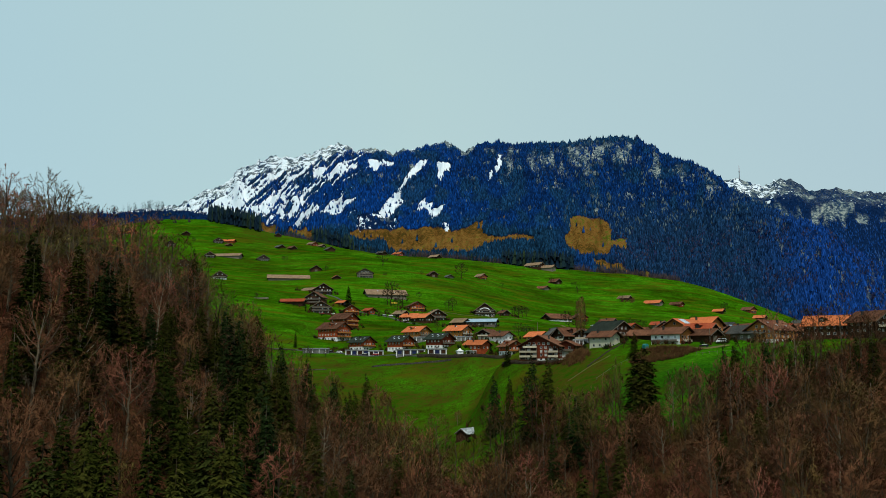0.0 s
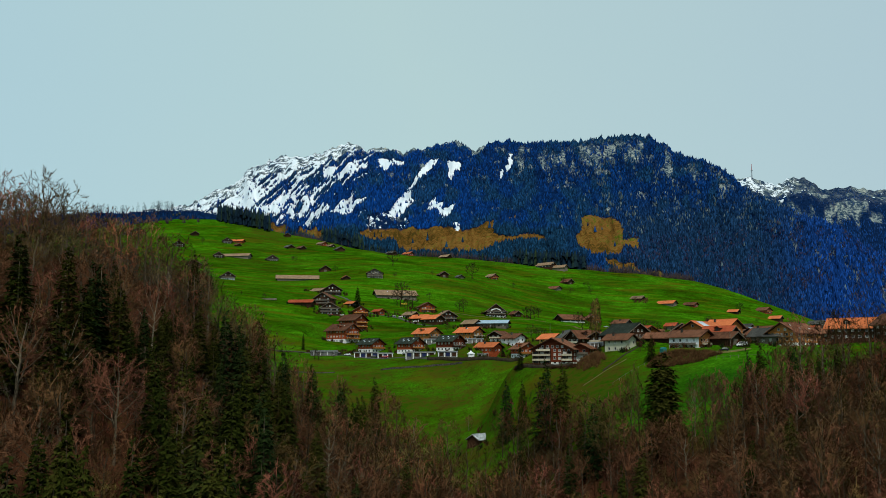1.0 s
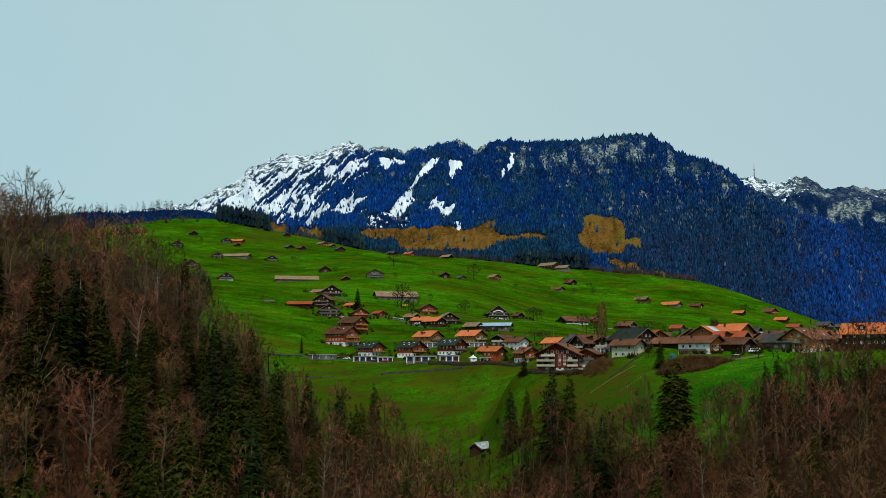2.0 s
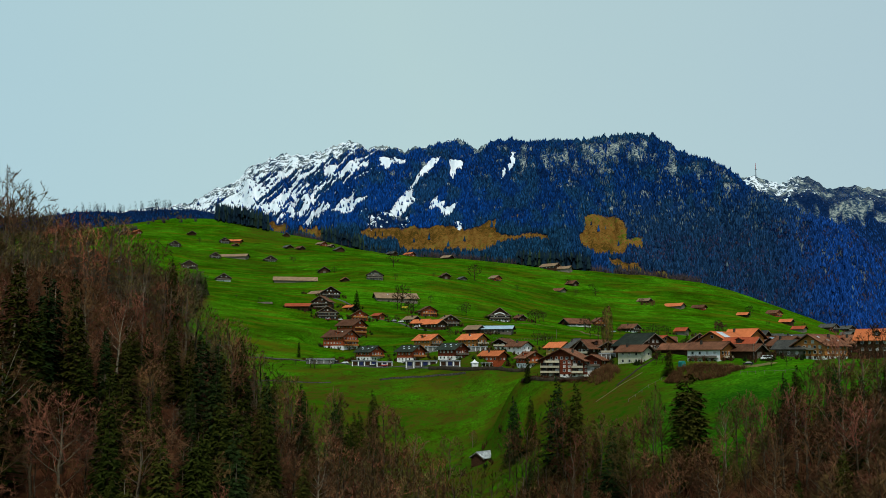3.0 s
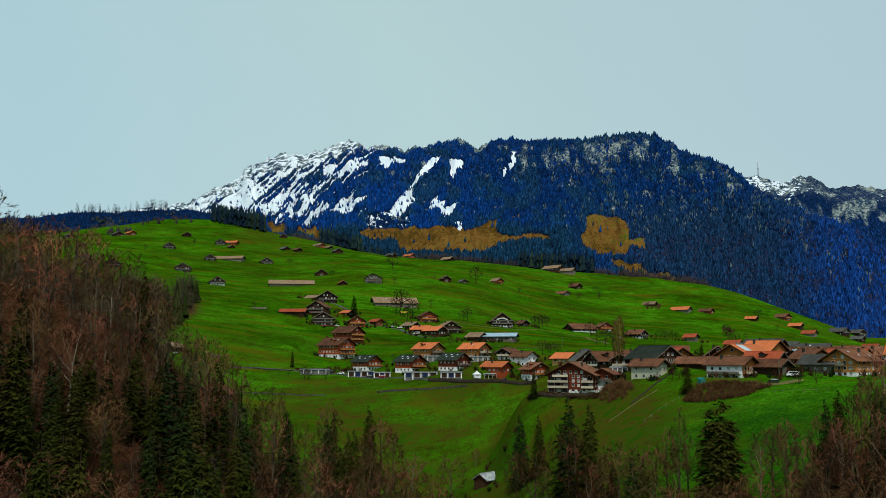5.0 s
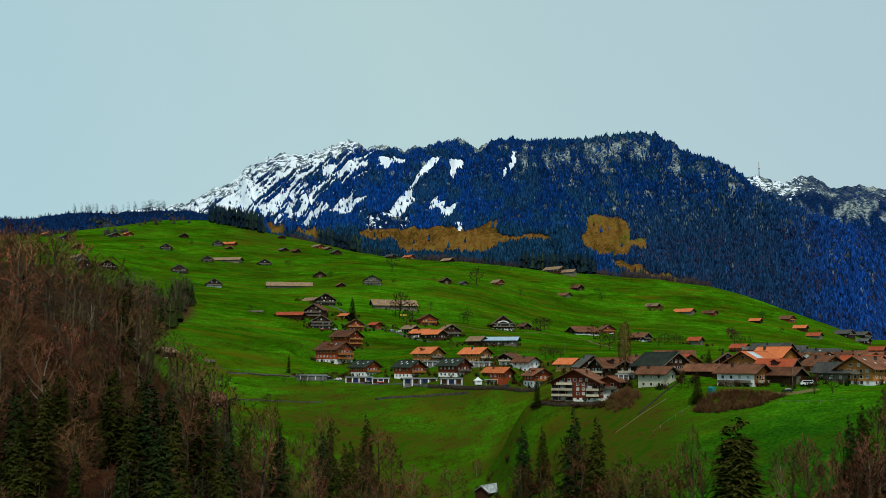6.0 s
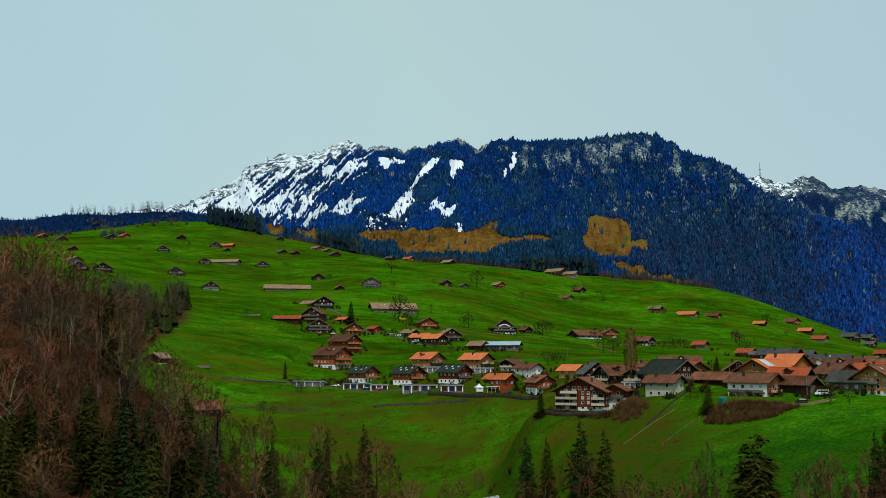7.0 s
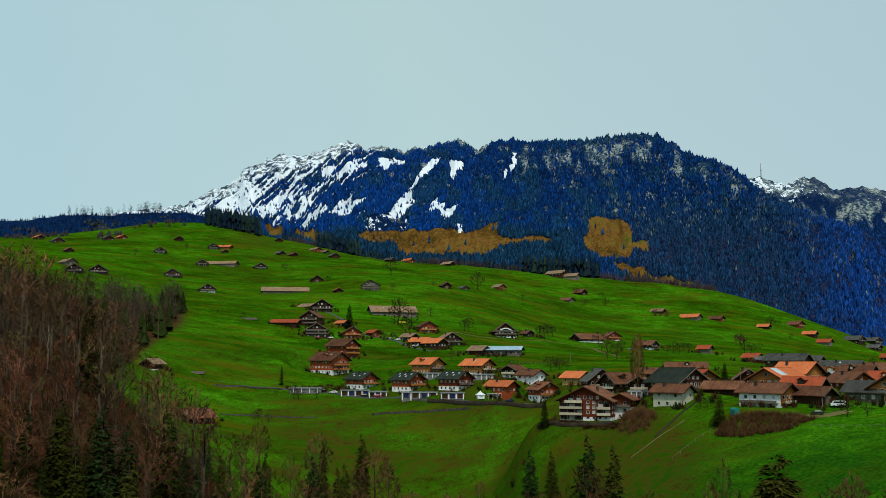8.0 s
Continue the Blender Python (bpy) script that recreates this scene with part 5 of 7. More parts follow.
WORDS = {M_WOOD_DARK: "dark timber", M_WOOD_RED: "red-brown timber", M_WOOD_MAROON: "maroon timber", M_WOOD_TAN: "honey-coloured timber", M_WOOD_GREY: "silvery timber", M_PLASTER: "white-rendered",
         M_PLASTER_GREY: "pale green rendered", M_PLASTER_OCHRE: "ochre-rendered", M_TILE_ORANGE: "orange tiled", M_TILE_BROWN: "brown tiled", M_TILE_RED: "red tiled",
         M_TILE_GREY: "dark grey slate", M_TILE_MOSS: "dark mossy slate", M_TILE_PALE: "bleached shingle", M_SHEET: "pale blue sheet-metal", M_PATCHED: "patched sheet-metal", M_STONE: "stone"}
HOUSES = "houses of the hillside village"


def wall_z(x, w, h, rise):
    return h + rise * (1 - abs(x) / (w / 2))


def house(x, y, turn, w, d, h, upper, roof, lower=None, lower_h=0.0, pitch=24, eaves=1.4, verge=1.7, storeys=2, balconies=(), windows=True, side_windows=True, chimney=True,
          skylights=0, name="chalet", extra="", doors="", near=True, sunk=0.0, arch=False, wide=False, posts=False, panels=0, shade_panels=(), clad=None):
    """A gabled house. Its gable end looks along -y before the turn; w across the gable, d along the ridge, h to the eaves."""
    rng = random.Random(int(x * 7 + y * 13))
    ob = new(name)
    ob.matrix_basis = pose(x, y, height(x, y) - sunk, 0, 0, turn)
    rise = math.tan(radians(pitch)) * w / 2
    hw, hd = w / 2, d / 2
    if lower is not None and lower_h > 0:
        part("base_wall", boxes_mesh("base_wall", [(-hw + 0.12, hw - 0.12, -hd + 0.12, hd - 0.12, -4.5, lower_h)], lower), ob, WORDS.get(lower, "") + " lower storey")
        part("wall", extrude_profile("wall", [(-hw, lower_h - 0.02), (hw, lower_h - 0.02), (hw, h), (0, h + rise), (-hw, h)], -hd, hd, upper), ob)
    else:
        lower_h = 0.0
        part("wall", extrude_profile("wall", [(-hw, -4.5), (hw, -4.5), (hw, h), (0, h + rise), (-hw, h)], -hd, hd, upper), ob)
    if clad:
        part("gable_cladding", extrude_profile("gable_cladding", [(-hw + 0.02, lower_h + 2.4), (hw - 0.02, lower_h + 2.4), (hw - 0.02, h), (0, h + rise - 0.02), (-hw + 0.02, h)], -hd - 0.05, -hd - 0.003, clad), ob, WORDS[clad] + " boards")
    t = 0.30
    ex, drop = hw + eaves, math.tan(radians(pitch)) * eaves
    prof = [(-ex, h - drop + 0.05), (0, h + rise + 0.05), (ex, h - drop + 0.05), (ex, h - drop + 0.05 + t), (0, h + rise + 0.05 + t * 1.15), (-ex, h - drop + 0.05 + t)]
    part("roof", extrude_profile("roof", prof, -hd - verge, hd + verge, roof), ob)
    part("ridge_cap", extrude_profile("ridge_cap", [(-0.22, h + rise + 0.30), (0.22, h + rise + 0.30), (0.12, h + rise + 0.52), (-0.12, h + rise + 0.52)], -hd - verge - 0.02, hd + verge + 0.02, roof), ob)
    # dark underside board puts the shade below the eaves into its colour
    part("soffit", extrude_profile("soffit", [(-ex + 0.1, h - drop - 0.02), (0, h + rise - 0.06), (ex - 0.1, h - drop - 0.02), (ex - 0.1, h - drop + 0.05), (0, h + rise + 0.02), (-ex + 0.1, h - drop + 0.05)], -hd - verge + 0.05, hd + verge - 0.05, M_WOOD_DARK), ob)
    for s in (-1, 1):
        part("bargeboard", extrude_profile("bargeboard", [(s * ex, h - drop - 0.18), (0, h + rise - 0.18), (0, h + rise + 0.20), (s * ex, h - drop + 0.22)], -hd - verge - 0.10, -hd - verge - 0.02, M_WOOD_DARK if upper is not M_WOOD_DARK else M_WOOD_GREY), ob)
    if chimney:
        cx = w * 0.18 * rng.choice((-1, 1))
        part("chimney", CHIMNEY, ob, "", pose(cx, d * rng.uniform(-0.25, 0.25), wall_z(cx, w, h, rise) + 0.8))
    for k in range(skylights):
        s = -1 if k % 2 else 1
        sx = s * hw * (0.34 + 0.30 * (k // 2 % 2) + rng.uniform(-0.04, 0.04))
        part("skylight", SKYLIGHT, ob, "", pose(sx, -hd * 0.85 + d * 0.85 * (k // 2 + 0.5) / max(1, (skylights + 1) // 2), wall_z(sx, w, h, rise) + t + 0.10, 0, s * pitch, 0))
    for k in range(panels):
        sx = hw * 0.42
        part("roof_panel", ROOF_PANEL, ob, "large pale glazed roof panel", pose(sx, -hd + 4.0 + 2.3 * k, wall_z(sx, w, h, rise) + t + 0.10, 0, pitch, 0))
    if near and storeys >= 2 and w >= 10 and skylights < 9 and rng.random() < 0.5:
        for s in (-1, 1):
            dx, dy = s * hw * 0.62, d * rng.uniform(-0.18, 0.18)
            base = wall_z(dx, w, h, rise)
            dormer = part("dormer", extrude_profile("dormer", [(-1.3, -0.8), (1.3, -0.8), (1.3, 1.5), (0, 2.2), (-1.3, 1.5)], -0.9, 2.2, upper), ob, "", pose(dx, dy, base, 0, 0, 90 * s))
            part("dormer_roof", extrude_profile("dormer_roof", [(-1.75, 1.30), (0, 2.24), (1.75, 1.30), (1.75, 1.48), (0, 2.46), (-1.75, 1.48)], -1.4, 2.4, roof), dormer)
            part("dormer_window", WINDOW[1], dormer, "", pose(0, -0.93, 0.75))
    frame_me, pane_me = WIDE_WINDOW if wide else WINDOW

    def window_at(px, py, pz, rz):
        if rz == 0 and any(z - 0.3 < pz < z + rise_z + 0.3 and w * (a - 0.5) - 0.4 < px < w * (b - 0.5) + 0.4 for z, rise_z, a, b in shade_panels):
            return
        if near:
            wob = part("window", frame_me, ob, "", pose(px, py, pz, 0, 0, rz))
            part("pane", pane_me, wob)
        else:
            part("window", FAR_WINDOW, ob, "", pose(px, py, pz, 0, 0, rz))
    if windows:
        per = h / storeys
        rows = storeys + (1 if rise > 2.6 else 0)
        gap = 2.4 if not wide else 3.2
        for s in range(rows):
            z = per * (s + 0.52)
            half = hw - 1.0 if z < h else hw * (1 - (z + 0.9 - h) / rise) - 0.4
            if half < 0.7:
                continue
            n = max(1, int(2 * half / gap))
            inset = 0.10 if z < lower_h else -0.03
            for k in range(n):
                if doors == "house" and s == 0 and k == n // 2:
                    part("door", HOUSE_DOOR, ob, "", pose((k + 0.5) / n * 2 * half - half, -hd + inset, 0.05))
                    continue
                window_at((k + 0.5) / n * 2 * half - half, -hd + inset, z, 0)
        if side_windows:
            for s in range(storeys):
                z = per * (s + 0.52)
                inset = 0.10 if z < lower_h else -0.03
                n = max(1, int((d - 1.6) / 3.0))
                for k in range(n):
                    q = (k + 0.5) / n * (d - 1.6) - (d - 1.6) / 2
                    window_at(hw - inset, q, z, 90)
                    window_at(-hw + inset, q, z, -90)
    # dark panels proud of the wall paint in the shade of recessed balconies
    for z, rise_z, a, b in shade_panels:
        mid_x, half_x = w * ((a + b) / 2 - 0.5), w * (b - a) / 2
        bay = part("loggia", boxes_mesh("loggia", [(-half_x, half_x, -0.14, 0.0, 0.0, rise_z)], M_WOOD_DARK), ob, "deep shaded balcony bay", pose(mid_x, -hd, z))
        n = max(2, round(half_x / 1.6))
        for k in range(n):
            part("pane", WIDE_WINDOW[1], bay, "", pose((k + 0.5) / n * 2 * half_x - half_x, -0.16, rise_z * 0.5))
        for k in range(n + 1):
            part("post", boxes_mesh("post", [(-0.09, 0.09, -1.25, -1.08, 0, rise_z)], M_WOOD_GREY), bay, "", pose(k / n * (2 * half_x - 0.3) - half_x + 0.15, 0, 0))
    if doors == "barn":
        part("barn_door", BARN_DOOR, ob, "", pose(0, -hd - 0.05, 0.0))
    if doors == "garage":
        for k in range(max(1, int(w / 3.4))):
            part("garage_door", GARAGE_DOOR, ob, "", pose(-hw + 1.9 + 3.3 * k, -hd - 0.02, 0.0))
    if not balconies and storeys >= 2 and windows and upper in (M_WOOD_DARK, M_WOOD_RED, M_WOOD_MAROON, M_WOOD_TAN):
        balconies = ((h / storeys + 0.1, 'front'),)
    for z, side, *span in balconies:
        if side == "front":
            a, b = span or (0.03, 0.97)
            bw, m = w * (b - a), pose(w * ((a + b) / 2 - 0.5), -hd, z)
        else:
            bw, m = d * 0.9, pose(hw if side == "right" else -hw, 0, z, 0, 0, 90 if side == "right" else -90)
        bal = part("balcony", boxes_mesh("balcony", [(-bw / 2, bw / 2, -1.45, -0.02, -0.16, 0.0)], M_WOOD_DARK), ob, "", m)
        part("railing", boxes_mesh("railing", [(-bw / 2, bw / 2, -1.47, -1.39, -0.10, 0.95)], M_CREAM if posts else (M_WOOD_TAN if upper is M_WOOD_RED else (M_CREAM if near and rng.random() < 0.5 else M_WOOD_GREY))), bal)
    if arch:
        bm = bmesh.new()
        n = 14
        for k in range(n):
            a0, a1 = math.pi * k / n, math.pi * (k + 1) / n
            o, i = hw * 0.62, hw * 0.50
            quad = [(math.cos(a0) * o, math.sin(a0) * o), (math.cos(a1) * o, math.sin(a1) * o), (math.cos(a1) * i, math.sin(a1) * i), (math.cos(a0) * i, math.sin(a0) * i)]
            f = [bm.verts.new((p, -hd - 0.9, h * 0.72 + q * 0.72)) for p, q in quad]
            b = [bm.verts.new((p, -hd - 0.3, h * 0.72 + q * 0.72)) for p, q in quad]
            for c in ((f[3], f[2], f[1], f[0]), (b[0], b[1], b[2], b[3]), (f[0], f[1], b[1], b[0]), (f[2], f[3], b[3], b[2])):
                bm.faces.new(c)
        part("gable_arch", bm_mesh("gable_arch", bm, M_WHITE), ob, "white curved gable board")
    words = f"{WORDS[upper]} {name} with {WORDS[roof]} roof"
    if lower is not None and lower is not upper and not extra:
        words += f" over {WORDS[lower]} base"
    if extra and len(words.split()) + len(extra.split()) <= 12:
        words += " " + extra
    return tagged(ob, words, "barn" if "barn" in name or "shed" in name else "house", HOUSES)


# ---- the village ----
# along the edge of the terrace
house(54.7, 518.1, -24, 22, 17, 8.0, M_WOOD_MAROON, M_TILE_BROWN, storeys=4, balconies=((1.9, 'front', 0.02, 0.46), (4.4, 'front', 0.02, 0.46), (6.9, 'front', 0.12, 0.46), (1.9, 'front', 0.74, 1.0), (4.4, 'front', 0.74, 1.0)), shade_panels=((0.0, 1.7, 0.02, 0.46), (1.95, 2.2, 0.02, 0.46), (4.45, 2.2, 0.02, 0.46), (6.95, 1.7, 0.14, 0.46), (1.95, 2.2, 0.74, 0.99), (4.45, 2.2, 0.74, 0.99)), lower=M_PLASTER, lower_h=1.2, pitch=26, eaves=1.6, verge=2.0, extra='and long balconies', posts=True, sunk=-0.4)
house(82.9, 489.2, 47, 9, 12.5, 6.2, M_PLASTER_GREY, M_TILE_BROWN, storeys=2, pitch=28, extra='above the grassy bank', sunk=1.7)
house(111.6, 464.4, 44, 12, 16, 7.2, M_PLASTER, M_TILE_BROWN, storeys=2, pitch=26, eaves=1.1, balconies=((3.4, 'left'), (3.4, 'front')), clad=M_WOOD_TAN, extra='above a hedge', sunk=2.6)
house(126.3, 496.0, -40, 13, 25, 8.8, M_WOOD_TAN, M_TILE_ORANGE, storeys=3, lower=M_PLASTER, lower_h=2.8, pitch=30, eaves=1.8, verge=2.0, balconies=((2.9, 'front'), (5.6, 'front')), panels=3, extra='and a broad gable', sunk=1.4)
house(143.3, 521.6, 36, 12, 15, 9, M_WOOD_TAN, M_TILE_ORANGE, storeys=2, pitch=33, eaves=1.5, sunk=3.0)
house(127.0, 470.1, 49, 12, 13, 4.6, M_WOOD_DARK, M_TILE_RED, name='barn', pitch=30, windows=False, chimney=False, doors='barn', eaves=1.4, sunk=0.2)
house(126.4, 459.7, 40, 9, 11, 3.6, M_WOOD_DARK, M_TILE_BROWN, name='barn', pitch=28, windows=False, chimney=False, doors='barn', sunk=0.9)
house(119.1, 511.8, -14, 11, 12, 7.5, M_WOOD_DARK, M_TILE_BROWN, pitch=34, storeys=2, extra='and a steep gable', sunk=3.0)
house(90.5, 514.2, 34, 17, 17, 5.5, M_WOOD_DARK, M_TILE_MOSS, pitch=31, storeys=2, eaves=1.8, balconies=((2.8, 'front'),), sunk=1.9)
house(102.3, 528.9, 20, 10, 14, 5.0, M_WOOD_TAN, M_TILE_RED, pitch=30, storeys=2, sunk=1.6)
house(132.4, 672.8, 78, 10, 22, 4.5, M_WOOD_DARK, M_TILE_BROWN, name='barn', pitch=28, windows=False, chimney=False, sunk=3.0)
house(105.3, 498.1, 51, 8, 14, 3.4, M_WOOD_DARK, M_TILE_BROWN, name='barn', pitch=30, windows=False, chimney=False, sunk=1.3)
house(101.6, 626.4, 45, 8, 13, 4.2, M_WOOD_DARK, M_TILE_BROWN, pitch=30, sunk=1.4)
house(73.3, 550.3, -62, 12, 15, 6.0, M_WOOD_DARK, M_TILE_BROWN, pitch=34, storeys=2, sunk=2.6)
house(69.2, 591.5, 8, 14, 12, 6.0, M_WOOD_DARK, M_TILE_GREY, pitch=38, storeys=2, verge=1.4, extra='and a steep cross gable', sunk=2.9)
house(60.4, 610.9, 43, 9, 11, 6.2, M_PLASTER_OCHRE, M_TILE_ORANGE, pitch=30, storeys=2, sunk=3.0)
house(78.3, 530.1, -20, 8, 9, 6.5, M_WOOD_DARK, M_TILE_BROWN, pitch=30, storeys=2, sunk=3.0)
house(207.4, 718.5, 47, 13, 24, 6.5, M_WOOD_DARK, M_TILE_GREY, pitch=29, storeys=2, balconies=((3.0, 'front'),), near=False)
house(235.5, 753.1, 47, 9, 12, 5.5, M_WOOD_DARK, M_TILE_GREY, pitch=29, near=False, sunk=0.6)
house(209.0, 795.3, 40, 8, 11, 4.0, M_WOOD_RED, M_TILE_RED, pitch=30, near=False, sunk=0.3)
house(217.2, 786.4, 74, 7, 15, 3.6, M_WOOD_DARK, M_TILE_GREY, name='barn', pitch=28, windows=False, chimney=False, near=False, sunk=0.4)
house(210.8, 643.7, 51, 11, 20, 5.5, M_WOOD_DARK, M_TILE_GREY, pitch=29, storeys=2, skylights=2, sunk=0.3)
house(178.4, 576.9, 55, 10, 14, 4.6, M_PLASTER_OCHRE, M_TILE_BROWN, pitch=29)
house(210.5, 621.1, 45, 11, 15, 5, M_WOOD_DARK, M_TILE_BROWN, pitch=30, sunk=1.5)
house(234.7, 659.7, 43, 11, 17, 5, M_WOOD_DARK, M_TILE_BROWN, pitch=30, sunk=0.7)
house(162.1, 514.5, 20, 13, 13, 5.2, M_WOOD_RED, M_TILE_BROWN, pitch=30, storeys=2, lower=M_PLASTER, lower_h=2.4, sunk=1.9)
house(147.9, 462.9, 43, 11, 13, 4.6, M_WOOD_GREY, M_TILE_GREY, pitch=30, storeys=1, sunk=1.1)
house(157.7, 458.6, -50, 14, 19, 6.6, M_WOOD_TAN, M_TILE_BROWN, pitch=31, storeys=3, lower=M_PLASTER, lower_h=1.8, skylights=8, balconies=((4.4, 'front', 0.3, 0.7),), sunk=1.0)
house(181.3, 518.2, 43, 12, 16, 5.5, M_WOOD_RED, M_TILE_RED, pitch=30, storeys=2, sunk=0.4)
house(164.6, 531.8, -50, 10, 14, 4.0, M_WOOD_GREY, M_SHEET, name='barn', pitch=30, windows=False, chimney=False, sunk=0.6)
house(208.9, 561.6, 45, 13, 18, 6.0, M_WOOD_DARK, M_TILE_BROWN, pitch=31, storeys=2, sunk=0.8)

# houses seen over the wood
house(194.2, 472.2, 55, 14, 26, 6.0, M_WOOD_DARK, M_TILE_ORANGE, pitch=32, storeys=2, extra='beyond the wood', sunk=-3.1)
house(202.8, 449.5, 25, 15, 16, 6.0, M_WOOD_DARK, M_TILE_BROWN, pitch=31, storeys=2, extra='beyond the wood', sunk=-3.9)

# the lower row along the road
house(-82.8, 725.4, 51, 15, 20, 9.6, M_WOOD_RED, M_TILE_BROWN, storeys=3, lower=M_PLASTER, lower_h=3.0, pitch=31, eaves=1.6, verge=1.6, balconies=((3.1, 'front'), (6.0, 'front')), skylights=3, extra='and a glazed ground floor', sunk=0.8)
house(-81.0, 780.2, 51, 14, 18, 9.8, M_WOOD_RED, M_TILE_BROWN, storeys=3, pitch=31, eaves=1.6, verge=1.6, balconies=((4.1, 'front'), (7.4, 'front')), extra='joined behind another', near=False, sunk=3.0)
house(-57.5, 678.7, 47, 12, 14, 6.4, M_WOOD_RED, M_TILE_MOSS, storeys=2, lower=M_PLASTER, lower_h=3.0, pitch=30, skylights=10, sunk=1.2)
house(-29.1, 656.7, 47, 12, 14, 7.0, M_WOOD_RED, M_TILE_MOSS, storeys=2, lower=M_PLASTER, lower_h=2.8, pitch=30, skylights=10, sunk=1.3)
house(-2.2, 633.4, 47, 12, 14, 7.0, M_WOOD_MAROON, M_TILE_MOSS, storeys=2, lower=M_PLASTER, lower_h=2.8, pitch=30, skylights=10, sunk=1.9)
house(-19.5, 715.0, 45, 12, 17, 6.6, M_WOOD_TAN, M_TILE_ORANGE, storeys=2, lower=M_PLASTER, lower_h=1.0, pitch=31, balconies=((3.2, 'right'), (3.4, 'front')), skylights=2, sunk=2.4)
house(10.8, 675.3, 47, 11, 16, 5.6, M_WOOD_TAN, M_TILE_ORANGE, storeys=2, lower=M_PLASTER, lower_h=1.0, pitch=30, balconies=((2.6, 'front'),), skylights=2, sunk=0.7)
house(22.6, 627.3, 49, 9, 14, 4.6, M_WOOD_RED, M_TILE_ORANGE, storeys=1, pitch=28, sunk=3.0)
house(31.0, 653.9, -34, 9, 11, 5.0, M_WOOD_DARK, M_TILE_BROWN, storeys=2, pitch=26, lower=M_PLASTER, lower_h=2.2, sunk=0.9)
house(38.7, 632.1, 40, 9, 13, 6.2, M_PLASTER, M_TILE_BROWN, storeys=2, pitch=28, sunk=3.0)
house(43.9, 615.6, 24, 12, 12, 6.2, M_WOOD_RED, M_TILE_BROWN, storeys=2, lower=M_PLASTER, lower_h=3.0, pitch=28, balconies=((3.0, 'front'),), sunk=3.0)
house(68.0, 515.3, -24, 9, 10, 6.0, M_WOOD_MAROON, M_TILE_BROWN, storeys=2, lower=M_PLASTER, lower_h=2.8, pitch=26, balconies=((2.9, 'front'),), chimney=False, sunk=-0.8)

# middle of the hillside
house(-58.9, 966.2, -72, 17, 40, 5.0, M_WOOD_GREY, M_TILE_PALE, name='farm_barn', pitch=30, windows=False, chimney=False, doors='barn', skylights=4, extra='with pale patches', near=False, sunk=3.0)
house(39.5, 920.4, 4, 19, 16, 5.6, M_WOOD_DARK, M_TILE_BROWN, name='farmhouse', storeys=2, pitch=36, arch=True, balconies=((2.8, 'front'), (5.2, 'front')), lower=M_PLASTER, lower_h=1.6, near=False, sunk=1.8)
house(60.1, 939.9, 30, 8, 8, 3.6, M_WOOD_DARK, M_TILE_BROWN, pitch=32, storeys=1, near=False, sunk=1.1)
house(116.1, 967.6, -60, 15, 26, 3.8, M_WOOD_DARK, M_TILE_BROWN, name='farmhouse', pitch=30, storeys=1, lower=M_PLASTER, lower_h=1.6, near=False, sunk=1.5)
house(147.2, 1028.4, 12, 13, 15, 4.4, M_WOOD_RED, M_TILE_BROWN, pitch=31, storeys=2, near=False, sunk=1.3)
house(160.6, 926.3, 43, 11, 15, 4.4, M_WOOD_DARK, M_TILE_BROWN, pitch=31, storeys=2, lower=M_PLASTER, lower_h=1.6, balconies=((2.3, 'front'),), near=False, sunk=1.5)
house(199.2, 885.9, 50, 8, 9, 4.2, M_WOOD_GREY, M_TILE_RED, name='barn', pitch=30, windows=False, chimney=False, doors='barn', near=False, sunk=0.5)
house(-25.9, 898.8, 18, 14, 13, 5.8, M_WOOD_RED, M_TILE_BROWN, storeys=2, pitch=28, balconies=((2.8, 'front'),), near=False, sunk=2.1)
house(-6.8, 835.5, 16, 15, 16, 5.4, M_WOOD_DARK, M_TILE_PALE, storeys=2, pitch=30, balconies=((2.7, 'front'),), near=False, sunk=1.3)
house(-27.9, 827.3, 49, 10, 16, 4.2, M_WOOD_DARK, M_TILE_ORANGE, pitch=28, storeys=1, near=False, sunk=1.7)
house(-17.1, 814.6, 45, 10, 15, 4.4, M_WOOD_DARK, M_TILE_ORANGE, pitch=30, storeys=1, near=False, sunk=0.4)
house(-37.7, 853.6, 45, 9, 11, 3.6, M_WOOD_DARK, M_TILE_PALE, pitch=28, storeys=1, near=False, sunk=0.9)
house(-82.5, 849.3, 14, 13, 13, 4.8, M_WOOD_RED, M_TILE_BROWN, storeys=2, pitch=30, balconies=((2.6, 'front'),), near=False, sunk=1.5)
house(-66.8, 860.0, 45, 7, 8, 3.8, M_WOOD_RED, M_TILE_RED, storeys=1, pitch=26, chimney=False, near=False, sunk=1.3)
house(-93.9, 885.4, 51, 7, 9, 3, M_WOOD_DARK, M_TILE_ORANGE, storeys=1, pitch=26, chimney=False, near=False, sunk=1.3)
house(-107.1, 832.1, 10, 17, 13, 6.2, M_WOOD_DARK, M_TILE_BROWN, storeys=2, pitch=30, balconies=((2.9, 'front'), (5.4, 'front')), near=False, sunk=2.2)
house(-116.4, 873.3, -12, 15, 14, 8.2, M_WOOD_DARK, M_TILE_BROWN, storeys=3, pitch=32, balconies=((3, 'front'), (5.6, 'front')), near=False, sunk=3.0)
house(-135.1, 855.9, 82, 9, 20, 3.4, M_WOOD_DARK, M_TILE_RED, name='open_shed', pitch=24, windows=False, chimney=False, near=False, sunk=1.0)
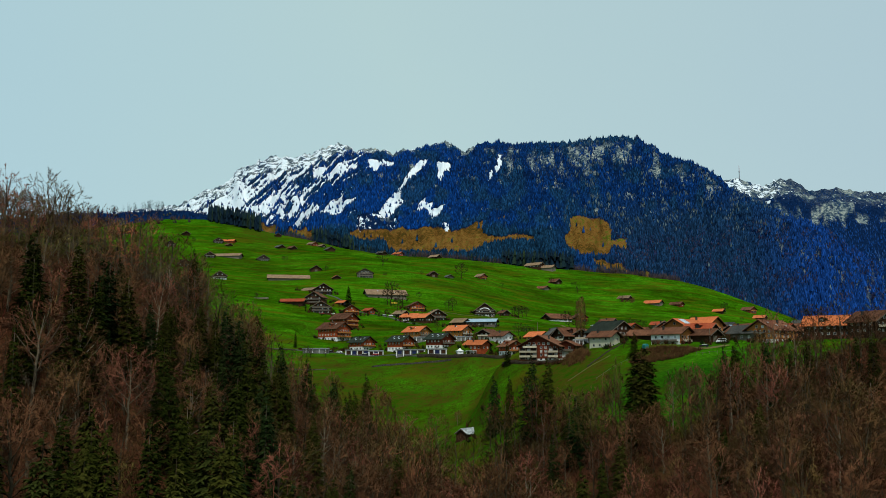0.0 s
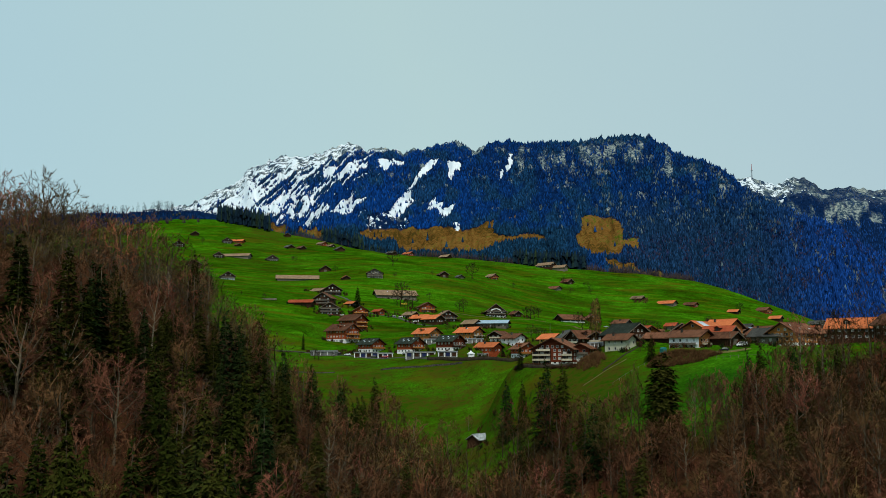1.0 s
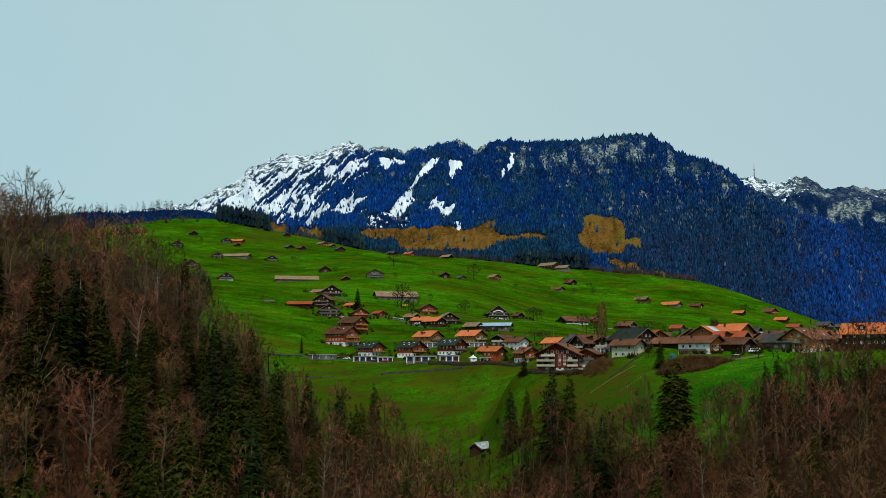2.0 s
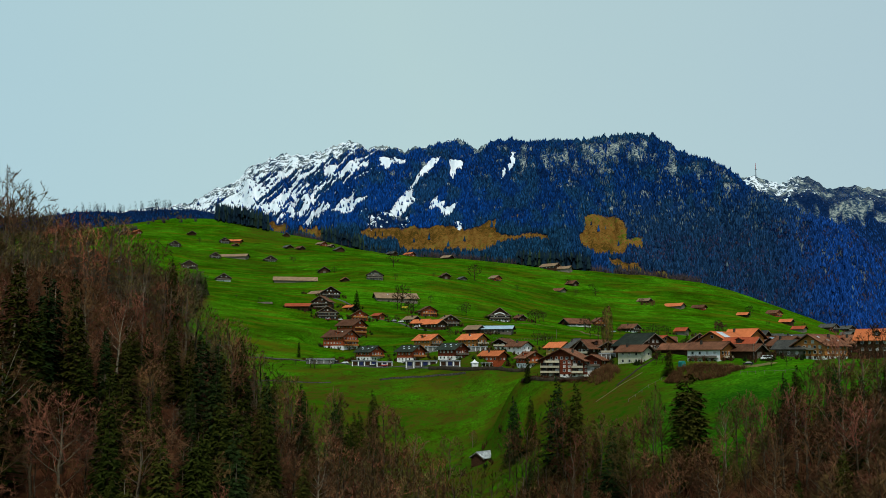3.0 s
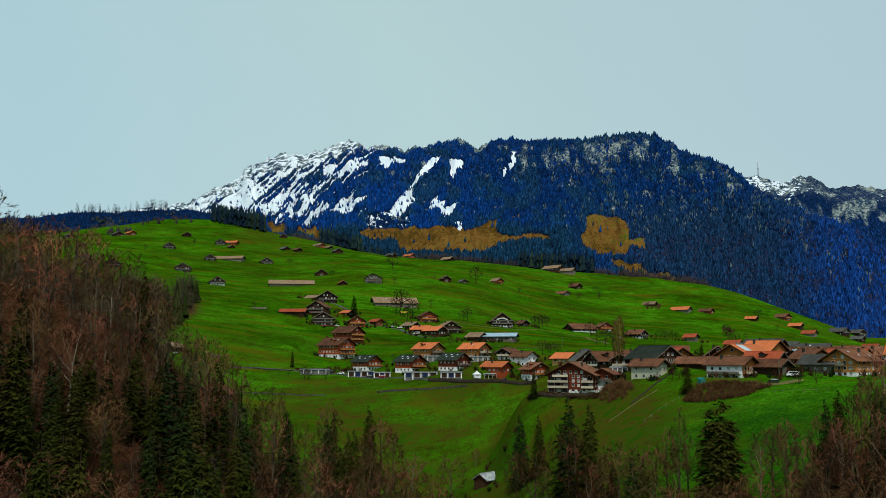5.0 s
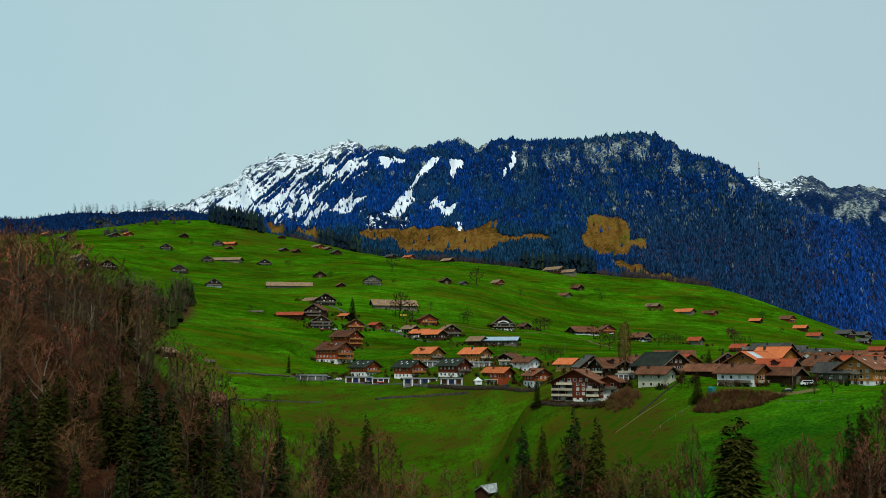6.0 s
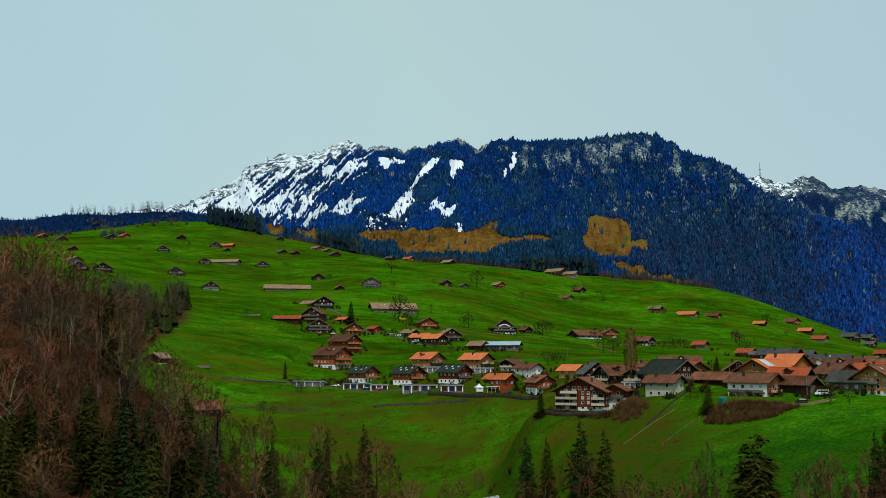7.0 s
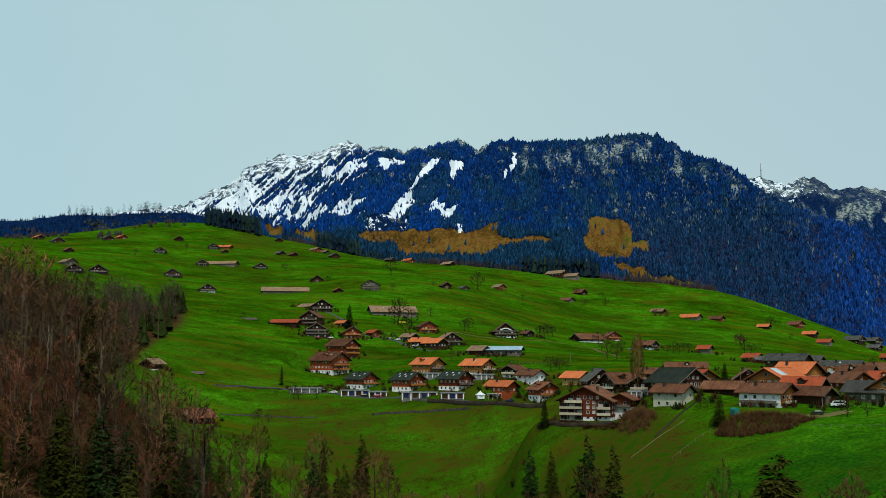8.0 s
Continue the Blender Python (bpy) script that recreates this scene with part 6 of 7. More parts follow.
house(-121.0, 951.9, 14, 18, 15, 5.6, M_WOOD_DARK, M_TILE_BROWN, storeys=2, pitch=31, balconies=((2.7, 'front'),), near=False, sunk=1.5)
house(-135.9, 973.5, 55, 10, 15, 3.4, M_WOOD_DARK, M_TILE_PALE, pitch=26, storeys=1, near=False, sunk=3.0)
house(-178.9, 1096.9, -80, 16, 46, 3.4, M_WOOD_GREY, M_TILE_PALE, name='long_barn', pitch=26, windows=False, chimney=False, near=False, sunk=2.1)
house(-90.7, 1103.5, 4, 18, 14, 6.0, M_WOOD_GREY, M_TILE_PALE, name='farmhouse', storeys=3, pitch=28, balconies=((2.0, 'front'), (4.0, 'front')), near=False, sunk=1.8)
house(-161.7, 1198.7, 16, 13, 12, 4.0, M_WOOD_DARK, M_TILE_BROWN, name='barn', pitch=32, windows=False, chimney=False, doors='barn', near=False, sunk=1.8)
house(-122.5, 1083.5, 20, 8, 8, 2.6, M_WOOD_DARK, M_TILE_RED, name='hay_shed', pitch=30, windows=False, chimney=False, near=False, sunk=1.2)
house(-13.5, 1180.8, 20, 11, 11, 4.0, M_WOOD_DARK, M_TILE_BROWN, name='barn', pitch=32, windows=False, chimney=False, doors='barn', near=False, sunk=1.6)
house(49.9, 1245.3, 40, 11, 11, 4.4, M_WOOD_RED, M_TILE_PALE, pitch=30, storeys=2, near=False, sunk=2.3)
house(7.0, 1191.9, 30, 9, 9, 2.0, M_WOOD_GREY, M_TILE_GREY, name='hay_shed', pitch=28, windows=False, chimney=False, near=False, sunk=1.6)
house(154.1, 1301.0, 40, 12, 12, 4.2, M_WOOD_DARK, M_TILE_BROWN, name='barn', pitch=32, windows=False, chimney=False, doors='barn', near=False, sunk=2.3)
house(131.6, 1254.7, 40, 10, 16, 2.8, M_WOOD_GREY, M_TILE_BROWN, name='barn', pitch=30, windows=False, chimney=False, near=False, sunk=2.5)
house(266.9, 1205.1, 47, 11, 22, 4.0, M_WOOD_GREY, M_TILE_ORANGE, name='barn', pitch=30, windows=False, chimney=False, doors='barn', near=False, sunk=3.0)
house(296.5, 1205.3, 45, 9, 15, 3.6, M_WOOD_RED, M_TILE_BROWN, pitch=30, storeys=1, near=False, sunk=2.2)
house(235.8, 1231.1, 50, 10, 14, 3.6, M_WOOD_DARK, M_TILE_PALE, name='barn', pitch=30, windows=False, chimney=False, near=False, sunk=2.2)
house(344.6, 1187.8, 50, 8, 11, 3.6, M_WOOD_DARK, M_TILE_ORANGE, name='barn', pitch=30, windows=False, chimney=False, near=False, sunk=1.5)
house(397.3, 1236.4, 34, 12, 15, 4.2, M_WOOD_RED, M_TILE_BROWN, pitch=30, storeys=2, near=False, sunk=1.8)
house(396.2, 1188.4, 48, 10, 13, 4.0, M_WOOD_DARK, M_TILE_ORANGE, name='barn', pitch=30, windows=False, chimney=False, near=False, sunk=1.3)
house(395.8, 1145.9, 46, 10, 13, 4.2, M_WOOD_GREY, M_TILE_RED, name='barn', pitch=30, windows=False, chimney=False, near=False, sunk=1.3)
house(457.3, 1218.0, 30, 13, 20, 4.8, M_WOOD_DARK, M_TILE_GREY, storeys=2, pitch=31, balconies=((2.6, 'front'),), near=False, sunk=2.3)
house(494.0, 1253.3, 24, 12, 16, 4.8, M_WOOD_DARK, M_TILE_GREY, storeys=2, pitch=31, near=False, sunk=0.8)
house(469.4, 1193.1, 40, 10, 12, 3.4, M_WOOD_DARK, M_TILE_GREY, pitch=30, storeys=1, near=False, sunk=0.6)
house(439.2, 1090.0, 45, 11, 14, 4.5, M_WOOD_DARK, M_TILE_RED, pitch=30, storeys=1, near=False, sunk=0.8)

# upper farms
house(135.8, 1402.8, 47, 14, 26, 4.0, M_WOOD_DARK, M_TILE_PALE, name='farmhouse', pitch=30, storeys=1, near=False)
house(153.7, 1392.8, 55, 12, 22, 3.6, M_WOOD_GREY, M_TILE_PALE, name='barn', pitch=30, windows=False, chimney=False, near=False)
house(-321.4, 1301.6, 14, 13, 13, 4.4, M_WOOD_DARK, M_TILE_BROWN, pitch=32, storeys=2, near=False, sunk=2.0)
house(-301.6, 1319.6, 80, 12, 40, 3.6, M_WOOD_GREY, M_TILE_PALE, name='long_barn', pitch=28, windows=False, chimney=False, near=False, sunk=2.1)
house(-252.5, 1321.4, 20, 16, 16, 4.2, M_WOOD_DARK, M_TILE_PALE, storeys=2, pitch=30, balconies=((2.2, 'front'),), near=False, sunk=2.2)
house(-250.2, 1443.4, 40, 11, 13, 3.4, M_WOOD_DARK, M_TILE_GREY, name='barn', pitch=30, windows=False, chimney=False, near=False, sunk=2.9)
house(-229.3, 1428.8, 40, 9, 12, 3.4, M_WOOD_DARK, M_TILE_BROWN, name='barn', pitch=32, windows=False, chimney=False, near=False, sunk=1.9)
house(-274.1, 1559.9, 20, 10, 10, 4, M_WOOD_DARK, M_TILE_BROWN, name='barn', pitch=32, windows=False, chimney=False, near=False, sunk=2.3)
house(-173.1, 1435.1, 30, 13, 14, 3.6, M_WOOD_DARK, M_TILE_GREY, name='barn', pitch=30, windows=False, chimney=False, near=False, sunk=1.9)
house(-207.6, 1495.0, 45, 10, 16, 4, M_WOOD_RED, M_TILE_PALE, pitch=30, storeys=1, near=False, sunk=2.4)
house(-192.8, 1490.9, 45, 8, 11, 3, M_WOOD_DARK, M_TILE_PALE, pitch=30, storeys=1, near=False, sunk=1.9)
house(-320.9, 1177.5, 14, 17, 15, 5.6, M_WOOD_DARK, M_TILE_PALE, storeys=2, pitch=30, balconies=((2.6, 'front'),), near=False, sunk=2.2)
house(-250.0, 1055.6, 22, 15, 13, 4.4, M_WOOD_DARK, M_TILE_BROWN, storeys=2, pitch=32, lower=M_PLASTER, lower_h=1.8, near=False, sunk=1.5)
house(-394.0, 1362.3, 14, 14, 14, 4.8, M_WOOD_DARK, M_TILE_PALE, storeys=2, pitch=32, near=False, sunk=2.4)
house(-341.6, 1433.4, 14, 14, 14, 4.8, M_WOOD_DARK, M_TILE_PALE, storeys=2, pitch=31, near=False, sunk=2.8)
house(-328.2, 1443.7, 78, 9, 18, 3.6, M_WOOD_RED, M_TILE_ORANGE, pitch=28, storeys=1, near=False, sunk=1.8)
house(-320.9, 1408.2, 40, 8, 9, 2.6, M_WOOD_DARK, M_TILE_BROWN, name='hay_shed', pitch=30, windows=False, chimney=False, near=False, sunk=2.1)
house(-402.9, 1472.5, 30, 11, 11, 4.4, M_WOOD_DARK, M_TILE_BROWN, name='barn', pitch=30, windows=False, chimney=False, near=False, sunk=2.5)
house(-558.5, 1422.5, 40, 15, 16, 4.0, M_WOOD_DARK, M_TILE_GREY, pitch=32, storeys=1, near=False, sunk=2.6)
house(-613.0, 1485.6, 45, 11, 15, 4.0, M_WOOD_DARK, M_TILE_ORANGE, pitch=30, storeys=1, near=False, sunk=1.8)
house(-487.7, 1290.7, 40, 10, 10, 3.6, M_WOOD_DARK, M_TILE_BROWN, name='barn', pitch=32, windows=False, chimney=False, near=False, sunk=1.4)
house(-501.1, 1457.8, 40, 13, 14, 4.4, M_WOOD_DARK, M_TILE_GREY, pitch=30, storeys=1, near=False, sunk=2.4)
house(-483.7, 1463.6, 45, 10, 15, 4.0, M_WOOD_RED, M_TILE_ORANGE, pitch=30, storeys=1, near=False, sunk=1.8)
house(-383.7, 1056.2, 18, 16, 15, 5, M_WOOD_DARK, M_TILE_BROWN, storeys=2, pitch=31, near=False, sunk=2.7)
house(-368.7, 1081.3, 16, 17, 15, 4.6, M_WOOD_DARK, M_TILE_BROWN, storeys=2, pitch=32, near=False, sunk=1.9)
house(-417.0, 1119.4, 50, 12, 16, 4.5, M_WOOD_GREY, M_TILE_PALE, pitch=30, storeys=1, near=False, sunk=2.2)
house(-94.7, 1449.3, 50, 10, 12, 3.8, M_WOOD_DARK, M_TILE_GREY, name='barn', pitch=30, windows=False, chimney=False, near=False, sunk=1.0)
house(-70.4, 1474.2, 49, 9, 14, 3.6, M_WOOD_RED, M_TILE_ORANGE, pitch=30, storeys=1, near=False, sunk=1.7)
house(-12.3, 1450.8, 50, 11, 15, 3.6, M_WOOD_DARK, M_TILE_PALE, name='barn', pitch=30, windows=False, chimney=False, near=False, sunk=2.4)
house(28.7, 765.8, 76, 11, 28, 4.2, M_WOOD_GREY, M_SHEET, name='cattle_shed', pitch=20, storeys=1, wide=True, chimney=False, near=False, sunk=0.8)
house(14.1, 766.0, 49, 9, 11, 4, M_WOOD_DARK, M_TILE_PALE, name='barn', pitch=30, windows=False, chimney=False, near=False, sunk=0.9)

# at the edge of the wood
house(-177.0, 663.4, -20, 8.5, 9, 4.2, M_WOOD_DARK, M_TILE_PALE, name='barn', pitch=30, windows=False, chimney=False, lower=M_PLASTER, lower_h=0.9, sunk=2.2)
house(-131.2, 588.9, -40, 12, 14, 3.6, M_WOOD_DARK, M_TILE_BROWN, name='farmhouse', pitch=30, storeys=1, extra='in a hollow', sunk=1.6)
house(12.6, 495.5, -38, 7, 10, 3.4, M_WOOD_DARK, M_PATCHED, name='barn', pitch=32, windows=False, chimney=False, eaves=0.7, verge=0.8, extra='at the meadow foot', sunk=1.6)

# ---- roads, walls, fences ----
M_STONE_PALE = surface("weathered_garage_render", (0.10, 0.10, 0.095), (0.26, 0.26, 0.24), 0.4, 3.0)
M_DIRT = surface("brown_earth", (0.070, 0.045, 0.018), (0.130, 0.085, 0.035), 0.3, 3.0)
M_DARKSTONE = surface("dark_stone_and_planks", (0.014, 0.011, 0.007), (0.060, 0.048, 0.030), 0.6, 4.0, bump=0.5, depth=0.1)


def along(points, step):
    """Points and headings at even steps along a smooth line."""
    p = np.array(points, float)
    t = np.concatenate([[0], np.cumsum(np.hypot(*np.diff(p, axis=0).T))])
    s = np.linspace(0, t[-1], max(3, int(t[-1] / step)))
    x, y = np.interp(s, t, p[:, 0]), np.interp(s, t, p[:, 1])
    for _ in range(3):
        x[1:-1], y[1:-1] = (x[:-2] + 2 * x[1:-1] + x[2:]) / 4, (y[:-2] + 2 * y[1:-1] + y[2:]) / 4
    dx, dy = np.gradient(x), np.gradient(y)
    n = np.hypot(dx, dy)
    return x, y, dx / n, dy / n


def ribbon(name, points, width, material, label):
    """A road or path: a slab with a kerb's thickness, laid along the ground."""
    x, y, dx, dy = along(points, 2.0)
    offs = np.linspace(-0.5, 0.5, 5) * width
    X, Y = x[:, None] - dy[:, None] * offs, y[:, None] + dx[:, None] * offs
    Z = ground(X.ravel(), Y.ravel()).reshape(X.shape)
    Z = Z * 0.4 + Z.mean(1, keepdims=True) * 0.6
    top = Z + 0.16
    low = Z - 0.9
    cols = [(X[:, 0], Y[:, 0], low[:, 0])] + [(X[:, k], Y[:, k], top[:, k]) for k in range(5)] + [(X[:, 4], Y[:, 4], low[:, 4])]
    v = np.stack([np.column_stack(c) for c in cols], 1).reshape(-1, 3)
    return tagged(new(name, fast_mesh(name, v, sheet(len(x), 7), material)), label, "road", kind="structure")


def wall_run(name, points, tall, thick, material, label):
    """A wall that follows the ground, with an uneven coping."""
    x, y, dx, dy = along(points, 1.2)
    rng = np.random.default_rng(len(x))
    z = ground(x, y)
    top = z + tall * (1 + rng.normal(0, 0.06, len(x)))
    half = thick / 2
    loops = [(-half, z - 1.2), (-half * 0.9, top), (half * 0.9, top), (half, z - 1.2)]
    v = np.stack([np.column_stack([x - dy * o, y + dx * o, h]) for o, h in loops], 1).reshape(-1, 3)
    i = np.arange(len(x) - 1)[:, None] * 4
    f = np.concatenate([np.concatenate([i + k, i + (k + 1) % 4, i + 4 + (k + 1) % 4, i + 4 + k], 1) for k in range(4)])
    e = (len(x) - 1) * 4
    f = np.concatenate([f, [[3, 2, 1, 0], [e, e + 1, e + 2, e + 3]]])
    return tagged(new(name, fast_mesh(name, v, f, material)), label, "wall", kind="structure")


POST = boxes_mesh("post", [(-0.07, 0.07, -0.07, 0.07, -0.5, 1.25)], M_WOOD_GREY, 0.02)


def fence(points, label):
    x, y, dx, dy = along(points, 3.2)
    z = ground(x, y)
    ob = new("fence")
    ob.location = (x[0], y[0], z[0])
    for k in range(len(x)):
        part("post", POST, ob, "", pose(x[k] - x[0], y[k] - y[0], z[k] - z[0]))
        if k:
            a, b = Vector((x[k - 1] - x[0], y[k - 1] - y[0], z[k - 1] - z[0] + 1.0)), Vector((x[k] - x[0], y[k] - y[0], z[k] - z[0] + 1.0))
            w = Twigs()
            w.stem(a, b, 0.035, 0.035, 4)
            part("rail", w.mesh("rail", M_WOOD_GREY), ob)
    return tagged(ob, label, "fence")


# ---- garden trees ----
ORCHARD_KINDS = [bare_tree_meshes(31, 10, 0.42, clear=0.22, limbs=10, forks=6, twigs=11, wide=0.13, twig_m=M_ORCHARD, bark_m=M_ORCHARD, long=0.6, trunk_r=0.22),
                 bare_tree_meshes(32, 10, 0.40, clear=0.25, limbs=10, forks=6, twigs=11, wide=0.13, twig_m=M_ORCHARD, bark_m=M_ORCHARD, long=0.6, trunk_r=0.2),
                 bare_tree_meshes(33, 10, 0.46, clear=0.16, limbs=10, forks=6, twigs=11, wide=0.13, twig_m=M_ORCHARD, bark_m=M_ORCHARD, long=0.6, trunk_r=0.22)]
ORCHARD = [tree_thing("fruit_tree", m, "small leafless fruit tree on the green meadow", group="meadow fruit trees") for m in ORCHARD_KINDS]


def orchard(x, y, tall, squat=1.0):
    set_tree(ORCHARD[int(x * 3 + y) % 3], x, y, tall / 10.0, (x * 37) % 360, squat=squat)


def poplar(x, y, tall):
    m = bare_tree_meshes(41, 26, 0.115, clear=0.05, limbs=34, forks=7, twigs=18, wide=0.10, twig_m=M_POPLAR, long=0.8, trunk_r=0.3)
    ob = tree_thing("poplar_tree", m, "tall narrow leafless poplar with ochre twigs", group="")
    ob.matrix_basis = pose(x, y, height(x, y) - 0.3)
    ob.scale = (tall / 26,) * 3


# ---- vehicles ----
def wheel_mesh():
    bm = bmesh.new()
    bmesh.ops.create_cone(bm, cap_ends=True, segments=14, radius1=0.33, radius2=0.33, depth=0.22, matrix=Matrix.Rotation(radians(90), 4, "Y"))
    return bm_mesh("wheel", bm, M_RUBBER, 0.03)


WHEEL = wheel_mesh()


def vehicle(name, x, y, turn, paint_m, profile, glass, wide, base, label):
    ob = new(name)
    ob.matrix_basis = pose(x, y, height(x, y) + 0.22, 0, 0, turn)
    body = extrude_profile("body", profile, -wide / 2, wide / 2, paint_m)
    part("body", body, ob, "", pose(0, 0, 0, 0, 0, 90))
    part("window_band", extrude_profile("window_band", glass, -wide / 2 - 0.012, wide / 2 + 0.012, M_GLASS), ob, "dark glass", pose(0, 0, 0, 0, 0, 90))
    for s in (-1, 1):
        for q in (-base / 2, base / 2):
            part("wheel", WHEEL, ob, "", pose(s * (wide / 2 - 0.08), q, 0.33))
    return tagged(ob, label, "vehicle", "parked vehicles")


def car(x, y, turn, paint_m):
    prof = [(-2.1, 0.35), (2.1, 0.35), (2.15, 0.75), (1.2, 0.95), (0.6, 1.45), (-1.1, 1.48), (-1.9, 1.0), (-2.15, 0.9)]
    glass = [(1.05, 0.98), (0.55, 1.38), (-1.05, 1.40), (-1.65, 1.02)]
    shade = {M_WHITE: "white", M_CAR_SILVER: "silver", M_CAR_DARK: "dark", M_RED_PAINT: "red", M_BLUE: "blue"}[paint_m]
    return vehicle("car", x, y, turn, paint_m, prof, glass, 1.75, 2.6, f"small {shade} car parked beside the village houses")


def van(x, y, turn, paint_m):
    prof = [(-2.4, 0.35), (2.4, 0.35), (2.45, 0.9), (1.9, 1.2), (1.4, 2.0), (-2.35, 2.05), (-2.45, 0.9)]
    glass = [(1.75, 1.22), (1.35, 1.85), (-1.9, 1.88), (-1.9, 1.25)]
    return vehicle("van", x, y, turn, paint_m, prof, glass, 1.9, 3.0, "white delivery van parked in a farmyard")


# ---- small buildings ----
def garages(x, y, turn, w, doors):
    ob = new("garage")
    ob.matrix_basis = pose(x, y, height(x, y) - 0.1, 0, 0, turn)
    part("wall", boxes_mesh("wall", [(-w / 2, w / 2, -3, 3, -3, 2.5)], M_STONE_PALE), ob)
    part("roof_slab", boxes_mesh("roof_slab", [(-w / 2 - 0.4, w / 2 + 0.4, -3.6, 3.3, 2.5, 2.75)], M_CONCRETE, 0.05), ob)
    part("parapet_rail", boxes_mesh("parapet_rail", [(-w / 2 - 0.3, w / 2 + 0.3, -3.5, -3.42, 2.75, 3.3)], M_METAL), ob)
    for k in range(doors):
        part("garage_door", GARAGE_DOOR if (k + int(w)) % 2 else DARK_BAY_DOOR, ob, "blue door" if (k + int(w)) % 2 else "dark brown door", pose(-w / 2 + (k + 0.5) * w / doors, -3.03, 0.1))
    for k in range(doors + 1 if doors else 0):
        part("pillar", boxes_mesh("pillar", [(-0.28, 0.28, -0.25, 0.05, -1.5, 2.5)], M_PLASTER), ob, "white pillar", pose(-w / 2 + 0.3 + k * (w - 0.6) / doors, -3.05, 0))
    if not doors:
        for k in range(4):
            part("column", boxes_mesh("column", [(-0.2, 0.2, -0.2, 0.2, 0, 2.5)], M_WHITE), ob, "", pose(-w / 2 + (k + 0.5) * w / 4, -3.3, 0))
    return tagged(ob, "flat-roofed garage with white pillars and blue doors by the road" if doors else "grey flat-roofed terrace building with columns by the road", "garage", HOUSES)


def party_tent(x, y, turn):
    ob = new("party_tent")
    ob.matrix_basis = pose(x, y, height(x, y), 0, 0, turn)
    bm = bmesh.new()
    rings = []
    for r, z in ((2.7, 2.1), (2.75, 2.35), (1.5, 3.0), (0.6, 3.7), (0.12, 4.4)):
        rings.append([bm.verts.new((r * math.cos(a), r * math.sin(a), z)) for a in np.radians(np.arange(45, 405, 45.0))])
    for a, b in zip(rings, rings[1:]):
        for k in range(8):
            bm.faces.new((a[k], a[(k + 1) % 8], b[(k + 1) % 8], b[k]))
    bm.faces.new(rings[-1])
    part("canopy", bm_mesh("canopy", bm, M_WHITE), ob, "white peaked canopy")
    for s, q in ((-1, -1), (1, -1), (1, 1), (-1, 1)):
        part("pole", boxes_mesh("pole", [(-0.05, 0.05, -0.05, 0.05, -0.3, 2.2)], M_METAL), ob, "", pose(s * 1.85, q * 1.85, 0))
    for s in (0, 90, 180):
        part("side_sheet", boxes_mesh("side_sheet", [(-1.8, 1.8, -0.02, 0.02, 0.1, 2.15)], M_WHITE), ob, "", pose(0, 0, 0, 0, 0, s) @ pose(0, 1.88, 0))
    return tagged(ob, "white peaked party tent on a terrace", "tent")


def awning(x, y, turn, w):
    ob = new("carport")
    ob.matrix_basis = pose(x, y, height(x, y), 0, 0, turn)
    part("roof", boxes_mesh("roof", [(-w / 2, w / 2, -2, 2, 2.5, 2.65)], M_WHITE, 0.03), ob)
    part("back_wall", boxes_mesh("back_wall", [(-w / 2, w / 2, 1.8, 1.95, -1, 2.5)], M_PLASTER), ob)
    for k in range(4):
        part("post", boxes_mesh("post", [(-0.06, 0.06, -0.06, 0.06, -0.5, 2.5)], M_WHITE), ob, "", pose(-w / 2 + 0.2 + k * (w - 0.4) / 3, -1.8, 0))
    return tagged(ob, "white open carport beside a red house", "carport")


def tarp_hut(x, y, turn):
    ob = new("tarpaulin_shelter")
    ob.matrix_basis = pose(x, y, height(x, y) - 0.1, 0, 0, turn)
    part("cover", extrude_profile("cover", [(-1.0, 0), (1.0, 0), (1.0, 1.9), (0.5, 2.5), (-0.5, 2.5), (-1.0, 1.9)], -1.3, 1.3, M_TARP), ob)
    return tagged(ob, "turquoise tarpaulin shelter beside a white house", "shelter")


def log_mesh(name, long, material):
    bm = bmesh.new()
    bmesh.ops.create_cone(bm, cap_ends=True, segments=9, radius1=0.24, radius2=0.21, depth=long, matrix=Matrix.Rotation(radians(90), 4, "X"))
    return bm_mesh(name, bm, material)


def log_pile(x, y, turn, long, material=None):
    ob = new("log_pile")
    ob.matrix_basis = pose(x, y, height(x, y) - 0.25, 0, 0, turn)
    me = log_mesh("log", long, material or M_WOOD_GREY)
    for row in range(4):
        for k in range(5 - row):
            part("log", me, ob, "", pose((k + row / 2 - 2) * 0.46, 0, 0.24 + row * 0.40))
    return tagged(ob, "stack of long weathered logs on the meadow" if material is None else "stack of yellow covered bales by a barn", "logs")


def utility_pole(x, y, tall):
    ob = new("utility_pole")
    ob.matrix_basis = pose(x, y, height(x, y) - 0.4, 0, 0, (x * 3) % 40)
    w = Twigs()
    w.stem((0, 0, 0), (0, 0, tall + 0.4), 0.16, 0.10, 7)
    part("shaft", w.mesh("shaft", M_WOOD_GREY), ob)
    part("crossarm", boxes_mesh("crossarm", [(-0.9, 0.9, -0.06, 0.06, tall - 0.5, tall - 0.36)], M_WOOD_DARK), ob)
    return tagged(ob, "weathered wooden utility pole among the houses", "pole", "utility poles")


def scrub(name, zone, count, material, label, seed, low, high):
    rng = np.random.default_rng(seed)
    z = np.array(zone)
    pts = []
    while len(pts) < count:
        p = z.min(0) + rng.random(2) * (z.max(0) - z.min(0))
        if inside(zone, p[0], p[1]):
            pts.append(p)
    p = np.array(pts)
    brush_field(name, np.column_stack([p, ground(p[:, 0], p[:, 1])]), material, label, seed, low, high, 44, 2.1, 0.06)


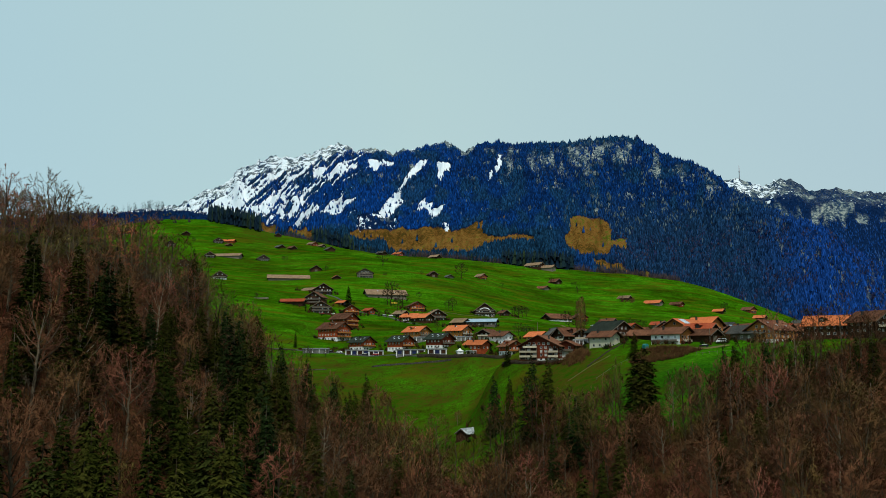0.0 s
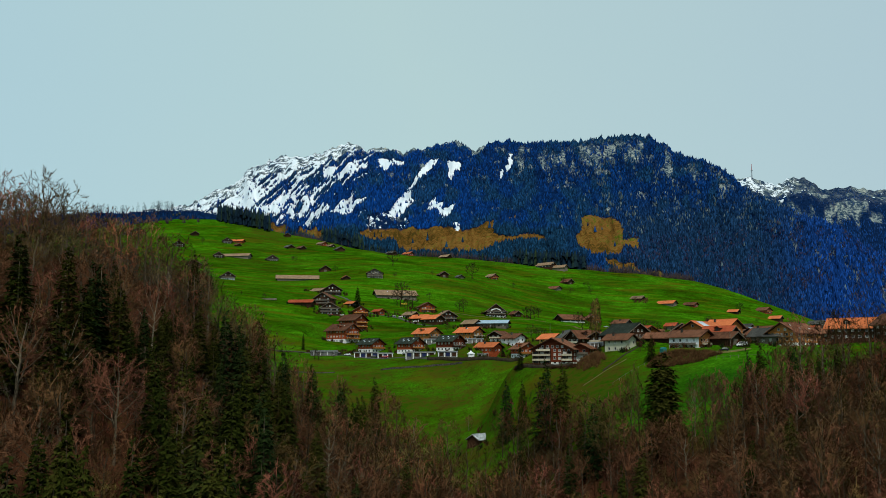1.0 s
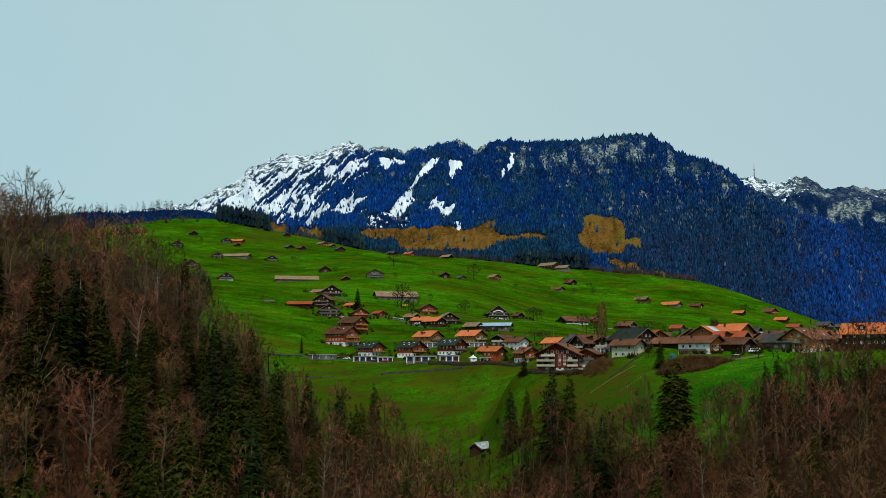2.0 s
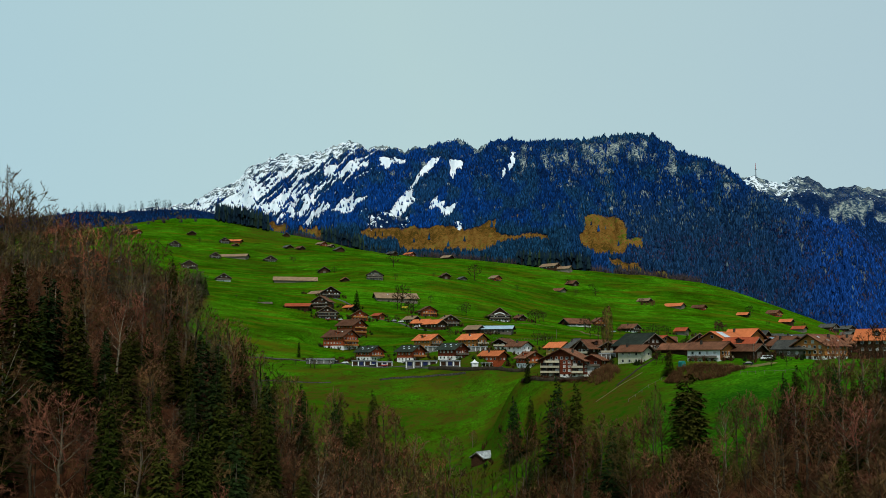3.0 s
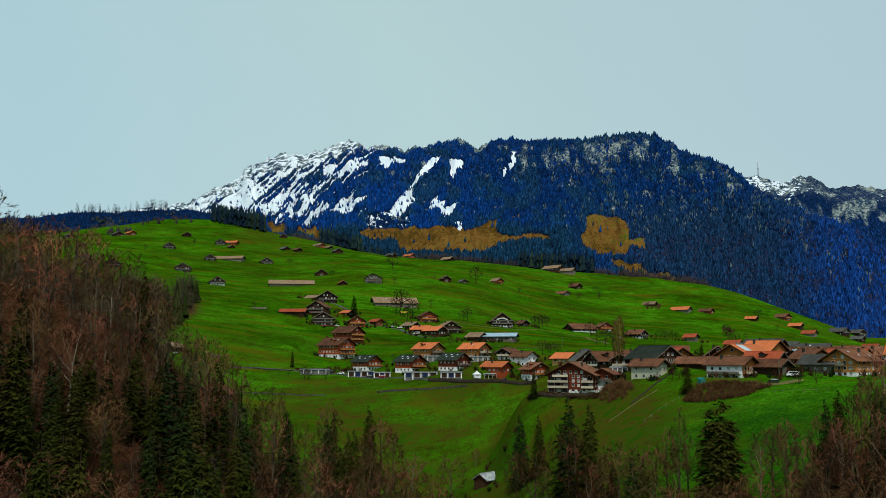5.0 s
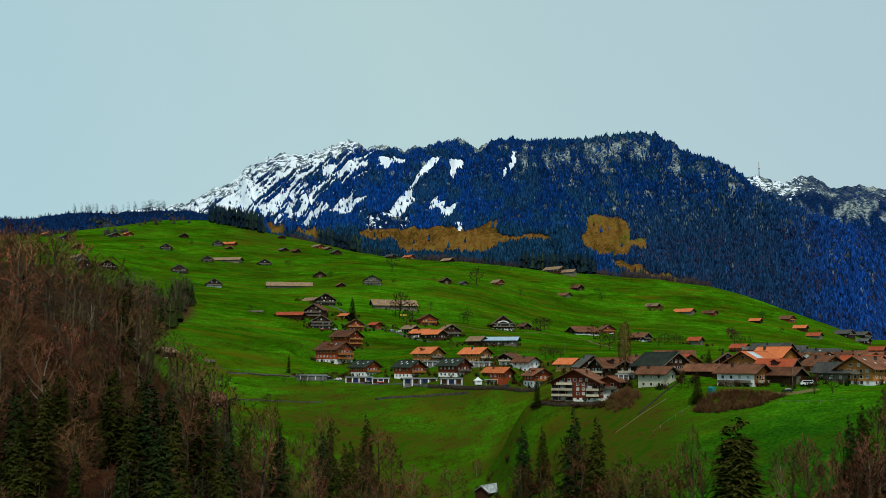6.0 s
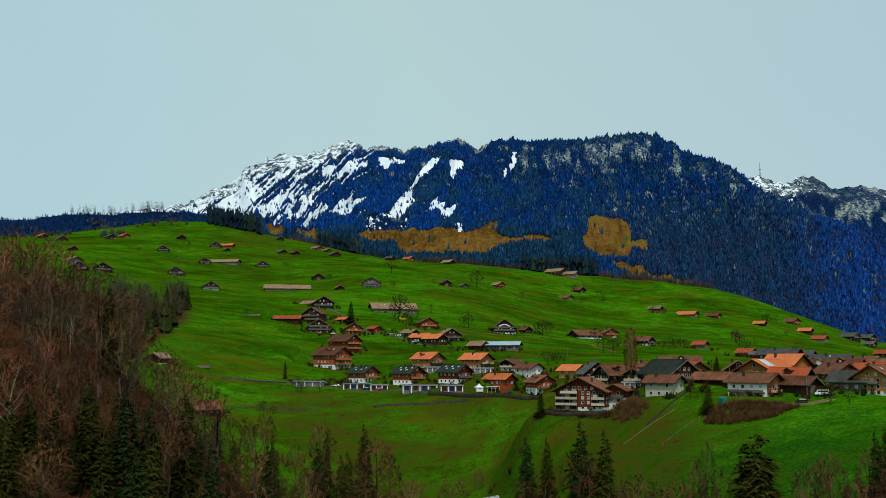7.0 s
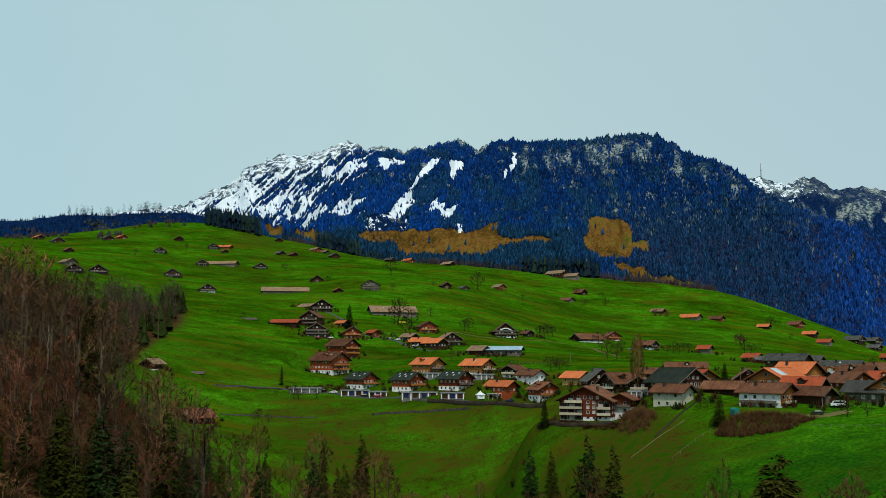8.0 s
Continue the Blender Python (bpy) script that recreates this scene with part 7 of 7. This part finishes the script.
def mast(az, tall):
    r, z = far_mountain(np.array([az]), np.array([1.0]))
    a = radians(az)
    ob = new("radio_mast")
    ob.matrix_basis = pose(float(r[0]) * math.sin(a), float(r[0]) * math.cos(a), float(z[0]) - 4)
    w = Twigs()
    w.stem((0, 0, 0), (0, 0, tall * 0.55), 2.6, 1.8, 8)
    part("tower", w.mesh("tower", M_METAL), ob)
    w = Twigs()
    w.stem((0, 0, tall * 0.55), (0, 0, tall), 1.3, 0.7, 6)
    part("aerial", w.mesh("aerial", M_RED_PAINT), ob)
    part("platform", boxes_mesh("platform", [(-4, 4, -4, 4, tall * 0.5, tall * 0.5 + 2.5)], M_METAL, 0.4), ob)
    return tagged(ob, "tall thin radio mast on the distant summit", "mast")


mast(17.6, 66.0)


# ---- copses and belts of trees ----
def upper_copse():
    rng = np.random.default_rng(17)
    az, r = rng.uniform(-25, -12.5, 900), np.sqrt(rng.uniform(640 ** 2, 910 ** 2, 900))
    keep = (in_upper_wood(az, r) > 0.5) & (rng.random(900) < 0.62)
    a = np.radians(az[keep])
    spots = [(float(x), float(y), float(s)) for x, y, s in zip(r[keep] * np.sin(a), r[keep] * np.cos(a), rng.uniform(0.85, 1.3, keep.sum()))]
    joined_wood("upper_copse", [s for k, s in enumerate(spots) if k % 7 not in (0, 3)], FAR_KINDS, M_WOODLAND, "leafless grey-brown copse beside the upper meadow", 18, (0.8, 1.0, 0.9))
    p = np.array([s for k, s in enumerate(spots) if k % 7 == 0])
    shade = np.array((0.018, 0.028, 0.005)) * rng.uniform(0.6, 1.5, (len(p), 1))
    spruce_field("copse_spruces", np.column_stack([p[:, 0], p[:, 1], ground(p[:, 0], p[:, 1])]), p[:, 2] * 18, M_WOODLAND, "dark spruces in the copse by the meadow", 19, slim=0.22, tint=shade)


upper_copse()


def belt(name, spans, material, label, seed, low, high, count, slim=0.18):
    """Rows of trees: spans of bearing and of distance past the brow."""
    rng = np.random.default_rng(seed)
    pts = []
    for a0, a1, d0, d1, n in spans:
        az = rng.uniform(a0, a1, n)
        r = brow_at(az) + rng.uniform(d0, d1, n)
        a = np.radians(az)
        pts.append(np.column_stack([r * np.sin(a), r * np.cos(a)]))
    p = np.concatenate(pts)
    return spruce_field(name, np.column_stack([p, ground(p[:, 0], p[:, 1])]), rng.uniform(low, high, len(p)), material, label, seed, slim)


def twig_belt(name, spans, label, seed, low, high):
    """Leafless trees by the crest: sheaves of twigs that spread from low down."""
    rng = np.random.default_rng(seed)
    pts = []
    for a0, a1, d0, d1, n in spans:
        az = rng.uniform(a0, a1, n)
        r, a = brow_at(az) + rng.uniform(d0, d1, n), np.radians(az)
        pts.append(np.column_stack([r * np.sin(a), r * np.cos(a)]))
    p = np.concatenate(pts)
    brush_field(name, np.column_stack([p, ground(p[:, 0], p[:, 1])]), M_BUSH_FAR, label, seed, low * 0.5, high, 30, high * 0.45, 0.30)


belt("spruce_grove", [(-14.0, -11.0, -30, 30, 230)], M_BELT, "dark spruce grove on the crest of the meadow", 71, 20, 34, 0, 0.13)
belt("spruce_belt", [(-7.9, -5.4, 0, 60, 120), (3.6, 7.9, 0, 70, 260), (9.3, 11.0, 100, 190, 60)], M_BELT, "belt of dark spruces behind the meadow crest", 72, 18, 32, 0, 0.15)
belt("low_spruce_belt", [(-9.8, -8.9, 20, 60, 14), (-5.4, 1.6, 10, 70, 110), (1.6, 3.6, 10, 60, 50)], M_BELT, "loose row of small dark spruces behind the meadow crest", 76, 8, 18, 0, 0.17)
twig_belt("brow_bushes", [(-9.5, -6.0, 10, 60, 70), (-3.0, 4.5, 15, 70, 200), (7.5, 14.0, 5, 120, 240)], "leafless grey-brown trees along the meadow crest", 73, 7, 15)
twig_belt("hedgerow_bushes", [(-24, -21, -90, -40, 26), (-19.5, -18.3, -140, -110, 14), (-18, -15, -60, 0, 14)], "round leafless bushes on the upper meadow", 74, 6, 11)


def skyline_trees():
    rng = np.random.default_rng(75)
    az = rng.uniform(-21.4, -16.6, 46)
    r, z = hill(az, np.full(46, 0.92))
    a = np.radians(az)
    verts, faces, base = [], [], 0
    shapes = []
    for me in FAR_KINDS[0]:
        v, f = np.empty(len(me.vertices) * 3, np.float32), np.empty(len(me.loops), np.int32)
        me.vertices.foreach_get("co", v), me.loops.foreach_get("vertex_index", f)
        shapes.append((v.reshape(-1, 3), f.reshape(-1, 3)))
    for k in range(len(az)):
        s = rng.uniform(1.15, 1.7)
        for v, f in shapes:
            verts.append(v * (s * 0.42, s * 0.42, s) + (r[k] * math.sin(a[k]), r[k] * math.cos(a[k]), z[k]))
            faces.append(f + base)
            base += len(v)
    me = fast_mesh("skyline_trees", np.concatenate(verts), np.concatenate(faces), M_WOODLAND)
    paint(me, "tint", np.tile((0.022, 0.024, 0.032), (base, 1)))
    tagged(new("skyline_trees", me), "row of tall leafless trees on the hill skyline", "trees", kind="stuff")


skyline_trees()


# ---- garden shrubs round the nearer houses ----
def garden_shrubs():
    rng = np.random.default_rng(81)
    pts = []
    for ob in list(scene.collection.objects):
        if ob.parent is None and "group" in ob and ob["group"] == HOUSES and ob.location.y < 1020:
            for _ in range(15):
                a, d = rng.uniform(0, 6.283), rng.uniform(8, 17)
                pts.append((ob.location.x + math.cos(a) * d, ob.location.y + math.sin(a) * d))
    p = np.array(pts)
    p = np.column_stack([p, ground(p[:, 0], p[:, 1])])
    brush_field("garden_shrubs", p[::2], M_BRUSH, "leafless brown garden shrubs round the houses", 82, 1.2, 4.0, 36, 1.8, 0.09)
    brush_field("evergreen_shrubs", p[1::2], M_HEDGE, "dark green garden shrubs round the houses", 83, 0.9, 3.2, 36, 1.5, 0.14)


garden_shrubs()

# roads, tracks and walls
ribbon('road', [(-139.6, 658.8), (-121.5, 665.1), (-102.5, 668.8), (-83.0, 670.0), (-68.4, 658.8), (-41.6, 644.3), (-15.8, 616.6), (4.8, 606.7), (25.2, 609.0), (39.9, 578.9)], 5.0, M_ASPHALT, 'grey asphalt village road along the terrace edge')
ribbon('lane', [(-116.5, 945.0), (-93.7, 907.5), (-75.8, 861.2), (-52.9, 852.1), (-37.3, 819.9), (-16.7, 797.6)], 3.2, M_ASPHALT, 'narrow grey lane between farmhouses')
ribbon('track', [(-4.9, 905.8), (31.7, 884.0), (70.4, 908.5), (111.7, 902.6), (117.8, 782.1)], 2.6, M_DIRT, 'brown earth track across the meadow')
ribbon('bank_path', [(58.9, 451.3), (65.8, 455.1), (73.5, 459.6), (81.6, 466.0)], 0.45, M_GRAVEL, 'pale worn grass path up the bank')
ribbon('yard', [(110.1, 442.1), (116.9, 439.8), (125.0, 441.0), (131.9, 443.6)], 5.0, M_GRAVEL, 'pale gravel yard beside the houses')
wall_run('retaining_wall', [(-16.6, 612.6), (-3.9, 602.8), (10.1, 588.6), (23.7, 582.1), (40.6, 571.8)], 2.0, 0.5, M_DARKSTONE, 'long dark retaining wall below the road')
wall_run('stone_wall', [(-45.3, 608.9), (-32.8, 604.8), (-15.3, 598.6), (-3.9, 594.8), (5.1, 588.7)], 1.0, 0.6, M_STONE, 'low grey dry-stone wall across the slope')
wall_run('field_wall', [(-123.7, 609.2), (-110.3, 615.3), (-92.8, 616.7), (-74.7, 614.6)], 0.6, 0.6, M_STONE, 'low grey field wall under the road')
wall_run('garden_wall', [(31.3, 504.4), (41.1, 494.3), (53.8, 489.7), (59.0, 487.8)], 1.6, 0.5, M_DARKSTONE, 'brown terrace wall below the large chalet')
wall_run('parapet', [(-138.4, 658.1), (-127.0, 660.8), (-111.4, 664.1), (-102.0, 665.9)], 0.7, 0.3, M_DARKSTONE, 'dark roadside parapet wall')
wall_run('path_wall', [(93.2, 487.8), (80.2, 470.4), (69.2, 458.5)], 0.5, 0.5, M_DARKSTONE, 'dark wall beside the path on the bank')

# fences
fence([(113.8, 429.2), (117.2, 421.5), (121.1, 417.8), (125.6, 415.9), (130.4, 412.8)], 'thin pale post fence along the lower meadow')
fence([(69.9, 435.8), (75.9, 440.6), (83.1, 446.0), (89.6, 451.6)], 'line of wooden posts down the bank')
fence([(-155.5, 657.6), (-140.6, 662.7), (-125.1, 666.3)], 'wooden post fence beside the road end')
fence([(26.9, 736.1), (48.8, 712.6), (69.6, 739.7)], 'wooden post fence above the houses')

# orchard and garden trees
orchard(-80.2, 1260.2, 22.0, 1.0)
orchard(23.4, 1205.5, 22.2, 1.0)
orchard(74.8, 1198.1, 7.1, 1.0)
orchard(151.6, 1242.4, 8.2, 1.0)
orchard(178.1, 1253.6, 11.0, 1.0)
orchard(180.9, 1296.7, 6.4, 1.0)
orchard(176.5, 1295.4, 5.7, 1.0)
orchard(170.5, 871.4, 10.6, 1.0)
orchard(175.1, 870.3, 9.7, 1.0)
orchard(190.6, 918.0, 8.4, 1.0)
orchard(196.4, 925.9, 7.0, 1.0)
orchard(53.1, 668.0, 10.0, 1.0)
orchard(59.1, 677.5, 7.8, 1.0)
orchard(63.0, 674.0, 6.1, 1.0)
orchard(58.7, 689.6, 5.9, 1.0)
orchard(9.3, 915.7, 13.4, 1.0)
orchard(5.6, 918.8, 11.0, 1.0)
orchard(71.2, 944.6, 10.9, 1.0)
orchard(74.9, 942.2, 13.4, 1.0)
orchard(79.9, 957.8, 12.6, 1.0)
orchard(84.9, 967.4, 10.7, 1.0)
orchard(101.4, 765.6, 13.8, 1.0)
orchard(104.7, 746.8, 12.6, 1.0)
orchard(118.8, 918.8, 14.5, 1.0)
orchard(-50.2, 914.4, 24.9, 1.0)
orchard(-53.8, 919.1, 16.8, 1.0)
orchard(-39.1, 912.9, 16.7, 1.0)
orchard(-42.0, 877.8, 14.6, 1.0)
orchard(-24.8, 983.5, 7.8, 1.0)
orchard(-167.9, 853.5, 6.3, 1.0)
orchard(-49.8, 838.2, 8.2, 1.0)
orchard(-57.1, 848.8, 6.1, 1.0)
orchard(245.6, 934.2, 11.7, 1.0)
orchard(243.7, 909.7, 10.9, 1.0)
orchard(290.9, 1035.4, 6.9, 1.0)
orchard(-104.2, 611.5, 6.1, 1.0)
orchard(-98.2, 606.6, 5.4, 1.0)
orchard(-106.2, 610.0, 4.8, 1.0)
orchard(-92.4, 648.3, 7.8, 1.0)
orchard(-89.4, 645.7, 7.1, 1.0)
orchard(-79.7, 648.2, 5.2, 1.0)
orchard(-102.7, 652.5, 3.9, 1.0)
orchard(128.0, 434.4, 6.8, 1.0)
orchard(133.2, 431.2, 7.0, 1.0)
orchard(-190.0, 861.6, 3.7, 1.0)
orchard(-4.4, 739.8, 7.5, 1.0)
orchard(352.7, 1187.7, 15.5, 1.0)
orchard(162.6, 859.8, 8.2, 1.0)
orchard(228.2, 1210.9, 9.4, 1.0)
orchard(278.2, 1056.0, 12.9, 1.0)
orchard(-67.6, 1103.6, 7.7, 1.0)
orchard(-26.0, 1172.5, 7.0, 1.0)
orchard(148.7, 1297.2, 9.3, 1.0)
orchard(-146.7, 1184.1, 8.4, 1.0)
orchard(-224.1, 1324.7, 7.4, 1.0)
orchard(-217.7, 1309.6, 8.7, 1.0)
orchard(-412.7, 1319.9, 9.2, 1.0)
orchard(-371.7, 1405.0, 9.7, 1.0)
orchard(89.9, 475.3, 5.6, 1.0)
orchard(92.7, 475.6, 4.5, 1.0)
orchard(142.9, 876.1, 9.7, 1.0)
orchard(132.9, 891.1, 9.4, 1.0)
orchard(37.8, 620.2, 6.1, 1.0)
orchard(18.3, 656.4, 5.8, 1.0)
orchard(-74.9, 711.4, 6.5, 1.0)
orchard(-43.2, 712.4, 4.6, 1.0)
orchard(55.4, 532.9, 3.3, 1.0)
orchard(110.0, 508.2, 6.1, 1.0)
orchard(139.4, 629.7, 5.4, 1.0)
orchard(132.1, 502.3, 3.9, 1.0)
orchard(305.4, 821.9, 7.4, 1.0)
orchard(412.5, 1175.8, 8.1, 1.0)
orchard(360.9, 1149.0, 6.5, 1.0)

# tall narrow poplar by the road
poplar(76.2, 525.4, 28.0)

# parked cars and a van
van(131.3, 450.3, 80, M_WHITE)
van(-31.7, 817.2, 75, M_WHITE)
car(-52.9, 852.1, 80, M_CAR_SILVER)
car(-46.4, 845.5, 80, M_WHITE)
car(-53.2, 651.4, 85, M_CAR_DARK)
car(-45.6, 648.0, 85, M_RED_PAINT)
car(-71.7, 659.4, 80, M_WHITE)
car(-78.7, 667.6, 80, M_CAR_DARK)
car(120.5, 440.6, 70, M_CAR_DARK)
car(26.3, 617.0, 80, M_BLUE)
car(-96.0, 669.0, 85, M_CAR_SILVER)
car(60.5, 542.2, 80, M_WHITE)
car(64.8, 537.5, 80, M_CAR_SILVER)
car(-96.1, 829.7, 80, M_WHITE)
car(-104.7, 821.4, 80, M_RED_PAINT)
car(150.9, 1017.9, 80, M_WHITE)
car(141.7, 901.8, 80, M_CAR_SILVER)

# garages, tent, covers
garages(-58.9, 656.8, 4, 16, 4)
garages(-45.6, 651.0, 4, 10, 3)
garages(-21.4, 626.4, 4, 19, 4)
garages(-3.9, 612.8, 4, 12, 3)
garages(-88.0, 663.1, 4, 18, 0)
garages(-14.0, 674.0, 4, 13, 0)
garages(13.5, 650.0, 4, 12, 0)
# a carport with pillars, built from the terrace block
garages(76.0, 523.0, -8, 9, 0)
party_tent(10.9, 616.6, 10)
awning(18.4, 620.4, 8, 7.0)
tarp_hut(95.6, 450.9, 20)
log_pile(-153.5, 673.8, 85, 8.0)
log_pile(-164.3, 857.4, 80, 14.0)
log_pile(-47.5, 926.5, 85, 6.0, M_YELLOW)
utility_pole(126.3, 451.2, 7.3)
utility_pole(108.0, 484.8, 10.2)
utility_pole(-77.2, 767.5, 8.6)
utility_pole(73.6, 742.2, 6.8)

# hedges and scrub
scrub('bank_scrub', [(88, 450), (95, 450), (112, 441), (118, 437), (108, 432), (94, 436), (87, 443)], 260, M_SCRUB, 'brown leafless hedge scrub below the houses', 61, 1.0, 2.6)
scrub('slope_bushes', [(59, 478), (69, 513), (73, 486), (73, 473), (64, 465)], 120, M_SCRUB, 'brown bushes on the grassy bank', 62, 1.2, 3.4)
scrub('terrace_hedge', [(31, 508), (60, 488), (60, 481), (31, 503)], 110, M_BRUSH, 'clipped brown hedge in front of the terrace', 63, 0.6, 1.5)
scrub('upper_thicket', [(271, 1054), (286, 1065), (310, 1136), (298, 1141)], 30, M_SCRUB, 'dark thicket on the meadow', 64, 1.5, 4.0)
scrub('road_shrubs', [(-102, 667), (-69, 666), (-72, 687), (-103, 674)], 60, M_BRUSH, 'garden shrubs beside the road', 65, 0.6, 2.0)
scrub('barn_thicket', [(225, 1211), (243, 1206), (249, 1230), (234, 1239)], 30, M_SCRUB, 'red-brown bushes beside a barn', 66, 1.5, 4.5)

for proto in ORCHARD:
    for o in (*proto.children_recursive, proto):
        bpy.data.objects.remove(o)
